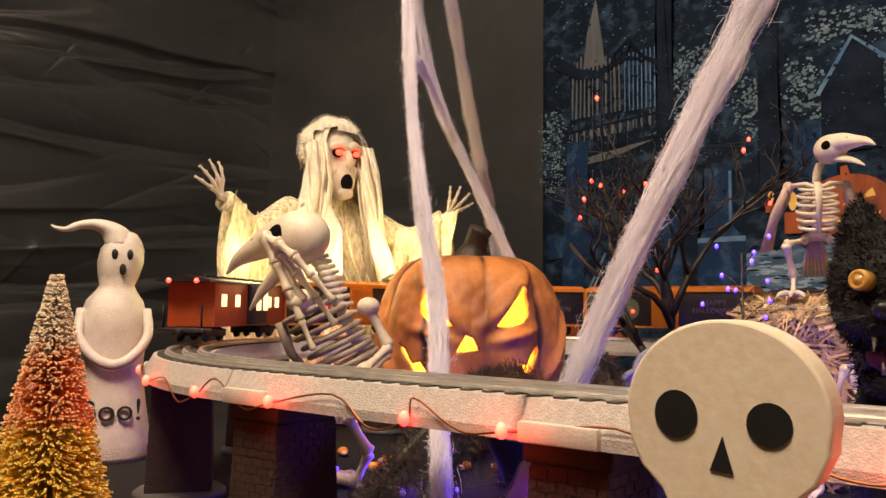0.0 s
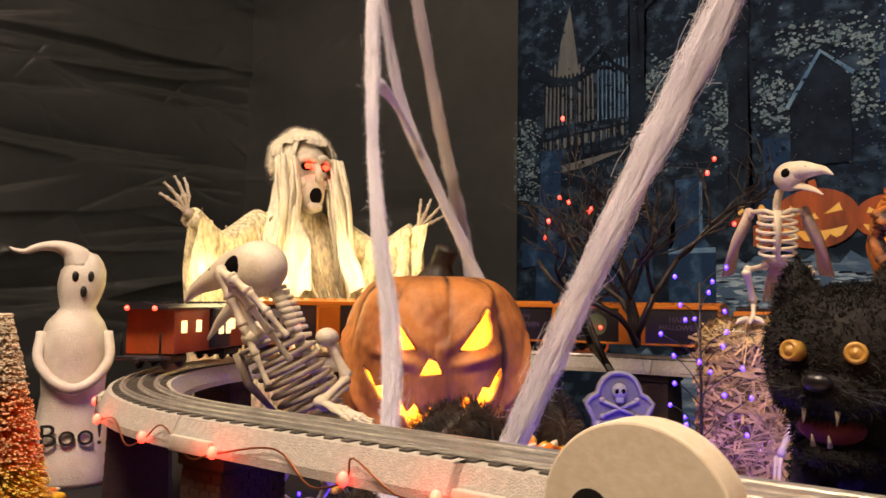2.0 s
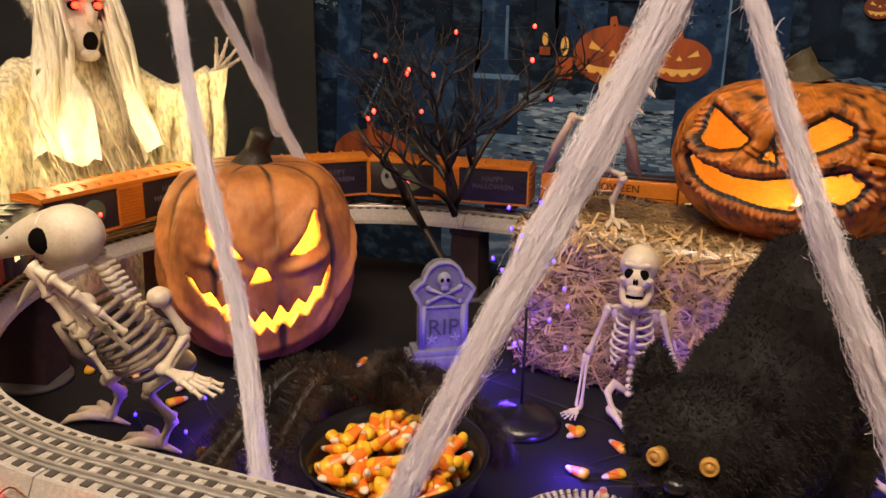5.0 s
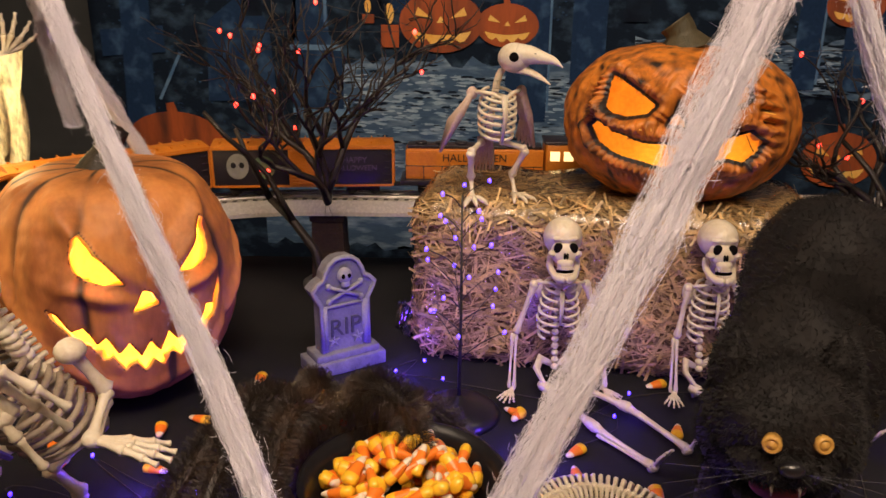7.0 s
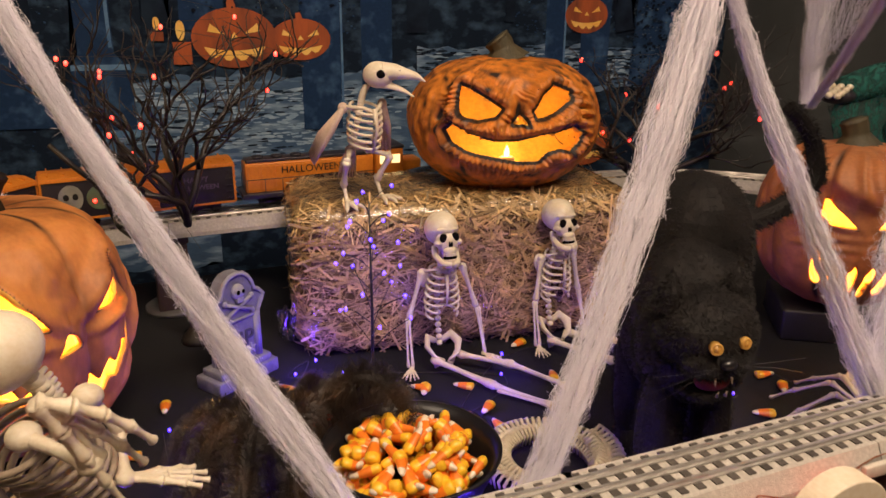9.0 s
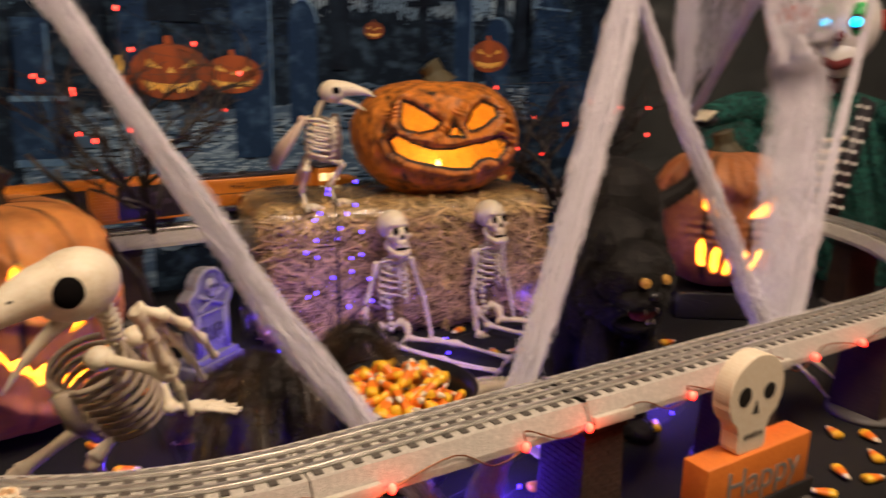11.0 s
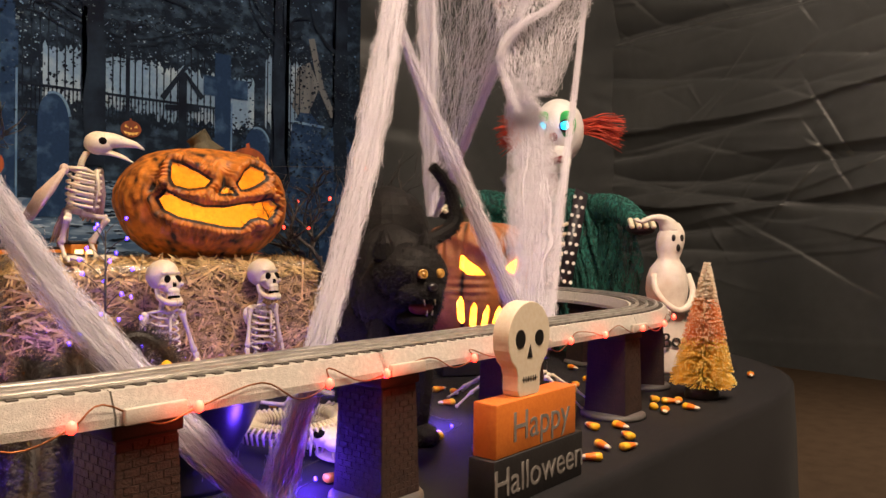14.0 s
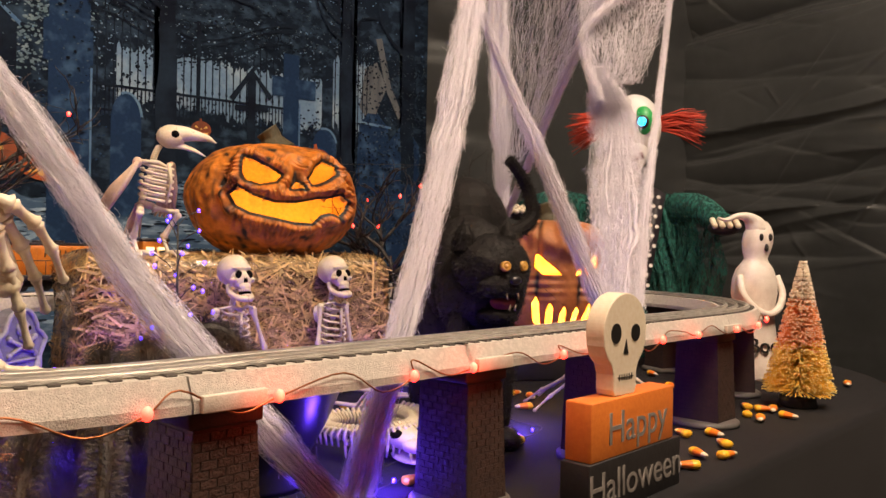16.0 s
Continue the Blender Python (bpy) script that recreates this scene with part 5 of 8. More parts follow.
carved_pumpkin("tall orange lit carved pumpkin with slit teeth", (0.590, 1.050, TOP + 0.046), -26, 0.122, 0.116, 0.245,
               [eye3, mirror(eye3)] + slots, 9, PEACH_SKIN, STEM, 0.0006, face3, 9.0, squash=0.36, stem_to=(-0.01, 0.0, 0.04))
lamp("pumpkin_bulb_light", "POINT", (0.585, 1.045, 0.885), 3.4, (1.0, 0.62, 0.18), 0.02)

bm = bmesh.new()
box(bm, (0, 0, 0.024), (0.150, 0.130, 0.048), bevel=0.004)
single("display_block", bm, WOOD_BLACK, "low black block under the tall pumpkin", "block", (0.592, 1.055, TOP), -26)

# ---- straw bale, gravestones ----
def rounded_block(bm, half, r, nu=40, mi=0, wob=0.0, seed=0.0):
    """A block with rounded edges, its skin uneven."""
    got = bmesh.ops.create_cube(bm, size=2.0)["verts"]
    bmesh.ops.subdivide_edges(bm, edges=list({e for v in got for e in v.link_edges}), cuts=nu, use_grid_fill=True)
    for v in bm.verts:
        p = Vector((v.co.x * half[0], v.co.y * half[1], v.co.z * half[2]))
        q = Vector([max(-h + r, min(h - r, c)) for c, h in zip(p, half)])
        d = p - q
        if d.length > 1e-9:
            p = q + d.normalized() * min(r, d.length if d.length < r else r)
        n = p.normalized()
        v.co = p + n * wob * noise.noise(p * 16 + Vector((seed, 0, 0)))
    for f in bm.faces:
        f.material_index = mi


bale = thing("straw_bale", "small golden straw bale in clear plastic wrap", "straw bale", (0.058, 1.222, TOP), -1.5)
HB = (0.236, 0.098, 0.1050)
rng = random.Random(21)
bm = bmesh.new()
rounded_block(bm, HB, 0.03, 26, 0, 0.006, 2.0)
bmesh.ops.translate(bm, vec=(0, 0, HB[2]), verts=bm.verts[:])
bm.normal_update()
roots = skin_roots(bm, 10500, rng, lambda f: f.calc_center_median().z > 0.01 and f.normal.y < 0.6)
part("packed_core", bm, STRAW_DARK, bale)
bm = bmesh.new()
for p, nrm in roots:
    a = nrm.orthogonal().normalized()
    b = nrm.cross(a)
    w = rng.gauss(0, 0.7) if rng.random() < 0.65 else rng.uniform(0, 6.28)
    h = Vector((1, 0, 0)) if abs(nrm.x) < 0.7 else Vector((0, 1, 0))
    h = (h - nrm * h.dot(nrm)).normalized()
    d = (h * math.cos(w) + nrm.cross(h) * math.sin(w)).normalized()
    ln = rng.uniform(0.012, 0.066) * (0.6 if rng.random() < 0.5 else 1)
    wd = rng.choice((0.0003, 0.0005, 0.0008, 0.0012, 0.0018))
    side = nrm.cross(d) * wd
    lift = nrm * rng.uniform(-0.0015, 0.0038)
    tilt = nrm * rng.uniform(-0.004, 0.004)
    q = [p + lift - d * ln / 2 - side - tilt, p + lift - d * ln / 2 + side - tilt, p + lift + nrm * 0.0012, p + lift + d * ln / 2 + side + tilt, p + lift + d * ln / 2 - side + tilt]
    v = [bm.verts.new(x) for x in (q[0], q[1], q[3], q[4])]
    m = [bm.verts.new((q[0] + q[4]) / 2 + nrm * wd * 0.5), bm.verts.new((q[1] + q[3]) / 2 + nrm * wd * 0.5)]
    bm.faces.new((v[0], v[1], m[1], m[0])), bm.faces.new((m[0], m[1], v[2], v[3]))
island = mat("straw_pieces", (0.60, 0.42, 0.19), 0.45, second=(0.40, 0.25, 0.10), scale=50, amount=0.8, bump=0.2)
nt = island.node_tree
geo = nt.nodes.new("ShaderNodeNewGeometry")
hsv = nt.nodes.new("ShaderNodeHueSaturation")
rg = nt.nodes.new("ShaderNodeMapRange")
rg.inputs["To Min"].default_value, rg.inputs["To Max"].default_value = 0.35, 1.5
nt.links.new(geo.outputs["Random Per Island"], rg.inputs["Value"])
nt.links.new(rg.outputs["Result"], hsv.inputs["Value"])
bs = nt.nodes["Principled BSDF"]
nt.links.new(bs.inputs["Base Color"].links[0].from_socket, hsv.inputs["Color"])
nt.links.new(hsv.outputs["Color"], bs.inputs["Base Color"])
tagged(part("straw", bm, island, bale), kind="stuff")
FILM = mat("clear_plastic_film", (0.9, 0.9, 0.92), 0.12, bump=1.0, bump_scale=70, spec=0.6)
nt = FILM.node_tree
clear, gloss, mixed, edge_gloss = nt.nodes.new("ShaderNodeBsdfTransparent"), nt.nodes.new("ShaderNodeBsdfGlossy"), nt.nodes.new("ShaderNodeMixShader"), nt.nodes.new("ShaderNodeFresnel")
gloss.inputs["Roughness"].default_value = 0.16
edge_gloss.inputs["IOR"].default_value = 1.5
bump_out = nt.nodes["Principled BSDF"].inputs["Normal"].links[0].from_socket
nt.links.new(bump_out, gloss.inputs["Normal"])
nt.links.new(bump_out, edge_gloss.inputs["Normal"])
nt.links.new(edge_gloss.outputs[0], mixed.inputs[0])
nt.links.new(clear.outputs[0], mixed.inputs[1])
nt.links.new(gloss.outputs[0], mixed.inputs[2])
nt.links.new(mixed.outputs[0], nt.nodes["Material Output"].inputs["Surface"])
bm = bmesh.new()
rounded_block(bm, (HB[0] + 0.006, HB[1] + 0.006, HB[2] + 0.004), 0.034, 40, 0, 0.007, 7.0)
bmesh.ops.translate(bm, vec=(0, 0, HB[2] + 0.005), verts=bm.verts[:])
wrap = part("plastic_wrap", bm, FILM, bale, "clear glossy plastic wrap")
wrap.visible_shadow = False
bm = bmesh.new()
sheet(bm, 10, 8, lambda s, t: Vector((-HB[0] - 0.002 - 0.028 * s, -HB[1] * 0.7 + 0.012 * math.sin(s * 9 + t * 7), 0.02 + 0.06 * t * (1 - 0.3 * s) + 0.006 * math.sin(s * 14))))
frill = part("wrap_end", bm, FILM, bale, "crumpled end of the clear wrap")
frill.visible_shadow = False


def gravestone(label, where, turn, k=1.0):
    """A stepped foam gravestone with raised columns, skull and crossed bones, its face along -y."""
    ob = thing("toy_gravestone", label, "gravestone", where, turn)
    bm = bmesh.new()
    box(bm, (0, 0, 0.009 * k), (0.098 * k, 0.046 * k, 0.018 * k), bevel=0.002)
    box(bm, (0, 0, 0.022 * k), (0.084 * k, 0.036 * k, 0.010 * k), bevel=0.002)
    part("base", bm, STONE, ob)
    bm = bmesh.new()
    half = [(0.033, 0.026), (0.033, 0.090), (0.041, 0.104), (0.044, 0.110), (0.036, 0.118), (0.028, 0.122), (0.026, 0.130), (0.020, 0.140), (0.011, 0.1465), (0.0, 0.148)]
    out = [(x * k, z * k) for x, z in half] + [(-x * k, z * k) for x, z in half[-2::-1]]
    slab(bm, out, 0.018 * k, Matrix())
    part("slab", bm, STONE, ob, smooth=False)
    bm = bmesh.new()
    rim = [(x * k * 0.93, z * k) for x, z in half] + [(-x * k * 0.93, z * k) for x, z in half[-2::-1]]
    tube(bm, [(x, -0.0095 * k, z - 0.001) for x, z in rim], 0.0032 * k, 6)
    for sx in (-1, 1):
        tube(bm, [(sx * 0.027 * k, -0.009 * k, 0.028 * k), (sx * 0.027 * k, -0.009 * k, 0.088 * k)], 0.004 * k, 8)
        for a in range(5):
            t = radians(72 * a + 20)
            tube(bm, [(sx * 0.016 * k, -0.0095 * k, 0.040 * k), (sx * 0.016 * k + 0.008 * k * math.cos(t), -0.010 * k, 0.040 * k + 0.008 * k * math.sin(t))], [0.0022 * k, 0.0010 * k], 5)
    tube(bm, [(-0.03 * k, -0.0095 * k, 0.086 * k), (0.03 * k, -0.0095 * k, 0.086 * k)], 0.0022 * k, 6)
    part("moulding", bm, mat("pale_stone_edge", (0.32, 0.32, 0.37), 0.7, scale=60, bump=0.4), ob)
    bm = bmesh.new()
    blob(bm, (0, -0.011 * k, 0.124 * k), (0.0095 * k, 0.007 * k, 0.0105 * k))
    box(bm, (0, -0.013 * k, 0.114 * k), (0.010 * k, 0.007 * k, 0.007 * k), bevel=0.001)
    for sx in (-1, 1):
        tube(bm, [(-sx * 0.020 * k, -0.011 * k, 0.094 * k), (sx * 0.020 * k, -0.011 * k, 0.112 * k)], 0.0026 * k, 6)
        blob(bm, (sx * 0.021 * k, -0.011 * k, 0.113 * k), (0.004 * k, 0.003 * k, 0.004 * k), 8, 6)
        blob(bm, (-sx * 0.021 * k, -0.011 * k, 0.093 * k), (0.004 * k, 0.003 * k, 0.004 * k), 8, 6)
        blob(bm, (sx * 0.0038 * k, -0.0172 * k, 0.125 * k), (0.0026 * k, 0.0016 * k, 0.003 * k), 8, 6, 1)
    part("skull_emblem", bm, [mat("pale_stone_relief", (0.36, 0.36, 0.40), 0.7, scale=60, bump=0.4), SOCKET], ob, "raised skull and crossed bones")
    part("inscription", text_mesh("RIP", 0.032 * k, 0.004 * k, (0, -0.0092 * k, 0.056 * k)), mat("dark_stone_letter", (0.07, 0.07, 0.09), 0.8, scale=60), ob, "dark letters RIP on the slab's face", smooth=False)
    return ob


def text_mesh(words, size, depth, where, spacing=1.0, turn=None):
    """Letters of the built-in font as a bmesh, facing -y, centred at where."""
    cu = bpy.data.curves.new("letters", "FONT")
    cu.body, cu.size, cu.extrude, cu.align_x, cu.align_y, cu.space_character = words, size, depth / 2, "CENTER", "CENTER", spacing
    tmp = new("letters_tmp", cu)
    me = bpy.data.meshes.new_from_object(tmp)
    bpy.data.objects.remove(tmp)
    bpy.data.curves.remove(cu)
    bm = bmesh.new()
    bm.from_mesh(me)
    bpy.data.meshes.remove(me)
    m = Matrix.Translation(where) @ (turn or Matrix()) @ pose(0, 0, 0, 90, 0, 0)
    bmesh.ops.transform(bm, matrix=m, verts=bm.verts[:])
    return bm


gravestone("grey foam toy gravestone with skull and crossed bones relief", (-0.266, 1.103, TOP), 40)
gravestone("small grey toy gravestone beside the straw bale", (0.366, 1.235, TOP), -25, 0.9)

# ---- candy corn ----
def candy_mesh():
    bm = bmesh.new()
    prof = [(0.0, 0.0), (0.0052, 0.0004), (0.0068, 0.0022), (0.0069, 0.0060), (0.0066, 0.0085), (0.0058, 0.0135), (0.0048, 0.0178), (0.0042, 0.0200), (0.0034, 0.0235), (0.0022, 0.0258), (0.0, 0.0268)]
    rings = lathe(bm, prof, 10)
    for f in bm.faces:
        z = f.calc_center_median().z
        f.material_index = 2 if z < 0.0082 else (1 if z < 0.0215 else 0)
    for v in bm.verts:
        v.co.y *= 0.72
    bmesh.ops.remove_doubles(bm, verts=bm.verts[:], dist=1e-5)
    return mesh_of("candy_corn", bm, [CANDY_W, CANDY_O, CANDY_Y])


CANDY = candy_mesh()
rng = random.Random(8)


def candy(x, y, z, turn, tilt=90.0, roll=0.0, label="orange and yellow candy corn lying on the black cloth", group="candy corn on the table"):
    ob = new("candy_corn", CANDY)
    m = pose(x, y, z, 0, 0, turn) @ pose(0, 0, 0, tilt, 0, 0) @ pose(0, 0, -0.012, 0, 0, roll)
    ob.matrix_basis = m
    return tagged(ob, label, "candy corn", group)


SPOTS = [(0.383, 0.562, 150), (0.317, 0.552, 340), (0.338, 0.530, 80), (0.265, 0.530, 230), (0.549, 0.610, 300), (0.615, 0.643, 40), (0.600, 0.598, 0), (0.624, 0.633, 300),
         (0.388, 0.621, 160), (0.419, 0.597, 350), (0.614, 0.669, 140), (0.566, 0.639, 120), (0.951, 0.675, 300), (0.753, 0.936, 340), (0.670, 0.836, 350), (0.606, 0.817, 300),
         (0.340, 0.851, 250), (0.401, 0.936, 90), (0.200, 0.717, 140), (0.000, 0.655, 90), (0.403, 0.900, 330), (-0.163, 0.974, 240), (-0.353, 1.040, 0), (-0.320, 0.978, 40),
         (-0.300, 0.960, 100), (-0.416, 0.916, 20), (0.022, 0.904, 190), (0.097, 0.885, 10), (0.130, 1.000, 170), (0.119, 1.102, 300), (0.010, 1.003, 240), (0.279, 0.851, 270),
         (0.164, 0.991, 250), (-0.323, 0.892, 280), (-0.387, 0.849, 80), (-0.651, 0.847, 230), (-0.586, 0.864, 60), (-0.510, 0.871, 20), (-0.367, 0.769, 80), (-0.203, 0.995, 310),
         (-0.160, 0.985, 130), (-0.485, 0.838, 160), (-0.682, 0.584, 270), (-0.710, 0.584, 190), (-0.013, 0.933, 260), (0.022, 0.945, 320), (-0.044, 1.012, 240), (-0.208, 1.050, 220),
         (-0.041, 1.007, 340), (-0.383, 0.943, 260)]
for x, y, a in SPOTS:
    candy(x, y, TOP + 0.0055, a, roll=rng.choice((0, 180)) + rng.uniform(-12, 12))

# the black bowl and its heap of candy
BOWL = Vector((-0.118, 0.745, TOP))
bowl = thing("candy_bowl", "tall round black plastic bowl heaped with candy corn", "bowl", BOWL)
bm = bmesh.new()
lathe(bm, [(0.0, 0.0), (0.050, 0.0), (0.052, 0.006), (0.044, 0.016), (0.050, 0.034), (0.064, 0.060), (0.075, 0.086), (0.080, 0.097), (0.0815, 0.100), (0.078, 0.1005), (0.072, 0.088), (0.060, 0.066), (0.040, 0.050), (0.0, 0.046)], 56)
part("shell", bm, GLOSS_BLACK, bowl)
k = 0
for layer, (rad, z, n) in enumerate([(0.046, 0.064, 24), (0.058, 0.076, 34), (0.064, 0.088, 40), (0.056, 0.098, 34), (0.040, 0.106, 20), (0.018, 0.112, 7)]):
    for i in range(n):
        a = 6.283 * i / n + rng.uniform(-0.2, 0.2)
        r = rad * math.sqrt(rng.uniform(0.30, 1.0))
        candy(BOWL.x + r * math.cos(a), BOWL.y + r * math.sin(a), TOP + z + rng.uniform(-0.004, 0.004), rng.uniform(0, 360), rng.uniform(50, 130), rng.uniform(0, 360),
              "orange and yellow candy corn in the black bowl", "candy corn in the bowl")

# ---- skeletons ----
def bone(bm, a, b, r, mi=0, knob=1.5):
    """A bone with thicker ends."""
    a, b = Vector(a), Vector(b)
    pts = [a + (b - a) * t for t in (0, 0.06, 0.18, 0.5, 0.82, 0.94, 1)]
    tube(bm, pts, [r * knob * 0.7, r * knob, r * 1.05, r * 0.85, r * 1.05, r * knob, r * knob * 0.7], 8, mi)


def hoop(bm, c, rx, ry, a0, a1, tilt, r, mi=0):
    """One rib: part of an ellipse about c, falling towards the front."""
    pts = []
    for k in range(13):
        a = radians(a0 + (a1 - a0) * k / 12)
        pts.append(Vector((rx * math.sin(a), -ry * math.cos(a), -tilt * math.cos(a))) + Vector(c))
    tube(bm, pts, r, 6, mi)


def human_skull(into, c, k, turn, open_jaw=0.25):
    """A toy skull looking along -y, about 60 mm high at k = 1."""
    bm = bmesh.new()
    blob(bm, (0, 0.006, 0.013), (0.0215, 0.0265, 0.0225), 26, 18)
    for v in bm.verts:  # flatter temples, a brow that overhangs the face
        if v.co.y < -0.004 and v.co.z < 0.008:
            v.co.y += 0.004
        v.co.x *= 1 - 0.10 * max(0, -v.co.y / 0.026)
    blob(bm, (0, -0.0105, -0.003), (0.0155, 0.0120, 0.0150), 20, 14)
    blob(bm, (0, -0.0150, 0.0125), (0.0150, 0.0055, 0.0045), 16, 10)
    blob(bm, (0, -0.0175, -0.0145), (0.0092, 0.0060, 0.0065), 14, 10)
    for s in (-1, 1):
        blob(bm, (s * 0.0138, -0.0125, -0.0045), (0.0050, 0.0080, 0.0040), 12, 8)
        blob(bm, (s * 0.0080, -0.0192, 0.0025), (0.0054, 0.0026, 0.0060), 16, 12, 1)
        tube(bm, smooth_line([(s * 0.0150, 0.000, -0.008), (s * 0.0145, -0.003, -0.020 - 0.003 * open_jaw), (s * 0.0095, -0.016, -0.029 - 0.006 * open_jaw), (0, -0.0215, -0.0305 - 0.007 * open_jaw)], 4),
             [0.0030, 0.0034, 0.0037, 0.0040, 0.0040, 0.0040, 0.0040, 0.0040, 0.0042, 0.0044, 0.0046, 0.0046, 0.0046], 8)
    for s in (-1, 1):
        blob(bm, (s * 0.0014, -0.0216, -0.0060), (0.0016, 0.0020, 0.0040), 10, 8, 1)
    blob(bm, (0, -0.0165, -0.0228 - 0.002 * open_jaw), (0.0098, 0.0050, 0.0030 + 0.003 * open_jaw), 12, 8, 1)
    for z in (-0.0198, -0.0258 - 0.006 * open_jaw):
        for t in range(-4, 5):
            box(bm, (t * 0.0020, -0.0228 + 0.00040 * t * t, z), (0.0017, 0.0026, 0.0038), bevel=0.0004)
    merge(into, bm, Matrix.Translation(c) @ turn @ Matrix.Scale(k, 4))


def claw_hand(bm, wrist, way, palm_up, k, spread=1.0, curl=0.3, n=4, mi=0):
    """Finger bones fanning from a wrist along way."""
    way, up = Vector(way).normalized(), Vector(palm_up).normalized()
    side = way.cross(up).normalized()
    blob(bm, wrist, (0.006 * k, 0.006 * k, 0.005 * k), 8, 6, mi)
    for i in range(n):
        f = (i - (n - 1) / 2) / max(1, n - 1) * 2
        d = (way + side * f * 0.45 * spread).normalized()
        p = Vector(wrist)
        for seg, ln in enumerate((0.024, 0.014, 0.010)):
            q = p + d * ln * k * (1 - 0.12 * abs(f))
            bone(bm, p, q, (0.0026 - 0.0005 * seg) * k, mi, 1.35)
            p = q
            d = (d - up * curl).normalized()


def sitting_skeleton(label, where, turn, arm_out, seed, head_turn, leg_turn):
    """A toy skeleton sitting with its legs straight out along -y, in one mesh."""
    rng = random.Random(seed)
    bm = bmesh.new()
    lean = Vector((0, 0.018, 0))
    hips = Vector((0, 0, 0.026))
    neck = Vector((0, 0.012, 0.160))
    spine = smooth_line([hips + Vector((0, 0.012, 0.005)), (0, 0.020, 0.075), (0, 0.022, 0.12), neck, (0, 0.008, 0.178)], 5)
    for p, q in zip(spine, spine[1:]):
        blob(bm, (p + q) / 2, (0.0048, 0.0048, 0.0042), 8, 6)
    human_skull(bm, Vector((0, 0.002, 0.196)), 1.04, pose(0, 0, 0, -13, 0, head_turn))
    for i in range(7):
        z = 0.148 - 0.0105 * i
        w = 0.019 + 0.0016 * min(i, 4) - (0.0012 * max(0, i - 4))
        hoop(bm, (0, 0.006, z), w, 0.0155, -168, -12 - 3 * max(0, i - 4) * 6, 0.005, 0.0019)
        hoop(bm, (0, 0.006, z), w, 0.0155, 168, 12 + 3 * max(0, i - 4) * 6, 0.005, 0.0019)
    tube(bm, [(0, -0.0105, 0.146), (0, -0.0115, 0.12), (0, -0.0105, 0.103)], [0.0045, 0.0035, 0.002], 8, flat=0.5)
    for s in (-1, 1):
        tube(bm, [(0, -0.009, 0.150), (s * 0.014, -0.006, 0.156), (s * 0.029, 0.004, 0.152)], 0.0022, 6)
        blob(bm, (s * 0.020, 0.022, 0.135), (0.009, 0.003, 0.015), 10, 8, turn=pose(0, 0, 0, 0, s * 15, 0))
        # hip bowl
        tube(bm, [(s * 0.004, 0.016, 0.038), (s * 0.018, 0.014, 0.046), (s * 0.024, 0.002, 0.038), (s * 0.017, -0.010, 0.026), (s * 0.004, -0.012, 0.020)], [0.004, 0.0065, 0.007, 0.005, 0.0035], 8, flat=0.55)
        tube(bm, [(s * 0.017, -0.004, 0.026), (s * 0.012, -0.002, 0.006), (s * 0.005, -0.010, 0.016)], 0.003, 6)
        # arm
        sh = Vector((s * 0.031, 0.006, 0.149))
        el = sh + Vector((s * (0.012 + arm_out), -0.004, -0.062))
        wr = el + Vector((s * 0.004, -0.016 - arm_out * 0.3, -0.066))
        wr.z = max(wr.z, 0.012)
        blob(bm, sh, (0.006, 0.006, 0.006), 8, 6)
        bone(bm, sh, el, 0.0034)
        bone(bm, el, wr + Vector((0.002, 0, 0)), 0.0019)
        bone(bm, el + Vector((s * 0.004, 0, 0)), wr + Vector((s * 0.004, 0.002, 0)), 0.0017)
        claw_hand(bm, wr, (s * 0.5, -1, -0.12), (0, 0, 1), 0.62, 1.0, 0.05, 5)
        # leg, swung round to the skeleton's left
        swing = pose(0, 0, 0, 0, 0, leg_turn)
        hp = Vector((s * 0.020, -0.006, 0.022))
        kn = swing @ Vector((s * 0.026, -0.092, 0.017 + 0.004 * s))
        an = swing @ Vector((s * 0.028, -0.178, 0.010))
        bone(bm, hp, kn, 0.0042, 0, 1.6)
        blob(bm, kn, (0.0070, 0.0070, 0.0066), 10, 8)
        bone(bm, kn, an, 0.0034, 0, 1.5)
        bone(bm, kn + swing @ Vector((s * 0.006, -0.01, -0.003)), an + Vector((s * 0.004, 0, 0)), 0.0018)
        claw_hand(bm, an + Vector((0, -0.003, 0.002)), swing @ Vector((s * 0.1, -0.55, 1)), swing @ Vector((0, 1, 0.4)), 0.80, 0.45, 0.08, 5)
        tube(bm, [an, an + swing @ Vector((0, 0.004, -0.006))], [0.006, 0.004], 8)
    bmesh.ops.scale(bm, vec=(0.95, 0.95, 0.935), verts=bm.verts[:])
    return single("skeleton_figure", bm, [BONE, SOCKET], label, "skeleton", where, turn, group="small skeletons by the bale")


sitting_skeleton("ivory plastic toy skeleton sitting against the straw bale", (-0.001, 1.066, TOP - 0.001), 10, 0.008, 1, -2, 34)
sitting_skeleton("ivory plastic toy skeleton sitting upright by the straw bale", (0.169, 1.088, TOP - 0.001), 20, -0.002, 2, -12, 28)


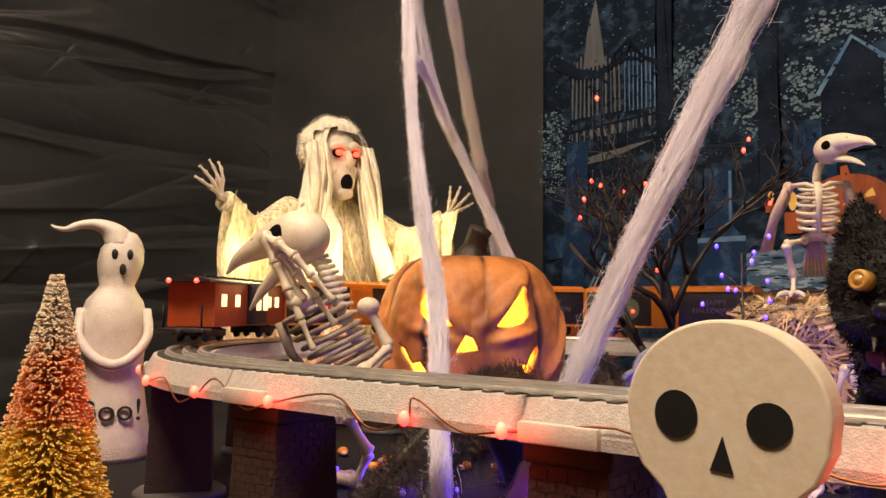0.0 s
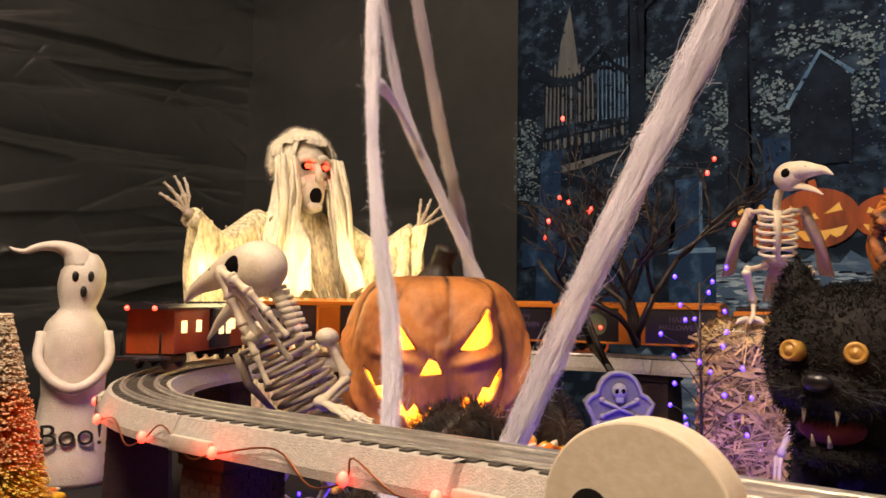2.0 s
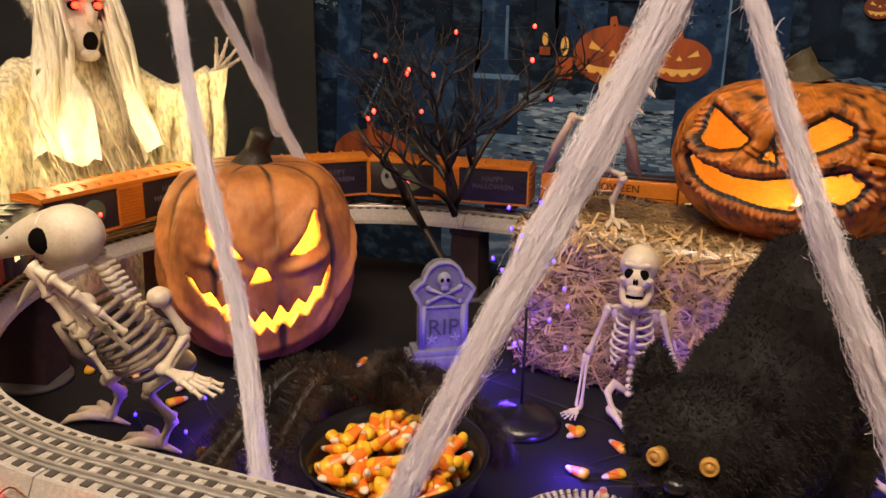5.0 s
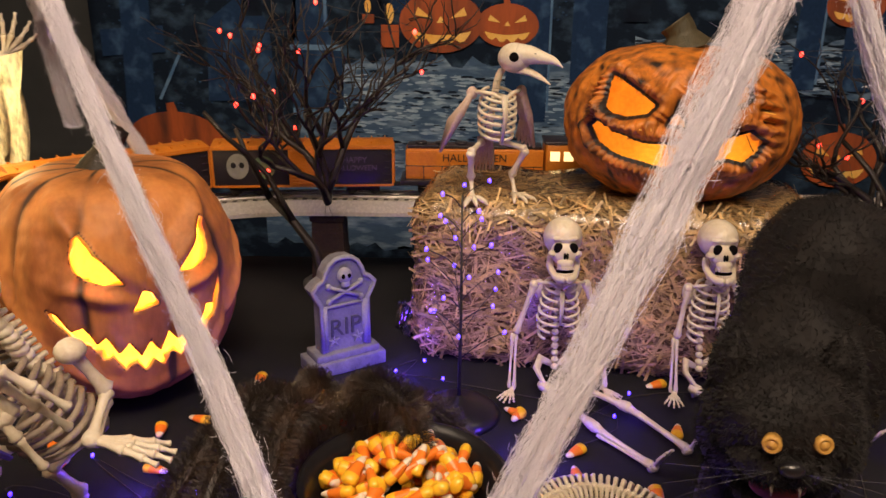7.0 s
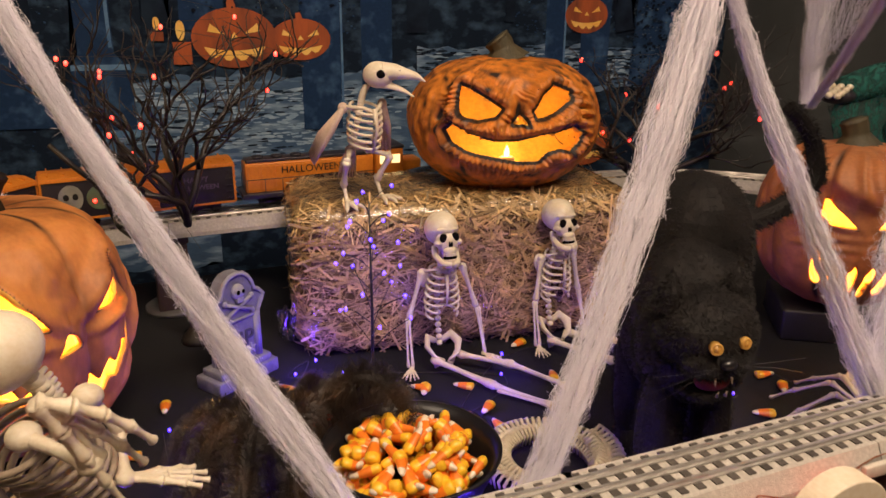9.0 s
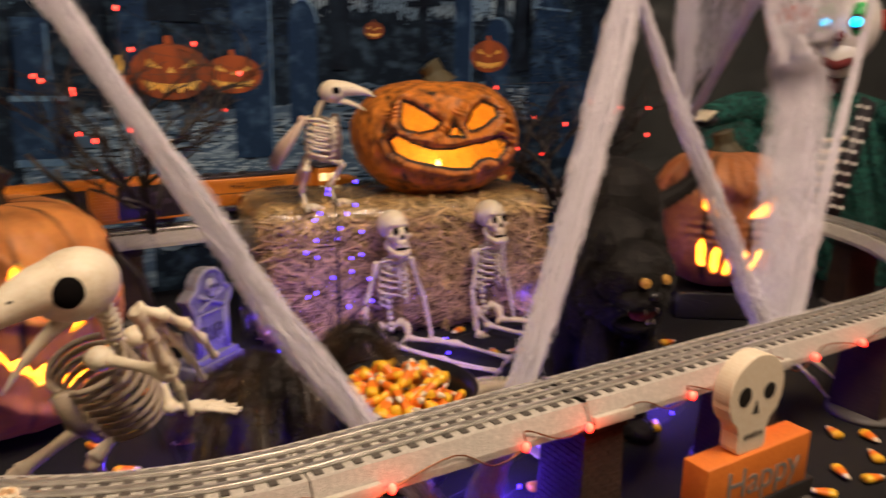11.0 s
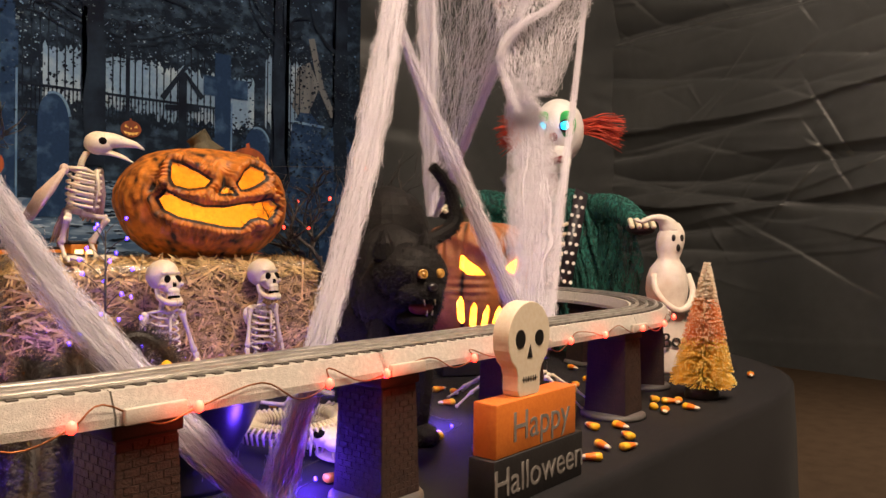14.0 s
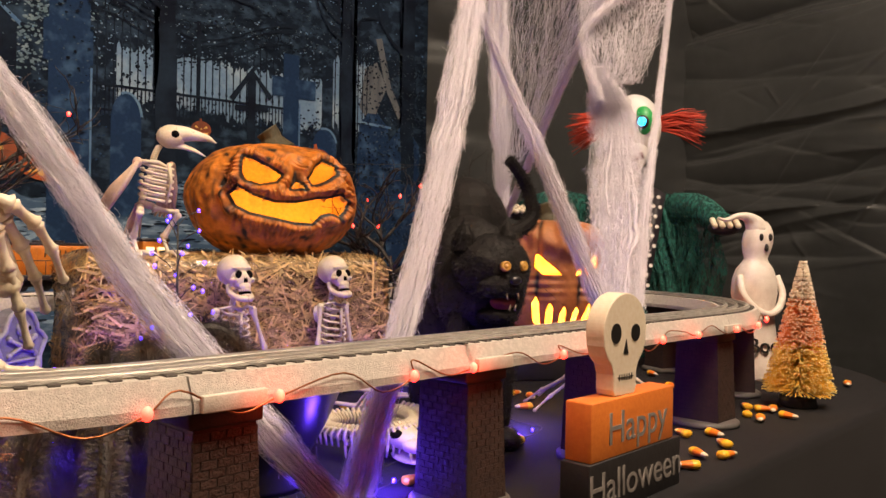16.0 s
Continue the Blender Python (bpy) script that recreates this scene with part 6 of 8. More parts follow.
def bird_skull(into, c, k, turn, gape=0.35, reach=1.0, eye=1.0):
    """A long-beaked skull looking along -y."""
    bm = bmesh.new()
    blob(bm, (0, 0, 0), (0.0160, 0.0210, 0.0175), 24, 16)
    top = [(0, -0.010, 0.003), (0, -0.024, 0.0035), (0, -0.042, 0.001), (0, -0.060, -0.0025), (0, -0.074, -0.0095)]
    low = [(0, -0.004, -0.011), (0, -0.022, -0.013 - 0.008 * gape), (0, -0.040, -0.016 - 0.018 * gape), (0, -0.056, -0.021 - 0.028 * gape)]
    long = Vector((1, reach, 1))
    tube(bm, [p * long for p in smooth_line(top, 5)], [r for r in np.interp(np.linspace(0, 4, 21), range(5), [0.0138, 0.0112, 0.0076, 0.0046, 0.0008])], 14)
    tube(bm, [p * long for p in smooth_line(low, 5)], [r for r in np.interp(np.linspace(0, 3, 16), range(4), [0.0080, 0.0050, 0.0034, 0.0008])], 10, flat=0.6)
    for s in (-1, 1):
        blob(bm, (s * 0.0112, -0.0060, 0.0015), (0.0056, 0.0072 * eye, 0.0066 * eye), 18, 12, 1)
        blob(bm, (s * 0.0064, -0.036 * reach, 0.0055), (0.0016, 0.0030, 0.0014), 8, 6, 1)
    merge(into, bm, Matrix.Translation(c) @ turn @ Matrix.Scale(k, 4))


def perched_bird():
    """The raven skeleton on the bale, facing -y."""
    ob = thing("bird_skeleton", "ivory plastic raven skeleton perched on the straw bale", "bird skeleton", (-0.085, 1.151, 0.961), 24)
    bm = bmesh.new()
    bird_skull(bm, Vector((0.014, -0.012, 0.168)), 0.95, pose(0, 0, 0, -2, 0, 40), 0.30, 0.86, 1.0)
    part("skull", bm, [BONE, SOCKET], ob)
    bm = bmesh.new()
    line = smooth_line([(0.004, 0.000, 0.154), (0.001, 0.004, 0.144), (0, 0.008, 0.132), (0, 0.014, 0.114), (0, 0.024, 0.092), (0, 0.030, 0.074)], 4)
    for p, q in zip(line, line[1:]):
        blob(bm, (p + q) / 2, (0.0048, 0.0048, 0.0032), 8, 6)
    part("spine", bm, BONE, ob)
    bm = bmesh.new()
    for i in range(6):
        for s in (-1, 1):
            hoop(bm, (0, -0.002 + 0.001 * i, 0.126 - 0.0088 * i), 0.0185 + 0.003 * math.sin(i * 0.6), 0.022, s * 165, s * 8, 0.006, 0.0021)
    tube(bm, [(0, -0.023, 0.128), (0, -0.028, 0.102), (0, -0.018, 0.072)], [0.006, 0.0045, 0.0025], 8, flat=0.5)
    tube(bm, [(-0.030, 0.004, 0.130), (-0.012, -0.016, 0.129), (0, -0.022, 0.122), (0.012, -0.016, 0.129), (0.030, 0.004, 0.130)], 0.0027, 6)
    part("ribcage", bm, BONE, ob)
    bm = bmesh.new()
    for k in range(7):
        f = (k - 3) / 3
        tube(bm, [(f * 0.004, 0.034, 0.072), (f * 0.010, 0.042, 0.050), (f * 0.014, 0.048, 0.026)], [0.004, 0.0042, 0.002], 6, flat=0.5)
    tube(bm, [(-0.014, 0.020, 0.070), (0, 0.026, 0.074), (0.014, 0.020, 0.070)], [0.005, 0.006, 0.005], 8)
    part("tail", bm, mat("pinkish_bone", (0.60, 0.46, 0.36), 0.5, second=(0.42, 0.30, 0.22), scale=40), ob)
    for s in (-1, 1):
        bm = bmesh.new()
        blob(bm, (s * 0.030, 0.004, 0.128), (0.0065, 0.0065, 0.0075), 10, 8)
        for k in range(10):
            f = k / 9
            tube(bm, [(s * 0.031, 0.002 + 0.014 * f, 0.128 - 0.010 * f), (s * (0.044 + 0.002 * f), 0.012 + 0.022 * f, 0.098 - 0.006 * f), (s * (0.060 - 0.012 * f), 0.030 + 0.030 * f, 0.056 + 0.004 * f + 0.004 * (k % 2))],
                 [0.0050, 0.0062, 0.0022], 8, flat=0.75)
        part("wing", bm, mat("pinkish_bone", (0.6, 0.46, 0.36)), ob, "pinkish folded wing bones")
        bm = bmesh.new()
        hp, kn, an = Vector((s * 0.012, 0.018, 0.068)), Vector((s * 0.034, -0.008, 0.062)), Vector((s * 0.026, 0.014, 0.026))
        bone(bm, hp, kn, 0.0036), bone(bm, kn, an, 0.0040)
        bone(bm, an, (s * 0.027, 0.004, 0.005), 0.0028)
        for a in (-28, 0, 28):
            d = Vector((math.sin(radians(a + s * 8)), -math.cos(radians(a)), 0))
            base = Vector((s * 0.027, 0.004, 0.004))
            tube(bm, [base, base + d * 0.014 + Vector((0, 0, 0.002)), base + d * 0.026, base + d * 0.031 + Vector((0, 0, -0.003))], [0.0032, 0.0036, 0.0028, 0.0008], 6)
        tube(bm, [(s * 0.027, 0.004, 0.004), (s * 0.027, 0.018, 0.001)], [0.003, 0.001], 6)
        part("leg", bm, BONE, ob)
    return ob


perched_bird()


def standing_bird():
    """The larger bird skeleton beside the big pumpkin; its beak points along the table, one claw hand is raised."""
    at = Vector((-0.452, 0.742, TOP))
    ob = thing("bird_skeleton", "large ivory vulture skeleton standing with claw hands raised", "bird skeleton", at + Vector((0.018, -0.010, 0.0)))

    def loc(x, y, z):
        return Vector((x, y, z)) - at

    bm = bmesh.new()
    bird_skull(bm, loc(-0.430, 0.680, 1.013), 1.62, pose(0, 0, 0, 12, 0, -69), 0.55, 0.80, 1.22)
    part("skull", bm, [BONE, SOCKET], ob)
    bm = bmesh.new()
    line = smooth_line([loc(-0.418, 0.690, 0.996), loc(-0.408, 0.700, 0.975), loc(-0.405, 0.712, 0.950), loc(-0.400, 0.732, 0.915), loc(-0.405, 0.752, 0.885), loc(-0.415, 0.768, 0.862)], 4)
    for p, q in zip(line, line[1:]):
        blob(bm, (p + q) / 2, (0.0080, 0.0080, 0.0055), 10, 8)
        tube(bm, [(p + q) / 2, (p + q) / 2 + Vector((0.006, 0.012, 0.003))], [0.004, 0.002], 6)
    part("spine", bm, BONE, ob)
    bm = bmesh.new()
    for i in range(8):
        for s in (-1, 1):
            hoop(bm, (0, -0.020 + 0.005 * i, 0.050 - 0.0120 * i), 0.036 + 0.006 * math.sin(0.4 * i), 0.036, s * 168, s * 10, 0.008, 0.0034)
    tube(bm, [(0, -0.060, 0.044), (0, -0.056, 0.005), (0, -0.034, -0.034)], [0.010, 0.008, 0.004], 8, flat=0.5)
    bmesh.ops.transform(bm, matrix=Matrix.Translation(loc(-0.412, 0.718, 0.905)) @ pose(0, 0, 0, 14, 0, -38) @ Matrix.Scale(0.84, 4), verts=bm.verts[:])
    # ribcage and hips take the darkened bone, their shade painted in
    part("ribcage", bm, BONE_SHADED, ob, "greyish brown ribcage")
    bm = bmesh.new()
    blob(bm, loc(-0.418, 0.772, 0.858), (0.028, 0.022, 0.014), 14, 10)
    part("hips", bm, BONE_SHADED, ob)
    # the raised arm: up to a high wrist, three long fingers hanging from it
    bm = bmesh.new()
    sh, el, top = loc(-0.418, 0.678, 0.952), loc(-0.372, 0.640, 0.948), loc(-0.391, 0.617, 1.008)
    blob(bm, sh, (0.012, 0.012, 0.010), 12, 8)
    blob(bm, el, (0.009, 0.009, 0.008), 12, 8)
    bone(bm, sh, el, 0.0052), bone(bm, el, top, 0.0046, 0, 1.6), bone(bm, el + Vector((0.007, 0.004, 0)), top + Vector((0.007, 0.004, -0.004)), 0.0034)
    for tip, bend in ((loc(-0.334, 0.654, 0.950), 0.020), (loc(-0.343, 0.664, 0.928), 0.012), (loc(-0.356, 0.650, 0.905), 0.004)):
        a = top
        for k in range(1, 5):
            b = top + (tip - top) * k / 4 + Vector((0.25, -0.4, 0.5)) * bend * math.sin(math.pi * k / 4)
            bone(bm, a, b, 0.0054 - 0.0007 * k, 0, 1.5)
            a = b
    part("claw_arm", bm, BONE, ob)
    bm = bmesh.new()
    sh, el, wr = loc(-0.388, 0.738, 0.945), loc(-0.372, 0.752, 0.905), loc(-0.366, 0.716, 0.884)
    blob(bm, sh, (0.012, 0.012, 0.010), 12, 8)
    bone(bm, sh, el, 0.0052), bone(bm, el, wr, 0.0044, 0, 1.6), bone(bm, el + Vector((0, 0, -0.008)), wr + Vector((0.002, 0, -0.006)), 0.0032)
    claw_hand(bm, wr, (1.0, 0.18, -0.22), (0, 0.1, 1), 1.35, 0.7, 0.06, 4)
    part("claw_arm", bm, BONE, ob)
    for foot, side in ((loc(-0.535, 0.780, 0.757), -1), (loc(-0.440, 0.766, 0.757), 1)):
        bm = bmesh.new()
        hp = loc(-0.418 + side * 0.018, 0.772, 0.855)
        kn = loc(-0.462 + side * 0.030, 0.748, 0.830)
        an = foot + Vector((0.018, 0.004, 0.034))
        bone(bm, hp, kn, 0.0062), bone(bm, kn, an, 0.0055), bone(bm, an, foot, 0.0050)
        for a in (-30, 0, 30):
            d = Vector((-math.cos(radians(a)), -math.sin(radians(a)) - 0.15, 0))
            tube(bm, [foot, foot + d * 0.020 + Vector((0, 0, 0.005)), foot + d * 0.040 + Vector((0, 0, 0.002)), foot + d * 0.052 + Vector((0, 0, -0.006))], [0.0056, 0.0062, 0.0046, 0.001], 8)
        tube(bm, [foot, foot + Vector((0.026, 0.004, -0.004))], [0.005, 0.0015], 8)
        part("leg", bm, BONE, ob)
    return ob


standing_bird()


def snake_skeleton():
    """A coiled snake skeleton: a ring of ribbed vertebrae and a flat skull."""
    ob = thing("snake_skeleton", "coiled ivory snake skeleton lying on the cloth", "snake skeleton", (0.042, 0.800, TOP))
    bm = bmesh.new()
    pts = []
    for k in range(90):
        a = radians(-150 + k * 6.0)
        r = 0.055 + 0.00005 * k
        pts.append(Vector((r * math.cos(a), r * 1.05 * math.sin(a), 0.018 + 0.0002 * k)))
    for i in range(1, 89):
        d = (pts[i + 1] if i < 89 else pts[i]) - pts[i - 1]
        d.normalize()
        out = Vector((pts[i].x, pts[i].y, 0)).normalized()
        blob(bm, pts[i], (0.0042, 0.0042, 0.0042), 8, 6)
        for s in (-1, 1):
            q = pts[i] + out * s * 0.016
            tube(bm, [pts[i], pts[i] + out * s * 0.010 + Vector((0, 0, 0.005)), q + Vector((0, 0, 0.0)), q + Vector((0, 0, -0.013)) - out * s * 0.003], [0.0022, 0.0022, 0.0019, 0.001], 5)
    part("spine_and_ribs", bm, BONE, ob)
    bm = bmesh.new()
    m = pose(0.004, -0.066, 0.020, 0, 0, -14)
    blob(bm, (0, 0, 0.004), (0.021, 0.030, 0.012), 18, 12)
    blob(bm, (0, -0.026, 0.001), (0.014, 0.018, 0.008), 14, 10)
    blob(bm, (0, -0.012, -0.014), (0.017, 0.032, 0.004), 14, 8)
    for s in (-1, 1):
        blob(bm, (s * 0.0135, -0.010, 0.010), (0.0075, 0.0085, 0.005), 12, 8, 1)
        tube(bm, [(s * 0.008, -0.036, -0.004), (s * 0.008, -0.039, -0.013)], [0.002, 0.0004], 6)
    bmesh.ops.transform(bm, matrix=m, verts=bm.verts[:])
    part("skull", bm, [BONE, SOCKET], ob)
    return ob


snake_skeleton()


def spider_skeleton():
    ob = thing("spider_skeleton", "ivory plastic spider skeleton with long bony legs", "spider skeleton", (0.445, 0.800, TOP), -30)
    bm = bmesh.new()
    blob(bm, (0, 0, 0.026), (0.020, 0.024, 0.014), 16, 10)
    for i in range(5):
        for s in (-1, 1):
            hoop(bm, (0, 0.034 + 0.008 * i, 0.030), 0.018 - 0.0015 * abs(i - 2), 0.016, s * 170, s * 15, 0.0, 0.002)
    blob(bm, (0, -0.024, 0.028), (0.013, 0.014, 0.012), 14, 10)
    for s in (-1, 1):
        blob(bm, (s * 0.006, -0.036, 0.031), (0.004, 0.003, 0.004), 8, 6, 1)
    part("body", bm, [BONE, SOCKET], ob)
    for s in (-1, 1):
        for k, a in enumerate((-50, -15, 20, 52)):
            bm = bmesh.new()
            d = Vector((s * math.cos(radians(a)), math.sin(radians(a)), 0))
            p0, p1, p2, p3 = d * 0.016 + Vector((0, 0, 0.026)), d * 0.048 + Vector((0, 0, 0.044)), d * 0.088 + Vector((0, 0, 0.020)), d * 0.112 + Vector((0, 0, 0.002))
            bone(bm, p0, p1, 0.0030), bone(bm, p1, p2, 0.0025), bone(bm, p2, p3, 0.0018)
            part("leg", bm, BONE, ob)
    return ob


spider_skeleton()

# ---- standing figures, cat, hairy spider ----
def draped(bm, rings, seg=48, mi=0, folds=9, depth=0.05, seed=0.0):
    """A hanging cloth body: rings of (centre, half width x, half width y), with folds growing downward."""
    loops = []
    n = len(rings)
    for j, (c, ax, ay) in enumerate(rings):
        t = j / (n - 1)
        loop = []
        for k in range(seg):
            a = 2 * math.pi * k / seg
            f = 1 + depth * t * math.sin(a * folds + seed + 2.5 * noise.noise(Vector((math.cos(a), math.sin(a), t * 2 + seed)))) + 0.05 * noise.noise(Vector((math.cos(a) * 2, math.sin(a) * 2, t * 5 + seed)))
            loop.append(bm.verts.new((c[0] + ax * math.cos(a) * f, c[1] + ay * math.sin(a) * f, c[2])))
        loops.append(loop)
    for a, b in zip(loops, loops[1:]):
        for k in range(seg):
            bm.faces.new((a[k], b[k], b[(k + 1) % seg], a[(k + 1) % seg])).material_index = mi
    bm.faces.new(loops[0]).material_index = mi


def spectre():
    """A wailing draped figure with red eyes, facing -y, arms spread; one mesh."""
    bm = bmesh.new()
    rng = random.Random(3)
    draped(bm, [((0, 0.00, 0.400), 0.030, 0.03), ((0, 0.008, 0.378), 0.070, 0.046), ((0, 0.012, 0.33), 0.112, 0.060), ((0, 0.01, 0.25), 0.125, 0.072), ((0, 0.0, 0.15), 0.135, 0.082), ((0, 0.0, 0.06), 0.145, 0.090), ((0, 0.0, 0.004), 0.15, 0.095)], 110, 0, 19, 0.10, 1.0)
    # the face: long skull, heavy brows, hollow cheeks, open mouth
    blob(bm, (0, -0.028, 0.462), (0.036, 0.044, 0.048), 24, 18, 2, wobble=0.06)
    blob(bm, (0, -0.048, 0.425), (0.026, 0.026, 0.044), 18, 14, 2)
    blob(bm, (0, -0.066, 0.392), (0.014, 0.012, 0.010), 14, 10, 2)
    tube(bm, smooth_line([(-0.028, -0.062, 0.470), (-0.012, -0.073, 0.476), (0, -0.072, 0.470), (0.012, -0.073, 0.476), (0.028, -0.062, 0.470)], 4), 0.0065, 8, 2)
    tube(bm, [(0, -0.070, 0.470), (0, -0.080, 0.450), (0, -0.080, 0.440), (0, -0.070, 0.436)], [0.005, 0.0062, 0.0066, 0.003], 10, 2)
    blob(bm, (0, -0.0705, 0.411), (0.0115, 0.008, 0.0150), 14, 10, 3)
    for s in (-1, 1):
        blob(bm, (s * 0.0195, -0.052, 0.432), (0.009, 0.016, 0.012), 12, 8, 2)
        blob(bm, (s * 0.0160, -0.0660, 0.461), (0.0110, 0.007, 0.0075), 14, 10, 3)
        blob(bm, (s * 0.0165, -0.0722, 0.461), (0.0066, 0.0042, 0.0050), 12, 8, 4)
    # the hood: a cap over the crown, then cloth falling at both sides of the face
    rows = []
    for j in range(30):
        t = j / 29
        row = []
        for k in range(61):
            u = k / 60
            gap = 46 if t < 0.46 else max(20, 46 - 30 * (t - 0.46) / 0.30)
            a = radians(-90 + gap + (360 - 2 * gap) * u)
            if t < 0.25:
                b = t / 0.25 * math.pi / 2
                r, z = 0.049 * math.sin(b) + 0.001, 0.462 + 0.060 * math.cos(b)
                lap = -0.024 - 0.006 * math.cos(b)
            else:
                w = (t - 0.25) / 0.75
                r = 0.049 + 0.050 * w ** 1.3
                z = 0.462 - (0.215 + 0.030 * noise.noise(Vector((a * 4, 1, 2)))) * w
                lap = -0.024 - 0.014 * math.sin(w * 2.2)
            f = 1 + (0.035 + 0.10 * t) * math.sin(a * 13 + 3 * noise.noise(Vector((a * 2, t * 4, 5)))) * min(1, t * 3)
            row.append(bm.verts.new((r * math.cos(a) * f, lap + r * 0.98 * math.sin(a) * f, z + 0.004 * noise.noise(Vector((a * 5, t * 9, 0))))))
        rows.append(row)
    for a, b in zip(rows, rows[1:]):
        for k in range(60):
            if rng.random() < 0.985 or a is rows[0]:
                bm.faces.new((a[k], a[k + 1], b[k + 1], b[k])).material_index = 1
    cap = bmesh.new()  # a matted cotton wig over the crown
    blob(cap, (0, -0.012, 0.482), (0.056, 0.058, 0.052), 40, 26, 1, wobble=0.16, seed=4)
    bmesh.ops.delete(cap, geom=[v for v in cap.verts if v.co.y < -0.044 and v.co.z < 0.500], context="VERTS")
    cap.normal_update()
    hairs(cap, skin_roots(cap, 2600, rng), 0.012, 0.0004, rng, 0.5, 1, 1.2)
    merge(bm, cap, Matrix())
    for side in (-1, 1):  # long locks down to the chest
        for n in range(26):
            x0, y0 = side * rng.uniform(0.030, 0.056), rng.uniform(-0.060, -0.020)
            ln, w = rng.uniform(0.17, 0.27), rng.uniform(0.007, 0.014)
            lock = [Vector((x0 + side * 0.020 * (k / 6) ** 1.2 + 0.003 * math.sin(k * 1.7 + n), y0 - 0.030 * math.sin(k / 6 * 2.4), 0.478 - ln * k / 6)) for k in range(7)]
            tube(bm, lock, [w * f for f in (0.6, 0.9, 1, 1, 0.9, 0.7, 0.15)], 8, 1, flat=0.22)
    # arms in wide gauze sleeves
    for s, hand in ((-1, Vector((-0.228, -0.100, 0.362))), (1, Vector((0.175, -0.125, 0.362)))):
        sh = Vector((s * 0.070, 0.004, 0.362))
        mid = sh * 0.45 + hand * 0.55 + Vector((0, 0, -0.042))
        line = smooth_line([sh, mid, hand - (hand - mid) * 0.10], 8)
        tube(bm, line, [0.028 - 0.012 * k / len(line) for k in range(len(line))], 16, 0)
        for layer in range(2):
            g = []
            for i, p in enumerate(line):
                row = []
                for k in range(14):
                    t = k / 13
                    drop = (0.24 + 0.06 * noise.noise(Vector((i * 0.9, s, layer))) + 0.05 * i / len(line)) * t
                    row.append(bm.verts.new(p + Vector((0.008 * math.sin(i * 2.1 + t * 6 + layer), -0.024 + 0.026 * layer + 0.014 * math.sin(i * 1.9 + t * 4), 0.012 - drop))))
                g.append(row)
            for a, b in zip(g, g[1:]):
                for k in range(13):
                    if k < 9 or rng.random() < 0.88:
                        bm.faces.new((a[k], a[k + 1], b[k + 1], b[k])).material_index = 0
        claw_hand(bm, hand, (s * 0.45, -0.35, 0.8), (-s * 0.5, -0.8, -0.3), 1.3, 1.3, 0.36, 4, 2)
        bone(bm, hand - (hand - mid) * 0.3, hand, 0.006, 2)
    # ragged strips and threads of the gauze
    for n in range(110):
        a = rng.uniform(0, 6.28)
        top = rng.uniform(0.16, 0.36)
        w = rng.uniform(0.003, 0.009)
        k = (0.118 + 0.03 * (0.36 - top) / 0.3) * 1.06
        pts = [Vector((k * math.cos(a + 0.05 * i) + 0.003 * math.sin(i * 2 + n), (0.072 + 0.006 * i) * math.sin(a + 0.05 * i) * 1.10, top - 0.028 * i)) for i in range(6)]
        tube(bm, pts, [w * f for f in (0.5, 1, 0.9, 0.8, 0.6, 0.1)], 5, rng.choice((0, 0, 1)), flat=0.25)
    for _ in range(420):
        a = rng.uniform(0, 6.28)
        p = Vector((0.140 * math.cos(a), 0.088 * math.sin(a), rng.uniform(0.06, 0.36)))
        tube(bm, [p, p + Vector((rng.uniform(-0.006, 0.006), -0.002, -0.012)), p + Vector((rng.uniform(-0.014, 0.014), -0.004, -rng.uniform(0.02, 0.05)))], 0.0005, 3, 0)
    return single("spectre_figure", bm, [GAUZE, GAUZE_WHITE, mat("pale_mask_plaster", (0.70, 0.62, 0.50), 0.6, second=(0.48, 0.41, 0.32), scale=45, bump=0.6), SOCKET, LED_RED],
                  "draped cream gauze spectre figure with glowing red eyes", "halloween figure", (-0.892, 1.050, TOP), 80)


spectre()
for x, y, z, w in ((-0.765, 0.93, 1.03, 0.32), (-0.705, 1.095, 1.05, 0.55), (-0.79, 0.83, 1.02, 0.32)):
    lamp("spectre_bulb_light", "POINT", (x, y, z), w, (1.0, 0.80, 0.38), 0.03)


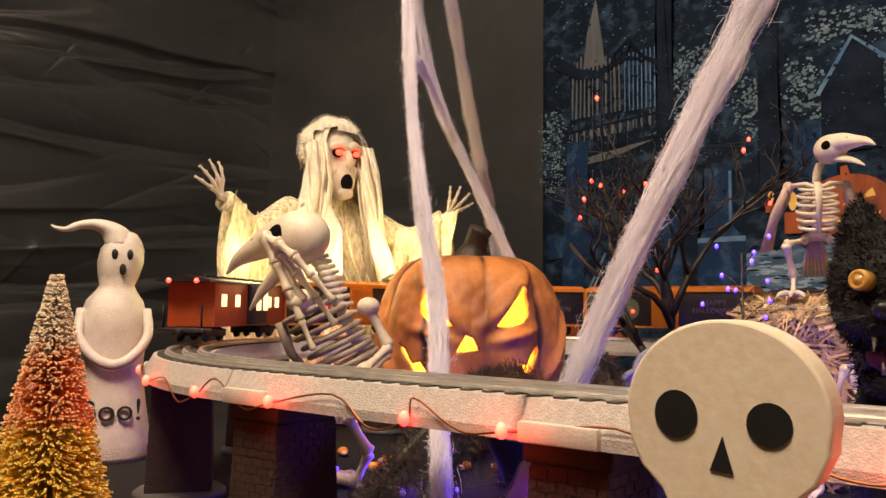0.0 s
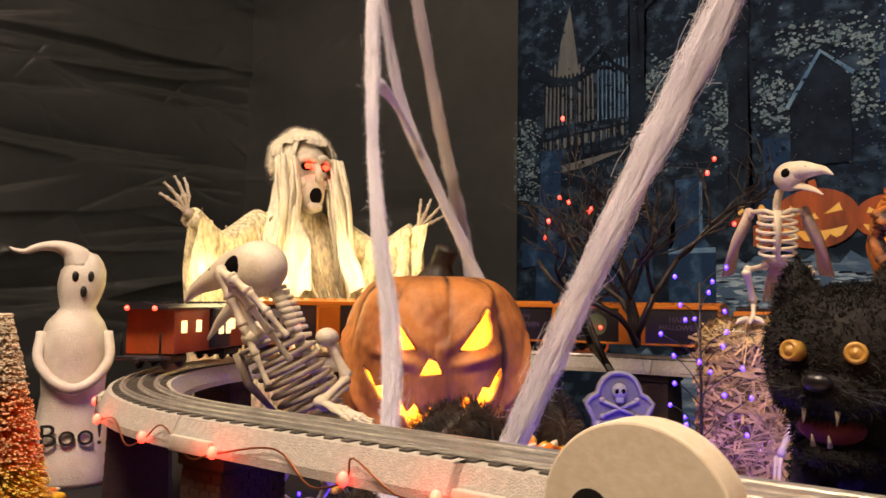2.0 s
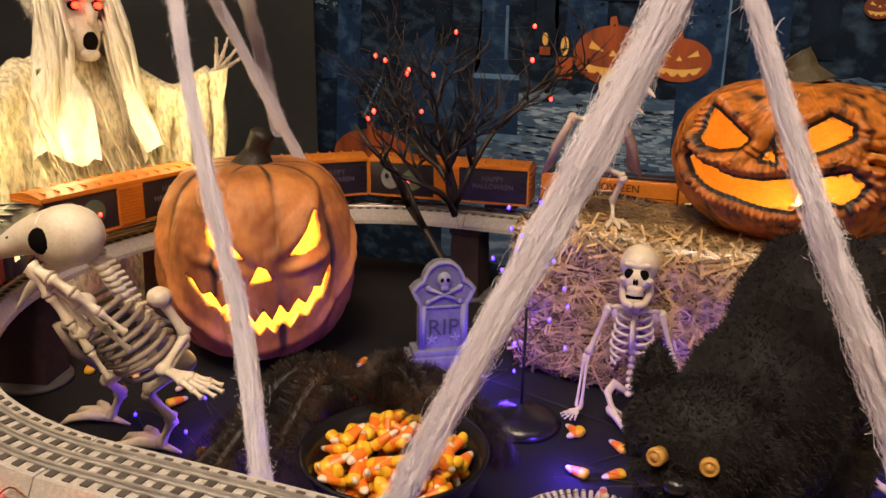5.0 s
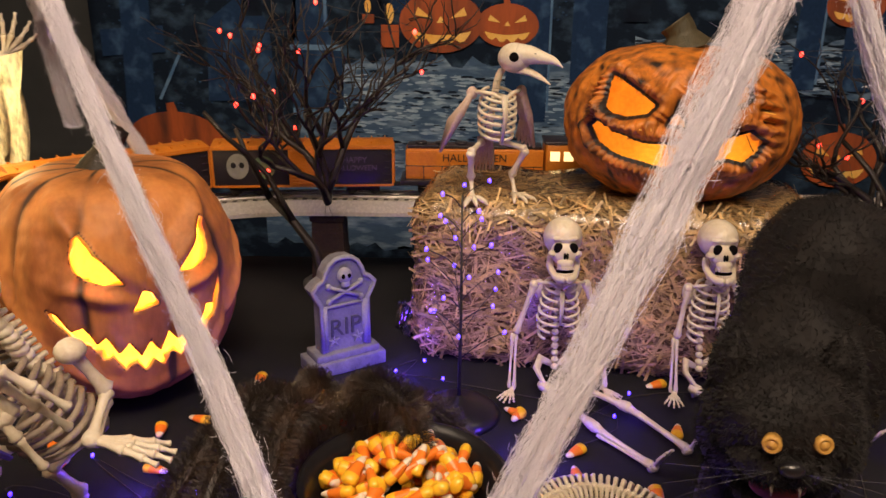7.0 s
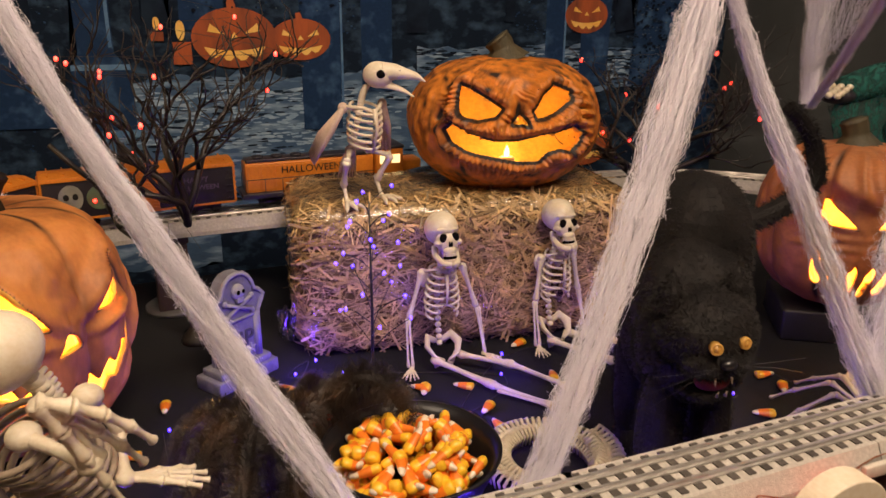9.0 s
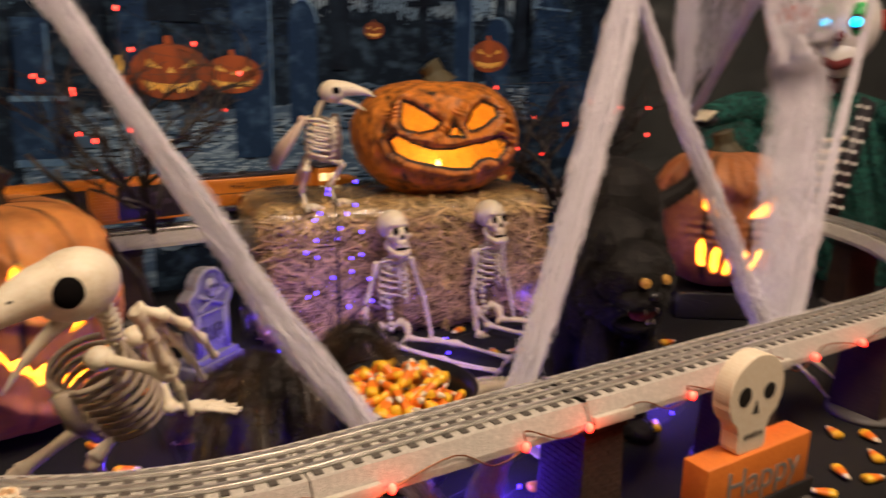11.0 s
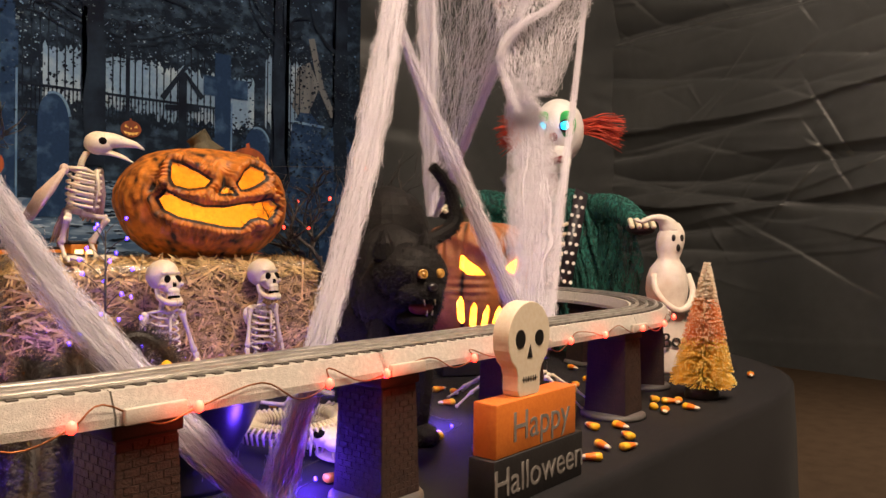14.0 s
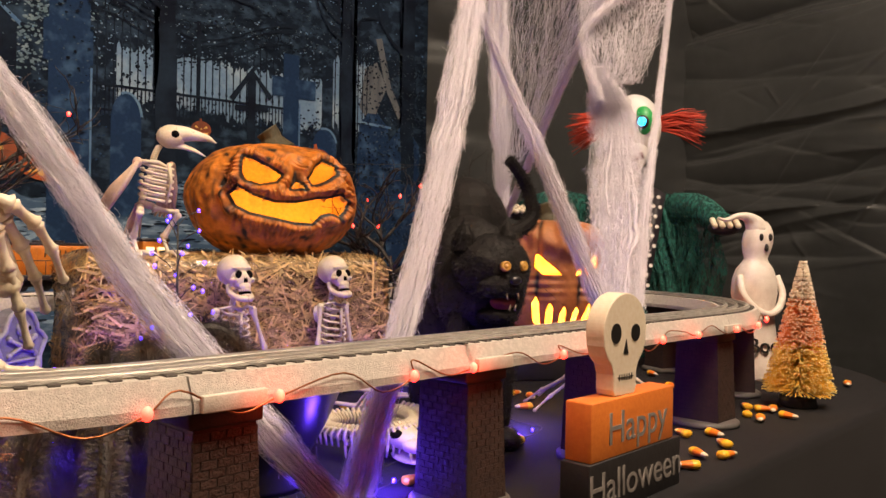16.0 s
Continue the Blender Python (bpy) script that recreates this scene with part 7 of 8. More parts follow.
def clown():
    """A skeletal clown figure with a green cape, facing -y; one mesh."""
    bm = bmesh.new()
    draped(bm, [((0, 0.012, 0.345), 0.04, 0.035), ((0, 0.015, 0.33), 0.09, 0.05), ((0, 0.018, 0.29), 0.125, 0.062), ((0, 0.018, 0.20), 0.14, 0.07), ((0, 0.018, 0.10), 0.15, 0.075), ((0, 0.018, 0.003), 0.155, 0.08)], 72, 0, 17, 0.06, 4.0)
    tube(bm, [(0, -0.01, 0.33), (0, -0.03, 0.40)], 0.014, 10, 4)
    head = bmesh.new()
    blob(head, (0, -0.035, 0.455), (0.050, 0.056, 0.062), 24, 18, 1)
    blob(head, (0, -0.062, 0.405), (0.030, 0.026, 0.032), 16, 12, 1)
    blob(head, (0, -0.094, 0.437), (0.009, 0.010, 0.009), 12, 8, 4)
    tube(head, [(-0.022, -0.082, 0.400), (0, -0.092, 0.392), (0.022, -0.082, 0.400)], 0.007, 8, 4)
    for s in (-1, 1):
        blob(head, (s * 0.022, -0.079, 0.462), (0.019, 0.012, 0.026), 14, 10, 2)
        blob(head, (s * 0.022, -0.089, 0.458), (0.0125, 0.006, 0.0125), 14, 10, 3)
        blob(head, (s * 0.022, -0.0945, 0.458), (0.0075, 0.004, 0.0075), 12, 8, 6)
        rng = random.Random(30 + s)
        for _ in range(120):
            p = Vector((s * 0.046, -0.020 + rng.uniform(-0.012, 0.012), 0.465 + rng.uniform(-0.014, 0.014)))
            d = Vector((s, rng.uniform(-0.35, 0.35), rng.uniform(-0.45, 0.35))).normalized()
            tube(head, [p, p + d * 0.040, p + d * rng.uniform(0.060, 0.085) + Vector((0, 0, -0.008))], [0.0016, 0.0014, 0.0005], 4, 5)
    merge(bm, head, Matrix.Translation((0.016, 0, -0.040)) @ Matrix.Scale(1.10, 4))
    # dotted lapels
    for s in (-1, 1):
        m = pose(s * 0.052, -0.066, 0.225, -12, s * 10, s * 16)
        slab(bm, [(-0.016, -0.11), (0.012, -0.11), (0.018, 0.11), (-0.010, 0.12)], 0.006, m, 3)
        for i in range(2):
            for j in range(11):
                x, z = -0.009 + 0.013 * i + (0.006 if j % 2 else 0), -0.10 + 0.02 * j
                dot = [bm.verts.new(m @ Vector((x + 0.0040 * math.cos(a), -0.0036, z + 0.0040 * math.sin(a)))) for a in [0.6283 * n for n in range(10)]]
                bm.faces.new(dot).material_index = 7
    for i in range(7):
        for s in (-1, 1):
            hoop(bm, (0, -0.030, 0.27 - 0.020 * i), 0.045, 0.050, s * 120, s * 8, 0.008, 0.004, 8)
    rng = random.Random(41)
    for n in range(120):  # ragged strips of the cape
        a = rng.uniform(0, 6.28)
        top = rng.uniform(0.16, 0.31)
        w = rng.uniform(0.004, 0.010)
        tube(bm, [Vector(((0.132 + 0.004 * i) * math.cos(a + 0.04 * i) + 0.003 * math.sin(i * 2 + n), 0.018 + (0.070 + 0.003 * i) * math.sin(a + 0.04 * i), top - 0.03 * i)) for i in range(6)], [w * f for f in (0.5, 1, 0.9, 0.8, 0.6, 0.1)], 5, 0, flat=0.25)
    # sleeves and hands
    for s, hand in ((-1, Vector((-0.205, -0.085, 0.290))), (1, Vector((0.195, -0.100, 0.262)))):
        sh = Vector((s * 0.10, 0.0, 0.300))
        line = smooth_line([sh, (sh + hand) / 2 + Vector((0, 0.004, 0.016)), hand], 6)
        tube(bm, line, [0.034 - 0.012 * k / len(line) for k in range(len(line))], 16, 0)
        g = []
        for i, p in enumerate(line):
            g.append([bm.verts.new(p + Vector((0.008 * math.sin(i * 2 + k), -0.02 + 0.01 * math.sin(i + k * 0.8), -0.02 - 0.17 * k / 8 * (1 + 0.12 * math.sin(i * 2.3))))) for k in range(9)])
        for a, b in zip(g, g[1:]):
            for k in range(8):
                bm.faces.new((a[k], a[k + 1], b[k + 1], b[k])).material_index = 0
        blob(bm, hand + Vector((0, -0.012, -0.004)), (0.030, 0.024, 0.014), 14, 10, 3)
        for k in range(4):
            f = (k - 1.5) * 0.0135
            base = hand + Vector((f, -0.020, 0.008))
            for j in range(4):
                blob(bm, base + Vector((s * 0.002 * j, -0.010 * j, 0.003 - 0.004 * j)), (0.0058, 0.0068, 0.0052), 10, 8, 8)
    bmesh.ops.scale(bm, vec=(1.06, 1.06, 1.08), verts=bm.verts[:])
    return single("clown_figure", bm, [GREEN_CLOTH, mat("white_mask_paint", (0.74, 0.72, 0.70), 0.4, second=(0.6, 0.58, 0.58), scale=30), FACE_GREEN, CAR_BLACK, MOUTH_RED, RED_HAIR, LED_CYAN, DOT_WHITE, BONE],
                  "skeletal clown figure with green cape, red hair and glowing blue eyes", "halloween figure", (0.962, 1.164, TOP), -60)


clown()

lamp("clown_eye_light", "POINT", (0.885, 1.098, 1.245), 0.30, (0.05, 0.30, 1.0), 0.012)


def boo_ghost(where, turn):
    """A white glittered ghost statue with a bent tip, facing -y; one mesh with its lettering."""
    bm = bmesh.new()
    prof = [(0.0, 0.0), (0.062, 0.0), (0.066, 0.006), (0.060, 0.030), (0.052, 0.070), (0.046, 0.105), (0.048, 0.130), (0.052, 0.150), (0.050, 0.172), (0.042, 0.190), (0.030, 0.202), (0.026, 0.208), (0.031, 0.220), (0.035, 0.236), (0.033, 0.254), (0.026, 0.270), (0.016, 0.284), (0.0, 0.290)]
    lathe(bm, prof, 40, shape=lambda a: 1 + 0.03 * math.sin(5 * a + 0.4))
    for v in bm.verts:
        v.co.x *= 0.76
        v.co.y *= 0.66
        v.co.x += 0.010 * max(0, v.co.z - 0.19) / 0.1
    tube(bm, smooth_line([(0.004, 0, 0.262), (-0.004, 0, 0.285), (-0.022, -0.002, 0.297), (-0.042, -0.004, 0.295), (-0.056, -0.004, 0.286), (-0.068, -0.003, 0.288), (-0.074, -0.003, 0.293)], 4),
         [r for r in np.interp(np.linspace(0, 6, 25), range(7), [0.019, 0.016, 0.011, 0.007, 0.005, 0.0035, 0.0015])], 14)
    tube(bm, smooth_line([(-0.036, -0.010, 0.178), (-0.038, -0.024, 0.148), (-0.022, -0.036, 0.124), (0.0, -0.040, 0.114), (0.022, -0.036, 0.124), (0.038, -0.024, 0.148), (0.036, -0.010, 0.178)], 5), 0.0060, 10)
    for v in bm.verts:
        if v.co.z > 0.25:
            v.co.z = 0.25 + (v.co.z - 0.25) * 0.66
    for s in (-1, 1):
        blob(bm, (0.006 + s * 0.0085, -0.0212, 0.245), (0.0038, 0.003, 0.0066), 12, 8, 1)
    blob(bm, (0.007, -0.0222, 0.227), (0.0040, 0.003, 0.0070), 12, 8, 1)
    letters = text_mesh("Boo!", 0.036, 0.003, (0.0, -0.0385, 0.060), turn=pose(0, 0, 0, -7, 0, 0))
    me = bpy.data.meshes.new("tmp_letters")
    letters.to_mesh(me)
    letters.free()
    at = len(bm.faces)
    bm.from_mesh(me)
    bpy.data.meshes.remove(me)
    bm.faces.ensure_lookup_table()
    for f in bm.faces[at:]:
        f.material_index = 1
    bmesh.ops.scale(bm, vec=(1.055, 1.055, 1.055), verts=bm.verts[:])
    return single("ghost_statue", bm, [WHITE_CERAMIC, PAINT_BLACK], "white glittered ghost statue with a bent tip lettered Boo!", "ghost statue", where, turn, group="ghost statues")


boo_ghost((-0.767, 0.628, TOP), 70)
boo_ghost((0.893, 0.818, TOP), -26)


def fur_cat():
    """An arched black plush cat, its low head along -y, rump high, tail curled."""
    at = Vector((0.150, 0.750, TOP))
    ob = thing("plush_cat", "black furry arched cat with amber eyes and open mouth", "toy cat", at + Vector((-0.002, 0.005, -0.006)))
    rng = random.Random(77)

    def loc(x, y, z):
        return Vector((x, y, z)) - at

    def furry(name, shapes, count, length, label=""):
        bm = bmesh.new()
        for c, size in shapes:
            blob(bm, loc(*c), size, 24, 18, 0, wobble=0.06, seed=rng.random() * 9)
        bm.normal_update()
        roots = skin_roots(bm, count, rng)
        hairs(bm, roots, length, 0.00032, rng, 0.25, 0, 0.9)
        return part(name, bm, FUR, ob, label, smooth=False)

    furry("body", [((0.187, 0.806, 0.996), (0.058, 0.062, 0.080)), ((0.165, 0.765, 0.955), (0.055, 0.062, 0.070)), ((0.145, 0.722, 0.935), (0.052, 0.050, 0.058)), ((0.185, 0.815, 0.905), (0.056, 0.052, 0.075))], 30000, 0.0052)
    furry("head", [((0.136, 0.694, 0.962), (0.046, 0.040, 0.038)), ((0.132, 0.672, 0.946), (0.031, 0.022, 0.018)), ((0.132, 0.680, 0.912), (0.023, 0.019, 0.010))], 14000, 0.0042)
    for s in (-1, 1):
        bm = bmesh.new()
        lathe(bm, [(0.014, -0.012), (0.011, 0.006), (0.005, 0.017), (0.0, 0.023)], 12, loc(0.136 + s * 0.032, 0.702, 0.994))
        bm.normal_update()
        hairs(bm, skin_roots(bm, 1500, rng), 0.0042, 0.00032, rng, 0.1, 0, 0.8)
        part("ear", bm, FUR, ob, smooth=False)
        eye = bmesh.new()
        lathe(eye, [(0.0054, -0.004), (0.0056, 0.002), (0.0050, 0.0036), (0.0038, 0.0038), (0.0032, 0.0026), (0.0029, 0.0031), (0.0, 0.0042)], 24)
        bmesh.ops.transform(eye, matrix=Matrix.Translation(loc(0.134 + s * 0.0145, 0.6535 + 0.002 * s, 0.966)) @ pose(0, 0, 0, 84, 0, s * 14 - 4), verts=eye.verts[:])
        part("eye", eye, AMBER, ob, "amber plastic eye")
    bm = bmesh.new()
    blob(bm, loc(0.132, 0.649, 0.951), (0.0075, 0.005, 0.005), 14, 10)
    part("nose", bm, GLOSS_BLACK, ob, "shiny black nose")
    bm = bmesh.new()
    blob(bm, loc(0.132, 0.668, 0.927), (0.017, 0.010, 0.009), 16, 12)
    part("mouth", bm, MOUTH_RED, ob, "dark red felt mouth")
    for x, z0, z1 in ((0.124, 0.937, 0.930), (0.140, 0.937, 0.930), (0.128, 0.919, 0.925), (0.136, 0.919, 0.925)):
        bm = bmesh.new()
        tube(bm, [loc(x, 0.6540, z0), loc(x, 0.6520, z1)], [0.0015, 0.0003], 8)
        part("tooth", bm, mat("cream_felt", (0.34, 0.27, 0.18), 0.8, scale=60), ob, "cream felt tooth")
    for s in (-1, 1):
        for k in range(3):
            bm = bmesh.new()
            p = loc(0.132 + s * 0.010, 0.650, 0.948)
            tube(bm, [p, p + Vector((s * 0.030, -0.006, 0.003 - 0.005 * k)), p + Vector((s * 0.062, -0.004, 0.002 - 0.014 * k))], 0.00016, 4)
            part("whisker", bm, WHISKER, ob)
    for x, y in ((0.112, 0.712), (0.168, 0.716), (0.155, 0.838), (0.218, 0.834)):
        furry("leg", [((x, y, 0.845), (0.020, 0.021, 0.090)), ((x, y - 0.010, 0.766), (0.019, 0.026, 0.015))], 3600, 0.005)
    bm = bmesh.new()
    tl = smooth_line([loc(0.225, 0.850, 1.000), loc(0.31, 0.868, 1.000), loc(0.385, 0.882, 1.030), loc(0.390, 0.892, 1.070), loc(0.372, 0.895, 1.100), loc(0.352, 0.897, 1.118)], 5)
    tube(bm, tl, [0.012 - 0.004 * k / len(tl) for k in range(len(tl))], 10)
    bm.normal_update()
    hairs(bm, skin_roots(bm, 2600, rng), 0.007, 0.0005, rng, 0.1, 0, 0.85)
    part("tail", bm, FUR, ob, smooth=False)
    return ob


fur_cat()


def hairy_spider():
    """A big long-haired spider crouched by the bowl, one arched leg hooked down into the candy."""
    at = Vector((-0.215, 0.845, TOP))
    ob = thing("hairy_spider", "large long-haired brown-black toy spider crouched by the bowl", "toy spider", at)
    rng = random.Random(55)

    def loc(p):
        return Vector(p) - at

    bm = bmesh.new()
    blob(bm, loc((-0.224, 0.864, 0.806)), (0.038, 0.040, 0.026), 20, 14)
    blob(bm, loc((-0.198, 0.828, 0.836)), (0.024, 0.024, 0.019), 16, 12)
    bm.normal_update()
    hairs(bm, skin_roots(bm, 9000, rng), 0.020, 0.00024, rng, 0.8, 0, 0.7)
    part("body", bm, BROWN_FUR, ob, smooth=False)
    for s in (-1, 1):
        bm = bmesh.new()
        blob(bm, loc((-0.190 + s * 0.008, 0.803 + s * 0.004, 0.853)), (0.0036, 0.0036, 0.0036), 10, 8)
        part("eye", bm, mat("red_bead", (0.30, 0.02, 0.015), 0.2, bump=0), ob, "small red bead eye")
    legs = [[(-0.180, 0.820, 0.845), (-0.163, 0.806, 0.885), (-0.143, 0.797, 0.894), (-0.122, 0.788, 0.878), (-0.112, 0.780, 0.846)],
            [(-0.190, 0.820, 0.84), (-0.215, 0.775, 0.880), (-0.222, 0.710, 0.83), (-0.225, 0.650, 0.757)],
            [(-0.210, 0.830, 0.83), (-0.250, 0.785, 0.875), (-0.270, 0.700, 0.82), (-0.290, 0.648, 0.757)],
            [(-0.230, 0.845, 0.83), (-0.285, 0.820, 0.840), (-0.318, 0.745, 0.80), (-0.340, 0.690, 0.757)],
            [(-0.235, 0.860, 0.83), (-0.285, 0.875, 0.832), (-0.318, 0.885, 0.80), (-0.330, 0.890, 0.757)],
            [(-0.220, 0.875, 0.83), (-0.245, 0.920, 0.825), (-0.258, 0.955, 0.79), (-0.262, 0.975, 0.757)],
            [(-0.200, 0.870, 0.83), (-0.185, 0.920, 0.825), (-0.180, 0.955, 0.79), (-0.178, 0.975, 0.757)],
            [(-0.185, 0.845, 0.84), (-0.135, 0.870, 0.840), (-0.100, 0.900, 0.80), (-0.090, 0.915, 0.757)]]
    for pts in legs:
        bm = bmesh.new()
        line = smooth_line([loc(p) for p in pts], 6)
        tube(bm, line, [r for r in np.linspace(0.0090, 0.0050, len(line))], 10)
        bm.normal_update()
        hairs(bm, skin_roots(bm, 3200, rng), 0.020, 0.00024, rng, 0.95, 0, 0.6)
        part("leg", bm, BROWN_FUR, ob, smooth=False)
    return ob


hairy_spider()

# ---- wooden sign, bottle-brush trees, twig trees, light strings ----
sign = thing("block_sign", "stacked wooden block sign with a skull on top", "sign", (0.144, 0.512, TOP), 8.0)
bm = bmesh.new()
box(bm, (-0.010, 0, 0.0235), (0.162, 0.030, 0.047), bevel=0.0012)
low = part("lower_block", bm, WOOD_BLACK, sign, "black wooden block lettered Halloween")
part("lettering", text_mesh("Halloween", 0.039, 0.0006, (-0.010, -0.0153, 0.023), 0.98), LETTER, low, "grey letters", smooth=False)
bm = bmesh.new()
box(bm, (-0.014, 0, 0.0725), (0.145, 0.027, 0.051), bevel=0.0012)
mid = part("middle_block", bm, WOOD_ORANGE, sign, "orange wooden block lettered Happy")
part("lettering", text_mesh("Happy", 0.041, 0.0006, (-0.008, -0.0138, 0.071), 1.0), LETTER, mid, "grey letters", smooth=False)
bm = bmesh.new()
W = 0.0368
out = arc(0, 0.058, W, 0.034, -12, 192, 40)
out += [(-W * 0.97, 0.046), (-W * 0.84, 0.036), (-W * 0.62, 0.028), (-W * 0.53, 0.020), (-W * 0.53, 0.006), (-W * 0.48, 0.001), (-W * 0.40, 0.0),
        (W * 0.40, 0.0), (W * 0.48, 0.001), (W * 0.53, 0.006), (W * 0.53, 0.020), (W * 0.62, 0.028), (W * 0.84, 0.036), (W * 0.97, 0.046)]
slab(bm, out, 0.019, pose(-0.026, 0.0, 0.098))
bmesh.ops.recalc_face_normals(bm, faces=bm.faces[:])
sk = part("skull", bm, WOOD_WHITE, sign, "cream painted wooden skull", smooth=False)
bv = sk.modifiers.new("edge", "BEVEL")
bv.width, bv.segments, bv.limit_method = 0.0012, 2, "ANGLE"
for name, pts in (("eye_mark", arc(-0.0170, 0.0495, 0.0082, 0.0090, 0, 348, 24)), ("eye_mark", arc(0.0165, 0.0485, 0.0078, 0.0078, 0, 348, 24)), ("nose_mark", [(-0.0045, 0.0305), (0.0040, 0.0300), (0.0002, 0.0430)])):
    bm = bmesh.new()
    slab(bm, pts, 0.0006, pose(-0.026, -0.0099, 0.105))
    part(name, bm, PAINT_BLACK, sk, "black painted mark", smooth=False)
bm = bmesh.new()
box(bm, (-0.026, -0.0098, 0.1145), (0.026, 0.0006, 0.0009))
for k in range(6):
    box(bm, (-0.0365 + 0.0042 * k, -0.0098, 0.1145), (0.0008, 0.0006, 0.0058))
part("stitched_mouth", bm, PAINT_BLACK, sk, "black stitched mouth", smooth=False)


def brush_tree(where, turn):
    """A bottle-brush tree, cream at the tip, orange in the middle and yellow below."""
    ob = thing("bottle_brush_tree", "frosted bottle-brush tree fading from cream to orange to yellow", "bottle-brush tree", where, turn, group="bottle-brush trees")
    bm = bmesh.new()
    lathe(bm, [(0.0, 0.0), (0.026, 0.0), (0.027, 0.003), (0.026, 0.016), (0.024, 0.018), (0.0, 0.018)], 28)
    part("base", bm, WOOD_BLACK, ob, "round black wooden base")
    bm = bmesh.new()
    tube(bm, [(0, 0, 0.010), (0, 0, 0.214)], 0.0018, 8)
    part("trunk", bm, COPPER, ob)
    rng = random.Random(4)
    h = 0.190
    for name, z0, z1, m in (("tip_bristles", 0.68, 1.0, "cream_bristle"), ("middle_bristles", 0.36, 0.68, "orange_bristle"), ("low_bristles", 0.0, 0.36, "yellow_bristle")):
        bm = bmesh.new()
        n = int(4200 * ((1 - z0) ** 1.2 - (1 - z1) ** 1.2 + 0.08))
        for _ in range(n):
            t = z0 + (z1 - z0) * rng.random() + rng.uniform(-0.05, 0.05)
            t = max(0.0, min(1.0, t))
            tier = round(t * 30) / 30
            tt = tier + (t - tier) * 0.8
            z = 0.028 + h * tt
            r = (0.046 * (1 - tt) + 0.005) * rng.uniform(0.82, 1.05)
            a = rng.uniform(0, 6.283)
            d = Vector((math.cos(a), math.sin(a), 0))
            p = Vector((0, 0, z))
            q = p + d * r + Vector((0, 0, -r * 0.10))
            s = Vector((-d.y, d.x, 0)) * 0.00045
            u = Vector((0, 0, 0.00045))
            v = [bm.verts.new(p - s), bm.verts.new(p + s), bm.verts.new(q + s), bm.verts.new(q - s)]
            bm.faces.new(v)
            v = [bm.verts.new(p - u), bm.verts.new(p + u), bm.verts.new(q + u), bm.verts.new(q - u)]
            bm.faces.new(v)
            if rng.random() < 0.85:
                bead(bm, q, 0.0012, 1)
        col = {"cream_bristle": ((0.82, 0.66, 0.44), (0.82, 0.56, 0.32)), "orange_bristle": ((0.90, 0.30, 0.06), (0.88, 0.24, 0.05)), "yellow_bristle": ((0.92, 0.60, 0.05), (0.90, 0.52, 0.05))}[m]
        tip = {"cream_bristle": (0.85, 0.74, 0.56), "orange_bristle": (0.90, 0.56, 0.28), "yellow_bristle": (0.92, 0.72, 0.16)}[m]
        tagged(part(name, bm, [mat(m, col[0], 0.6, second=col[1], scale=40, bump=0), mat(m + "_frost", tip, 0.3, scale=60, bump=0)], ob, smooth=False), kind="stuff")
    return ob


tree0 = brush_tree((-0.447, 0.453, TOP), 0)
copy_thing(tree0, pose(0.704, 0.638, TOP, 0, -2, 70))


def bulb_mesh(name, r, core):
    bm = bmesh.new()
    blob(bm, (0, 0, 0), (r, r, r * 1.35), 10, 8)
    return mesh_of(name, bm, core)


BULB_RED = bulb_mesh("red_bulb", 0.0034, LED_RED_HOT)
BULB_RED_SMALL = bulb_mesh("red_bulb", 0.0025, LED_RED_HOT)
BULB_PURPLE = bulb_mesh("violet_bulb", 0.0019, LED_PURPLE_HOT)


def bulb(parent, me, p, name="bulb"):
    ob = new(name, me)
    ob.parent = parent
    ob.location = p
    return ob


# red lights looped along the outside of the roadbed
string = thing("red_light_string", "copper wire string of glowing red lights along the track", "light string", (0, 0, 0))
rng = random.Random(12)
BULBS = []
s = -1.15
while s < 1.95:
    BULBS.append(s + rng.uniform(-0.02, 0.02))
    s += 0.098
bm = bmesh.new()
pts = []
for k, s in enumerate(BULBS):
    p, d, o = rail_path(s)
    pts.append(p + o * 0.0405 + Vector((0, 0, BED_LOW + 0.004)))
    p, d, o = rail_path(s + 0.030)
    pts.append(p + o * 0.0400 + Vector((0, 0, BED_LOW + rng.uniform(-0.006, 0.014))))
    p, d, o = rail_path(s + 0.065)
    pts.append(p + o * 0.0375 + Vector((0, 0, BED_LOW + rng.uniform(0.006, 0.020))))
tube(bm, smooth_line(pts, 5), 0.0007, 5)
part("wire", bm, COPPER, string)
for k, s in enumerate(BULBS):
    p, d, o = rail_path(s)
    bulb(string, BULB_RED, p + o * 0.0425 + Vector((0, 0, BED_LOW + 0.005)))


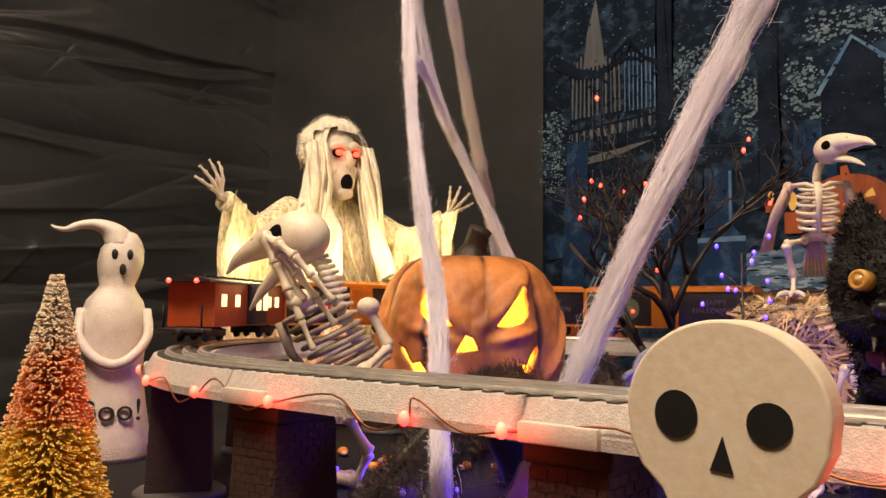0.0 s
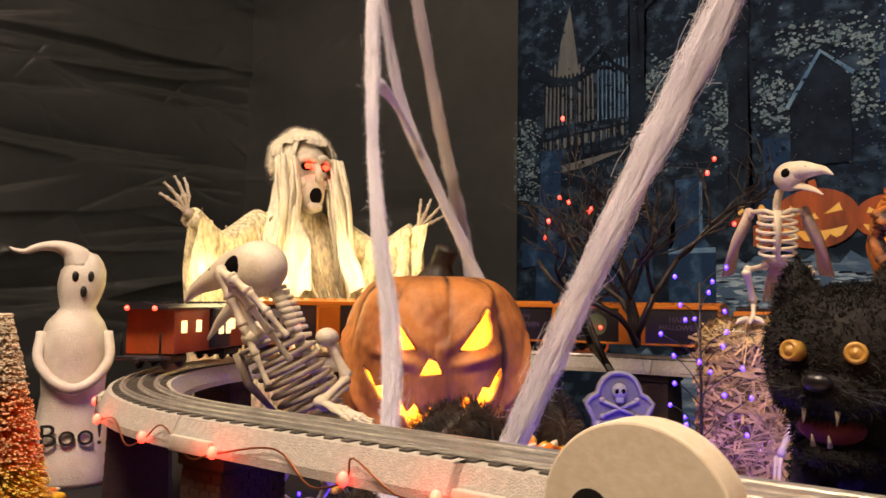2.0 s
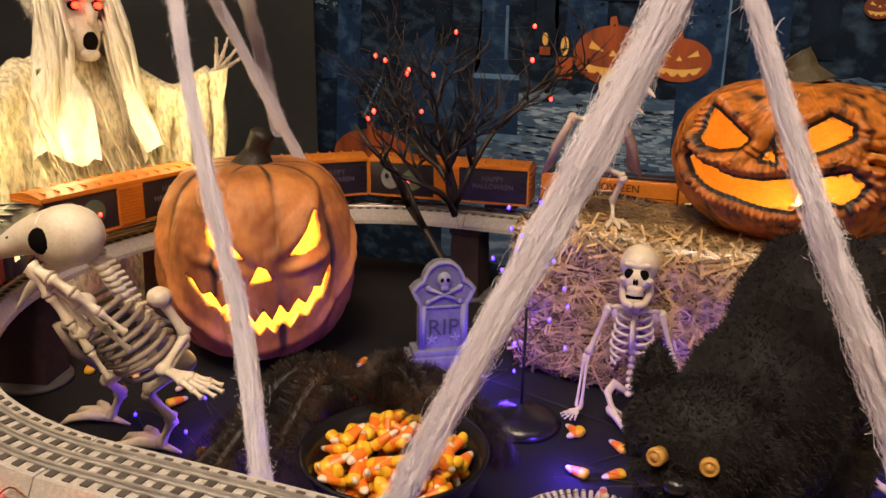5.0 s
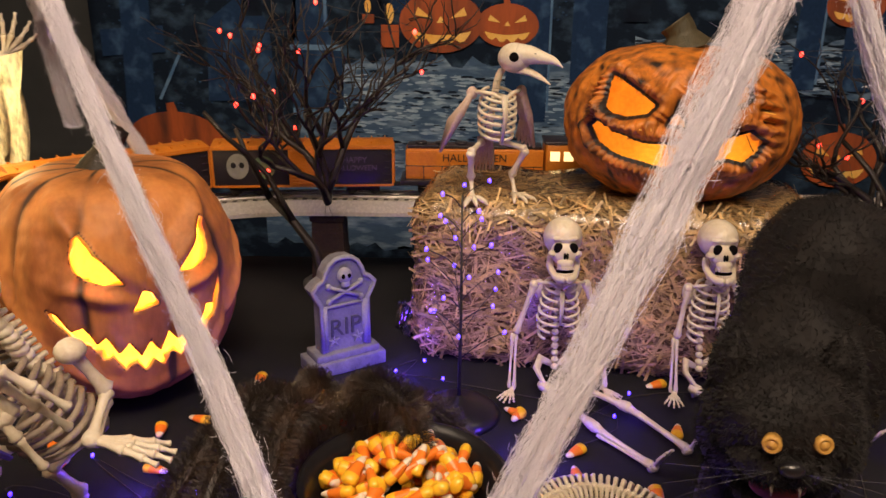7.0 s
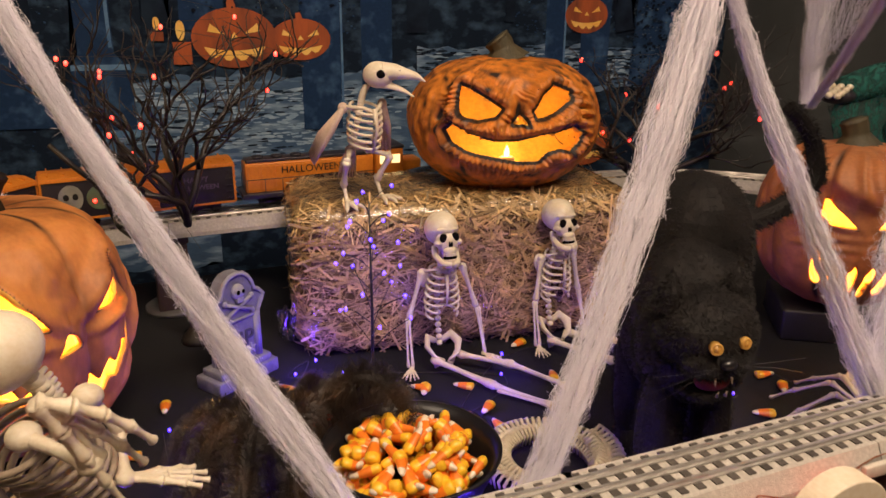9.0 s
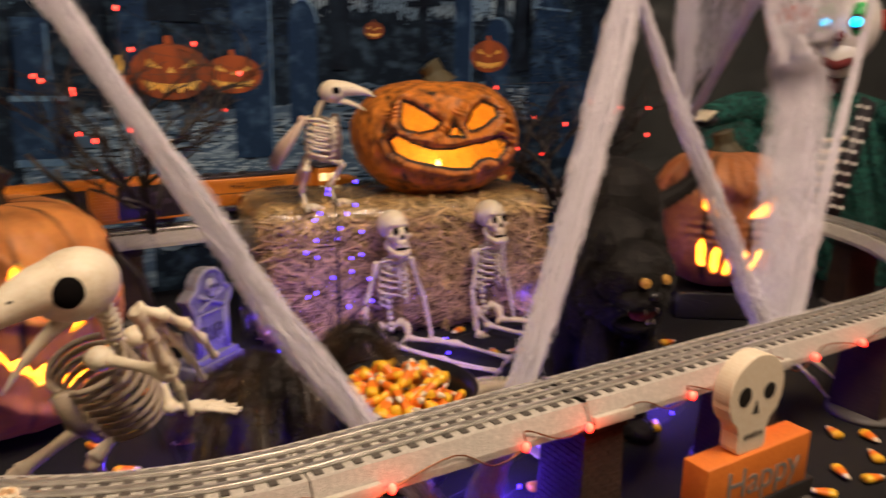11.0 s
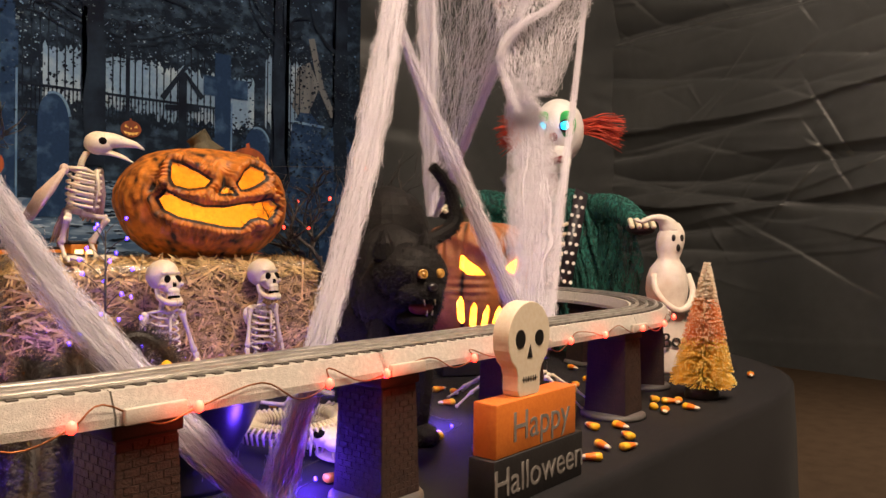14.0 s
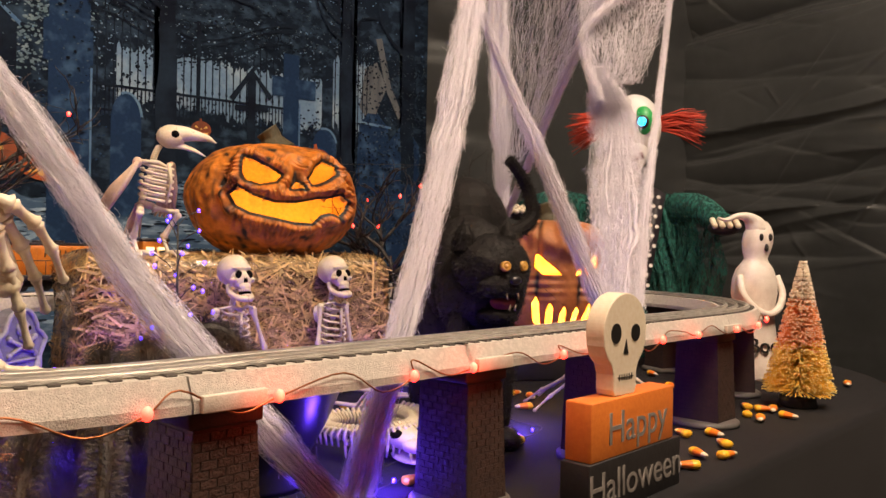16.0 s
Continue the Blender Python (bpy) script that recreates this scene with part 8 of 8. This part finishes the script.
def twig_tree(label, where, turn, height, seed, reds, spread=1.0):
    """A leafless black branching tree with a few red bulbs."""
    ob = thing("twig_tree", label, "bare tree", where, turn)
    rng = random.Random(seed)
    bm = bmesh.new()
    ends = []

    def grow(p, d, ln, r, depth):
        pts = [p]
        q, e = p, d
        for k in range(4):
            e = (e + Vector((rng.uniform(-1, 1), rng.uniform(-1, 1), rng.uniform(-0.5, 0.7))) * 0.42).normalized()
            q = q + e * ln / 4
            pts.append(q)
        tube(bm, pts, [r * (1 - 0.1 * k) for k in range(5)], 6 if depth > 2 else 5)
        ends.append(q)
        if depth == 0:
            return
        for k in range(rng.choice((2, 3, 3)) if depth > 1 else 2):
            a = rng.uniform(0, 6.283)
            nd = (e * 0.75 + Vector((math.cos(a), math.sin(a), rng.uniform(-0.1, 0.55))) * 0.75 * spread).normalized()
            grow(pts[rng.choice((2, 3, 4))], nd, ln * rng.uniform(0.62, 0.85), r * 0.6, depth - 1)

    lathe(bm, [(0.0, 0.0), (0.026, 0.0), (0.024, 0.006), (0.012, 0.02), (0.009, 0.03)], 12)
    grow(Vector((0, 0, 0.01)), Vector((0, 0, 1)), height * 0.42, 0.0085, 1)
    for k in range(5):
        a = 6.283 * k / 5 + rng.uniform(-0.3, 0.3)
        grow(Vector((0, 0, height * rng.uniform(0.36, 0.46))), Vector((math.cos(a) * spread, math.sin(a) * spread * 0.7, 1.1)).normalized(), height * 0.27, 0.0058, 4)
    part("branch_work", bm, TWIG, ob)
    bm = bmesh.new()
    wire = [(0.01, -0.01, height * 0.3)]
    far = [e for e in ends if e.z > height * 0.45]
    rng.shuffle(far)
    picks = sorted(far[:reds], key=lambda e: e.z)
    for e in picks:
        bulb(ob, BULB_RED_SMALL, e + Vector((0, -0.003, -0.002)))
        wire.append(e + Vector((0, -0.002, 0)))
    tube(bm, smooth_line(wire, 6), 0.0003, 4)
    part("light_wire", bm, DARK_WIRE, ob, "thin dark wire between the bulbs")
    return ob


twig_tree("black bare-branched toy tree hung with red lights", (-0.318, 1.235, TOP), 30, 0.46, 3, 14, 0.62)
twig_tree("black bare-branched toy tree with red lights behind the bale", (0.400, 1.285, TOP), 140, 0.40, 11, 14, 0.75)

# violet twig light tree
lt = thing("violet_light_tree", "thin black wire tree with tiny violet lights on a domed base", "light tree", (-0.107, 1.004, TOP))
bm = bmesh.new()
lathe(bm, [(0.0, 0.0), (0.046, 0.0), (0.047, 0.004), (0.040, 0.012), (0.024, 0.019), (0.006, 0.022), (0.003, 0.026)], 30)
part("domed_base", bm, GLOSS_BLACK, lt, "round black domed base")
bm = bmesh.new()
tube(bm, [(0, 0, 0.02), (0.001, 0, 0.12), (0, 0, 0.255)], [0.0022, 0.0018, 0.0009], 6)
rng = random.Random(9)
tips = []
for k in range(22):
    z = 0.07 + 0.18 * k / 21
    a = 2.4 * k
    r = 0.05 * (1.15 - z / 0.3) + 0.012
    d = Vector((math.cos(a), math.sin(a), 0.75))
    tip = Vector((0, 0, z)) + d * r * rng.uniform(0.6, 1.1)
    tube(bm, smooth_line([(0, 0, z), Vector((0, 0, z)) + d * r * 0.4 + Vector((0, 0, 0.004)), tip], 3), 0.0006, 4)
    tips.append(tip)
part("stem", bm, DARK_WIRE, lt)
for tip in tips:
    bulb(lt, BULB_PURPLE, tip)

# loose violet lights on the cloth
vs = thing("violet_light_string", "dark wire string of tiny violet lights over the tablecloth", "light string", (0, 0, 0))
spots = [(-0.345, 0.985), (-0.331, 0.819), (-0.46, 0.86), (-0.30, 0.76), (-0.22, 0.685), (-0.245, 1.0), (-0.215, 0.985), (-0.165, 1.118), (-0.195, 1.085), (-0.135, 1.075), (0.065, 1.02), (-0.02, 0.93), (0.085, 1.075), (0.245, 1.09), (0.30, 1.02),
         (0.255, 0.80), (0.24, 0.735), (-0.02, 0.66), (-0.09, 0.645), (-0.42, 0.79), (-0.50, 0.79), (-0.13, 0.66), (0.33, 0.90)]
bm = bmesh.new()
tube(bm, smooth_line([(x + 0.01 * math.sin(7 * x), y, TOP + 0.0025 + 0.002 * (i % 2)) for i, (x, y) in enumerate(spots)], 5), 0.0006, 4)
part("wire", bm, DARK_WIRE, vs)
for x, y in spots:
    bulb(vs, BULB_PURPLE, Vector((x, y, TOP + 0.006)))
for x, y, z in ((-0.185, 1.095, 0.775), (0.080, 1.02, 0.770), (0.28, 1.06, 0.775), (-0.04, 0.655, 0.772), (0.25, 0.77, 0.772), (-0.38, 0.80, 0.772), (-0.22, 0.99, 0.772), (-0.02, 0.93, 0.772)):
    lamp("violet_bulb_light", "POINT", (x, y, z), 0.65 if y < 0.7 else (0.36 if y < 1.0 else 0.16), (0.12, 0.04, 1.0), 0.010)
for x, y, z in ((-0.14, 1.0, 0.92),):
    lamp("violet_bulb_light", "POINT", (x, y, z), 0.06, (0.12, 0.04, 1.0), 0.03)
for s in BULBS[5::2]:
    p, d, o = rail_path(s)
    q = p + o * 0.058
    lamp("red_bulb_light", "POINT", (q.x, q.y, BED_LOW + 0.004), 0.032, (1.0, 0.08, 0.03), 0.008)

# ---- the toy train on the far side ----
RAIL_TOP = BED_TOP + 0.0085


def car_pose(s_mid, length):
    a, _, _ = rail_path(s_mid - length * 0.36)
    b, _, _ = rail_path(s_mid + length * 0.36)
    c, d = (a + b) / 2, (b - a).normalized()
    return Matrix(((d.x, -d.y, 0, c.x), (d.y, d.x, 0, c.y), (0, 0, 1, RAIL_TOP), (0, 0, 0, 1)))


def running_gear(ob, half):
    for sx in (-1, 1):
        bm = bmesh.new()
        box(bm, (sx * half * 0.66, 0, 0.012), (0.050, 0.030, 0.007), bevel=0.001)
        for sy in (-1, 1):
            box(bm, (sx * half * 0.66, sy * 0.019, 0.0095), (0.050, 0.004, 0.008), bevel=0.001)
        truck = part("truck", bm, WHEEL, ob)
        for ax in (-0.017, 0.017):
            bm = bmesh.new()
            for sy in (-1, 1):
                start = len(bm.verts)
                lathe(bm, [(0.0, -0.002), (0.0075, -0.002), (0.0088, 0.0), (0.0072, 0.0004), (0.0072, 0.003), (0.0, 0.003)], 18)
                bm.verts.ensure_lookup_table()
                bmesh.ops.transform(bm, matrix=pose(sx * half * 0.66 + ax, sy * 0.0155, 0.0075, 90, 0, 0), verts=bm.verts[start:])
            tube(bm, [(sx * half * 0.66 + ax, -0.016, 0.0075), (sx * half * 0.66 + ax, 0.016, 0.0075)], 0.0018, 6)
            part("wheelset", bm, WHEEL, truck)
        bm = bmesh.new()
        box(bm, (sx * (half + 0.006), 0, 0.011), (0.016, 0.006, 0.005), bevel=0.001)
        part("coupler", bm, WHEEL, ob)


def boxcar(m, art):
    ob = thing("toy_boxcar", "black and orange toy boxcar with ribbed orange doors", "toy train car", group="cars of the toy train")
    ob.matrix_basis = m
    half, w, z0, z1 = 0.130, 0.029, 0.015, 0.074
    bm = bmesh.new()
    box(bm, (0, 0, (z0 + z1) / 2), (2 * half, 2 * w, z1 - z0), bevel=0.001)
    body = part("body", bm, CAR_BLACK, ob)
    bm = bmesh.new()
    outl = [(-w - 0.002, z1 - 0.001), (w + 0.002, z1 - 0.001), (w + 0.0015, z1 + 0.002), (0.008, z1 + 0.0065), (-0.008, z1 + 0.0065), (-w - 0.0015, z1 + 0.002)]
    slab(bm, outl, 2 * half + 0.004, pose(0, 0, 0, 0, 0, 90))
    for k in range(13):
        box(bm, (-half + 0.01 + 0.02 * k, 0, z1 + 0.0048), (0.0015, 2 * w * 0.8, 0.0035))
    part("roof", bm, CAR_ORANGE, ob, "orange ribbed roof", smooth=False)
    for sx in (-1, 1):
        bm = bmesh.new()
        box(bm, (sx * (half + 0.0012), 0, (z0 + z1) / 2), (0.0030, 2 * w + 0.002, z1 - z0), bevel=0.0006)
        for k in range(7):
            box(bm, (sx * (half + 0.0035), 0, z0 + 0.005 + 0.0082 * k), (0.002, 2 * w * 0.9, 0.0028))
        part("end_wall", bm, CAR_ORANGE, ob, "orange ribbed end wall", smooth=False)
    for sy in (-1, 1):
        bm = bmesh.new()
        box(bm, (0.0, sy * (w + 0.0018), (z0 + z1) / 2 - 0.001), (0.042, 0.003, z1 - z0 - 0.006), bevel=0.0005)
        for k in range(11):
            box(bm, (0.0, sy * (w + 0.0037), z0 + 0.006 + 0.0046 * k), (0.038, 0.0016, 0.0022))
        part("sliding_door", bm, CAR_ORANGE, body, "ribbed orange sliding door", smooth=False)
        bm = bmesh.new()
        box(bm, (0, sy * (w + 0.0008), z0 + 0.001), (2 * half, 0.0025, 0.003))
        box(bm, (0, sy * (w + 0.0012), z1 - 0.002), (2 * half, 0.0028, 0.003))
        part("side_sill", bm, CAR_ORANGE, body, smooth=False)
        if art:
            bm = bmesh.new()
            slab(bm, arc(-0.095, 0.046, 0.016, 0.019, 0, 345, 20), 0.0012, pose(0, sy * (w + 0.0008), 0), 1)
            slab(bm, arc(-0.058, 0.044, 0.017, 0.017, 0, 345, 20), 0.0012, pose(0, sy * (w + 0.0008), 0), 0)
            for dx in (-0.101, -0.089):
                slab(bm, arc(dx, 0.048, 0.0038, 0.0045, 0, 345, 12), 0.0020, pose(0, sy * (w + 0.0010), 0), 2)
            part("printed_picture", bm, [CAR_GREEN, mat("pale_print", (0.26, 0.25, 0.22), 0.5, scale=80, bump=0), PAINT_BLACK], body, "printed skull and bottle shapes", smooth=False)
            for dx in (-0.051, -0.065):
                bm = bmesh.new()
                blob(bm, (dx, sy * (w + 0.003), 0.040), (0.0028, 0.002, 0.0028), 8, 6)
                part("eye_light", bm, LED_RED_HOT, body, "glowing red eye light")
        part("lettering", text_mesh("HAPPY", 0.012, 0.0008, (0.075, -(w + 0.0006), 0.054)) if sy < 0 else text_mesh("HAPPY", 0.012, 0.0008, (-0.075, (w + 0.0006), 0.054), turn=pose(0, 0, 0, 0, 0, 180)), mat("purple_letters", (0.14, 0.10, 0.16), 0.5, bump=0), body, smooth=False)
        part("lettering", text_mesh("HALLOWEEN", 0.011, 0.0008, (0.075, -(w + 0.0006), 0.042)) if sy < 0 else text_mesh("HALLOWEEN", 0.011, 0.0008, (-0.075, (w + 0.0006), 0.042), turn=pose(0, 0, 0, 0, 0, 180)), mat("purple_letters", (0.14, 0.10, 0.16)), body, smooth=False)
        for k in range(5):
            bm = bmesh.new()
            tube(bm, [(half - 0.012, sy * (w + 0.003), z0 + 0.008 + 0.010 * k), (half - 0.002, sy * (w + 0.003), z0 + 0.008 + 0.010 * k)], 0.0006, 5)
            part("ladder_rung", bm, CAR_BLACK, ob)
    running_gear(ob, half)
    return ob


def caboose(m):
    ob = thing("toy_caboose", "orange-red toy caboose with lit windows and black roof", "toy train car", group="cars of the toy train")
    ob.matrix_basis = m
    half, w, z0, z1 = 0.118, 0.028, 0.016, 0.066
    bm = bmesh.new()
    box(bm, (0.008, 0, (z0 + z1) / 2), (2 * half - 0.016, 2 * w, z1 - z0), bevel=0.001)
    body = part("body", bm, CAR_RED, ob)
    bm = bmesh.new()
    outl = [(-w - 0.004, z1), (w + 0.004, z1), (w + 0.004, z1 + 0.002), (0.0, z1 + 0.008), (-w - 0.004, z1 + 0.002)]
    slab(bm, outl, 2 * half + 0.012, pose(0, 0, 0, 0, 0, 90))
    for k in range(9):
        box(bm, (-half + 0.006 + 0.028 * k, 0, z1 + 0.0072), (0.004, 2 * w * 0.72, 0.0022))
    part("roof", bm, CAR_BLACK, ob, "black walkway roof", smooth=False)
    for sy in (-1, 1):
        bm = bmesh.new()
        box(bm, (0.012, sy * (w + 0.004), (z0 + z1) / 2 + 0.001), (0.044, 0.010, z1 - z0 - 0.002), bevel=0.001)
        bay = part("bay", bm, CAR_BLACK, body, "black bay with windows")
        for dx, hh, host, off in ((0.004, 0.022, bay, 0.0085), (0.026, 0.022, bay, 0.0085), (0.062, 0.014, body, -0.0005), (-0.040, 0.014, body, -0.0005), (-0.078, 0.014, body, -0.0005), (0.090, 0.014, body, -0.0005)):
            bm = bmesh.new()
            box(bm, (dx, sy * (w + off + 0.0007), 0.046), (0.013, 0.0012, hh))
            part("window", bm, WINDOW_LIT, host, "lit window", smooth=False)
    for k in range(4):
        for y in (-0.022, 0.022):
            bm = bmesh.new()
            x = -half - 0.002 - 0.002 * (k % 2)
            tube(bm, [(x, y, 0.014), (x, y, 0.040)], 0.0008, 6)
            part("end_rail", bm, CAR_BLACK, ob)
    bm = bmesh.new()
    box(bm, (-half + 0.002, 0, 0.013), (0.022, 0.054, 0.004), bevel=0.0008)
    part("platform", bm, CAR_BLACK, ob)
    for y in (-0.016, 0.016):
        bm = bmesh.new()
        blob(bm, (-half - 0.006, y, z1 + 0.001), (0.0028, 0.0028, 0.0028), 8, 6)
        part("marker_light", bm, LED_RED_HOT, ob, "glowing red marker light")
    running_gear(ob, half)
    return ob


def locomotive(m):
    ob = thing("toy_locomotive", "orange and black toy diesel locomotive with headlights", "toy locomotive", group="cars of the toy train")
    ob.matrix_basis = m
    half, z0 = 0.150, 0.016
    bm = bmesh.new()
    box(bm, (0, 0, z0 + 0.004), (2 * half, 0.060, 0.008), bevel=0.001)
    part("deck", bm, CAR_BLACK, ob)
    bm = bmesh.new()
    box(bm, (-0.040, 0, 0.046), (0.205, 0.038, 0.046), bevel=0.002)
    hood = part("hood", bm, CAR_ORANGE, ob)
    for sy in (-1, 1):
        for k in range(9):
            bm = bmesh.new()
            box(bm, (-0.130 + 0.021 * k, sy * 0.0195, 0.046), (0.0165, 0.0012, 0.036))
            part("hood_panel", bm, CAR_ORANGE, hood, smooth=False)
        part("lettering", text_mesh("HALLOWEEN", 0.016, 0.0008, (-0.040, sy * 0.0206, 0.056), turn=pose(0, 0, 0, 0, 0, 0 if sy < 0 else 180)), PAINT_BLACK, hood, smooth=False)
    bm = bmesh.new()
    box(bm, (-0.040, 0, 0.0715), (0.200, 0.030, 0.005), bevel=0.001)
    for k in range(3):
        lathe(bm, [(0.0, 0.0), (0.009, 0.0), (0.009, 0.003), (0.0, 0.0035)], 16, (-0.12 + 0.03 * k, 0, 0.074))
    part("hood_roof", bm, CAR_BLACK, ob, "black hood roof with fans")
    bm = bmesh.new()
    box(bm, (0.088, 0, 0.051), (0.046, 0.054, 0.056), bevel=0.002)
    cab = part("cab", bm, CAR_ORANGE, ob)
    bm = bmesh.new()
    box(bm, (0.088, 0, 0.081), (0.050, 0.056, 0.005), bevel=0.0015)
    part("cab_roof", bm, CAR_BLACK, ob)
    for sy in (-1, 1):
        for dx in (0.078, 0.098):
            bm = bmesh.new()
            box(bm, (dx, sy * 0.0274, 0.062), (0.014, 0.0012, 0.014))
            part("window", bm, WINDOW_LIT, cab, smooth=False)
    bm = bmesh.new()
    box(bm, (0.128, 0, 0.040), (0.036, 0.036, 0.034), bevel=0.003)
    nose = part("nose", bm, CAR_ORANGE, ob)
    for y, z in ((-0.006, 0.062), (0.006, 0.062), (-0.014, 0.034), (0.014, 0.034)):
        bm = bmesh.new()
        blob(bm, (0.112 if z > 0.05 else 0.147, y, z), (0.0025, 0.0032, 0.0032), 10, 8)
        part("headlight", bm, LED_WARM, nose, "glowing headlight")
    for sy in (-1, 1):
        bm = bmesh.new()
        tube(bm, [(-half + 0.006, sy * 0.029, 0.046), (0.060, sy * 0.029, 0.046)], 0.0007, 5)
        for k in range(8):
            x = -half + 0.008 + 0.027 * k
            tube(bm, [(x, sy * 0.029, 0.022), (x, sy * 0.029, 0.046)], 0.0007, 5)
        part("handrail", bm, CAR_BLACK, ob)
    bm = bmesh.new()
    box(bm, (0, 0, 0.014), (0.090, 0.040, 0.014), bevel=0.002)
    part("fuel_tank", bm, CAR_BLACK, ob)
    running_gear(ob, half)
    return ob


# the train's order from the tail: caboose, three boxcars, locomotive
HEAD = RUN + HALF + 0.118
locomotive(car_pose(HEAD + 0.155, 0.30))
boxcar(car_pose(HEAD - 0.140, 0.27), True)
boxcar(car_pose(HEAD - 0.422, 0.27), False)
boxcar(car_pose(HEAD - 0.704, 0.27), True)
caboose(car_pose(HEAD - 0.975, 0.24))

# ---- fine web netting spread between the far strands ----
rng = random.Random(71)
net = thing("web_netting", "fine stretched white web netting hanging from above", "spider web", (0.6, 1.0, 1.6))
org = Vector((0.6, 1.0, 1.6))


def veil(corners, n, seed):
    """Loose crossing threads in the four-cornered space between corners."""
    a, b, c, d = [Vector(p) for p in corners]  # top left, top right, low right, low left
    bm = bmesh.new()
    for _ in range(n):
        u, v = rng.random(), rng.random() * 0.92
        steep = rng.random() < 0.75
        pts = []
        uu, vv = u, v
        for k in range(7):
            p = a.lerp(b, uu).lerp(d.lerp(c, uu), vv)
            pts.append(p - org + Vector((rng.uniform(-1, 1), rng.uniform(-1, 1), rng.uniform(-1, 1))) * 0.006)
            uu = min(1, max(0, uu + rng.uniform(-0.08, 0.08) * (1 if steep else 2.4)))
            vv = min(1, max(0, vv + (rng.uniform(0.02, 0.10) if steep else rng.uniform(-0.04, 0.04))))
        tube(bm, pts, rng.uniform(0.00016, 0.00042), 3, caps=False)
    return tagged(part("threads", bm, FIBRE, net), kind="stuff")


veil([(0.689, 1.31, 1.70), (0.40, 0.66, 1.60), (0.54, 0.99, 1.24), (0.688, 1.28, 1.10)], 520, 1)
veil([(0.324, 0.791, 1.459), (0.501, 0.669, 1.474), (0.432, 0.728, 1.215), (0.366, 0.748, 1.205)], 620, 2)

# ---- ties under the rails ----
bm = bmesh.new()
box(bm, (0, 0, 0), (0.0066, 0.050, 0.0030))
TIE_MESH = mesh_of("tie", bm, TIE, smooth=False)
for k in range(264):
    p, d, o = rail_path(LOOP * (k + 0.5) / 264)
    tie = new("tie", TIE_MESH)
    tie.parent = track
    tie.matrix_basis = Matrix(((d.x, o.x, 0, p.x), (d.y, o.y, 0, p.y), (0, 0, 1, BED_TOP - 0.0003), (0, 0, 0, 1)))
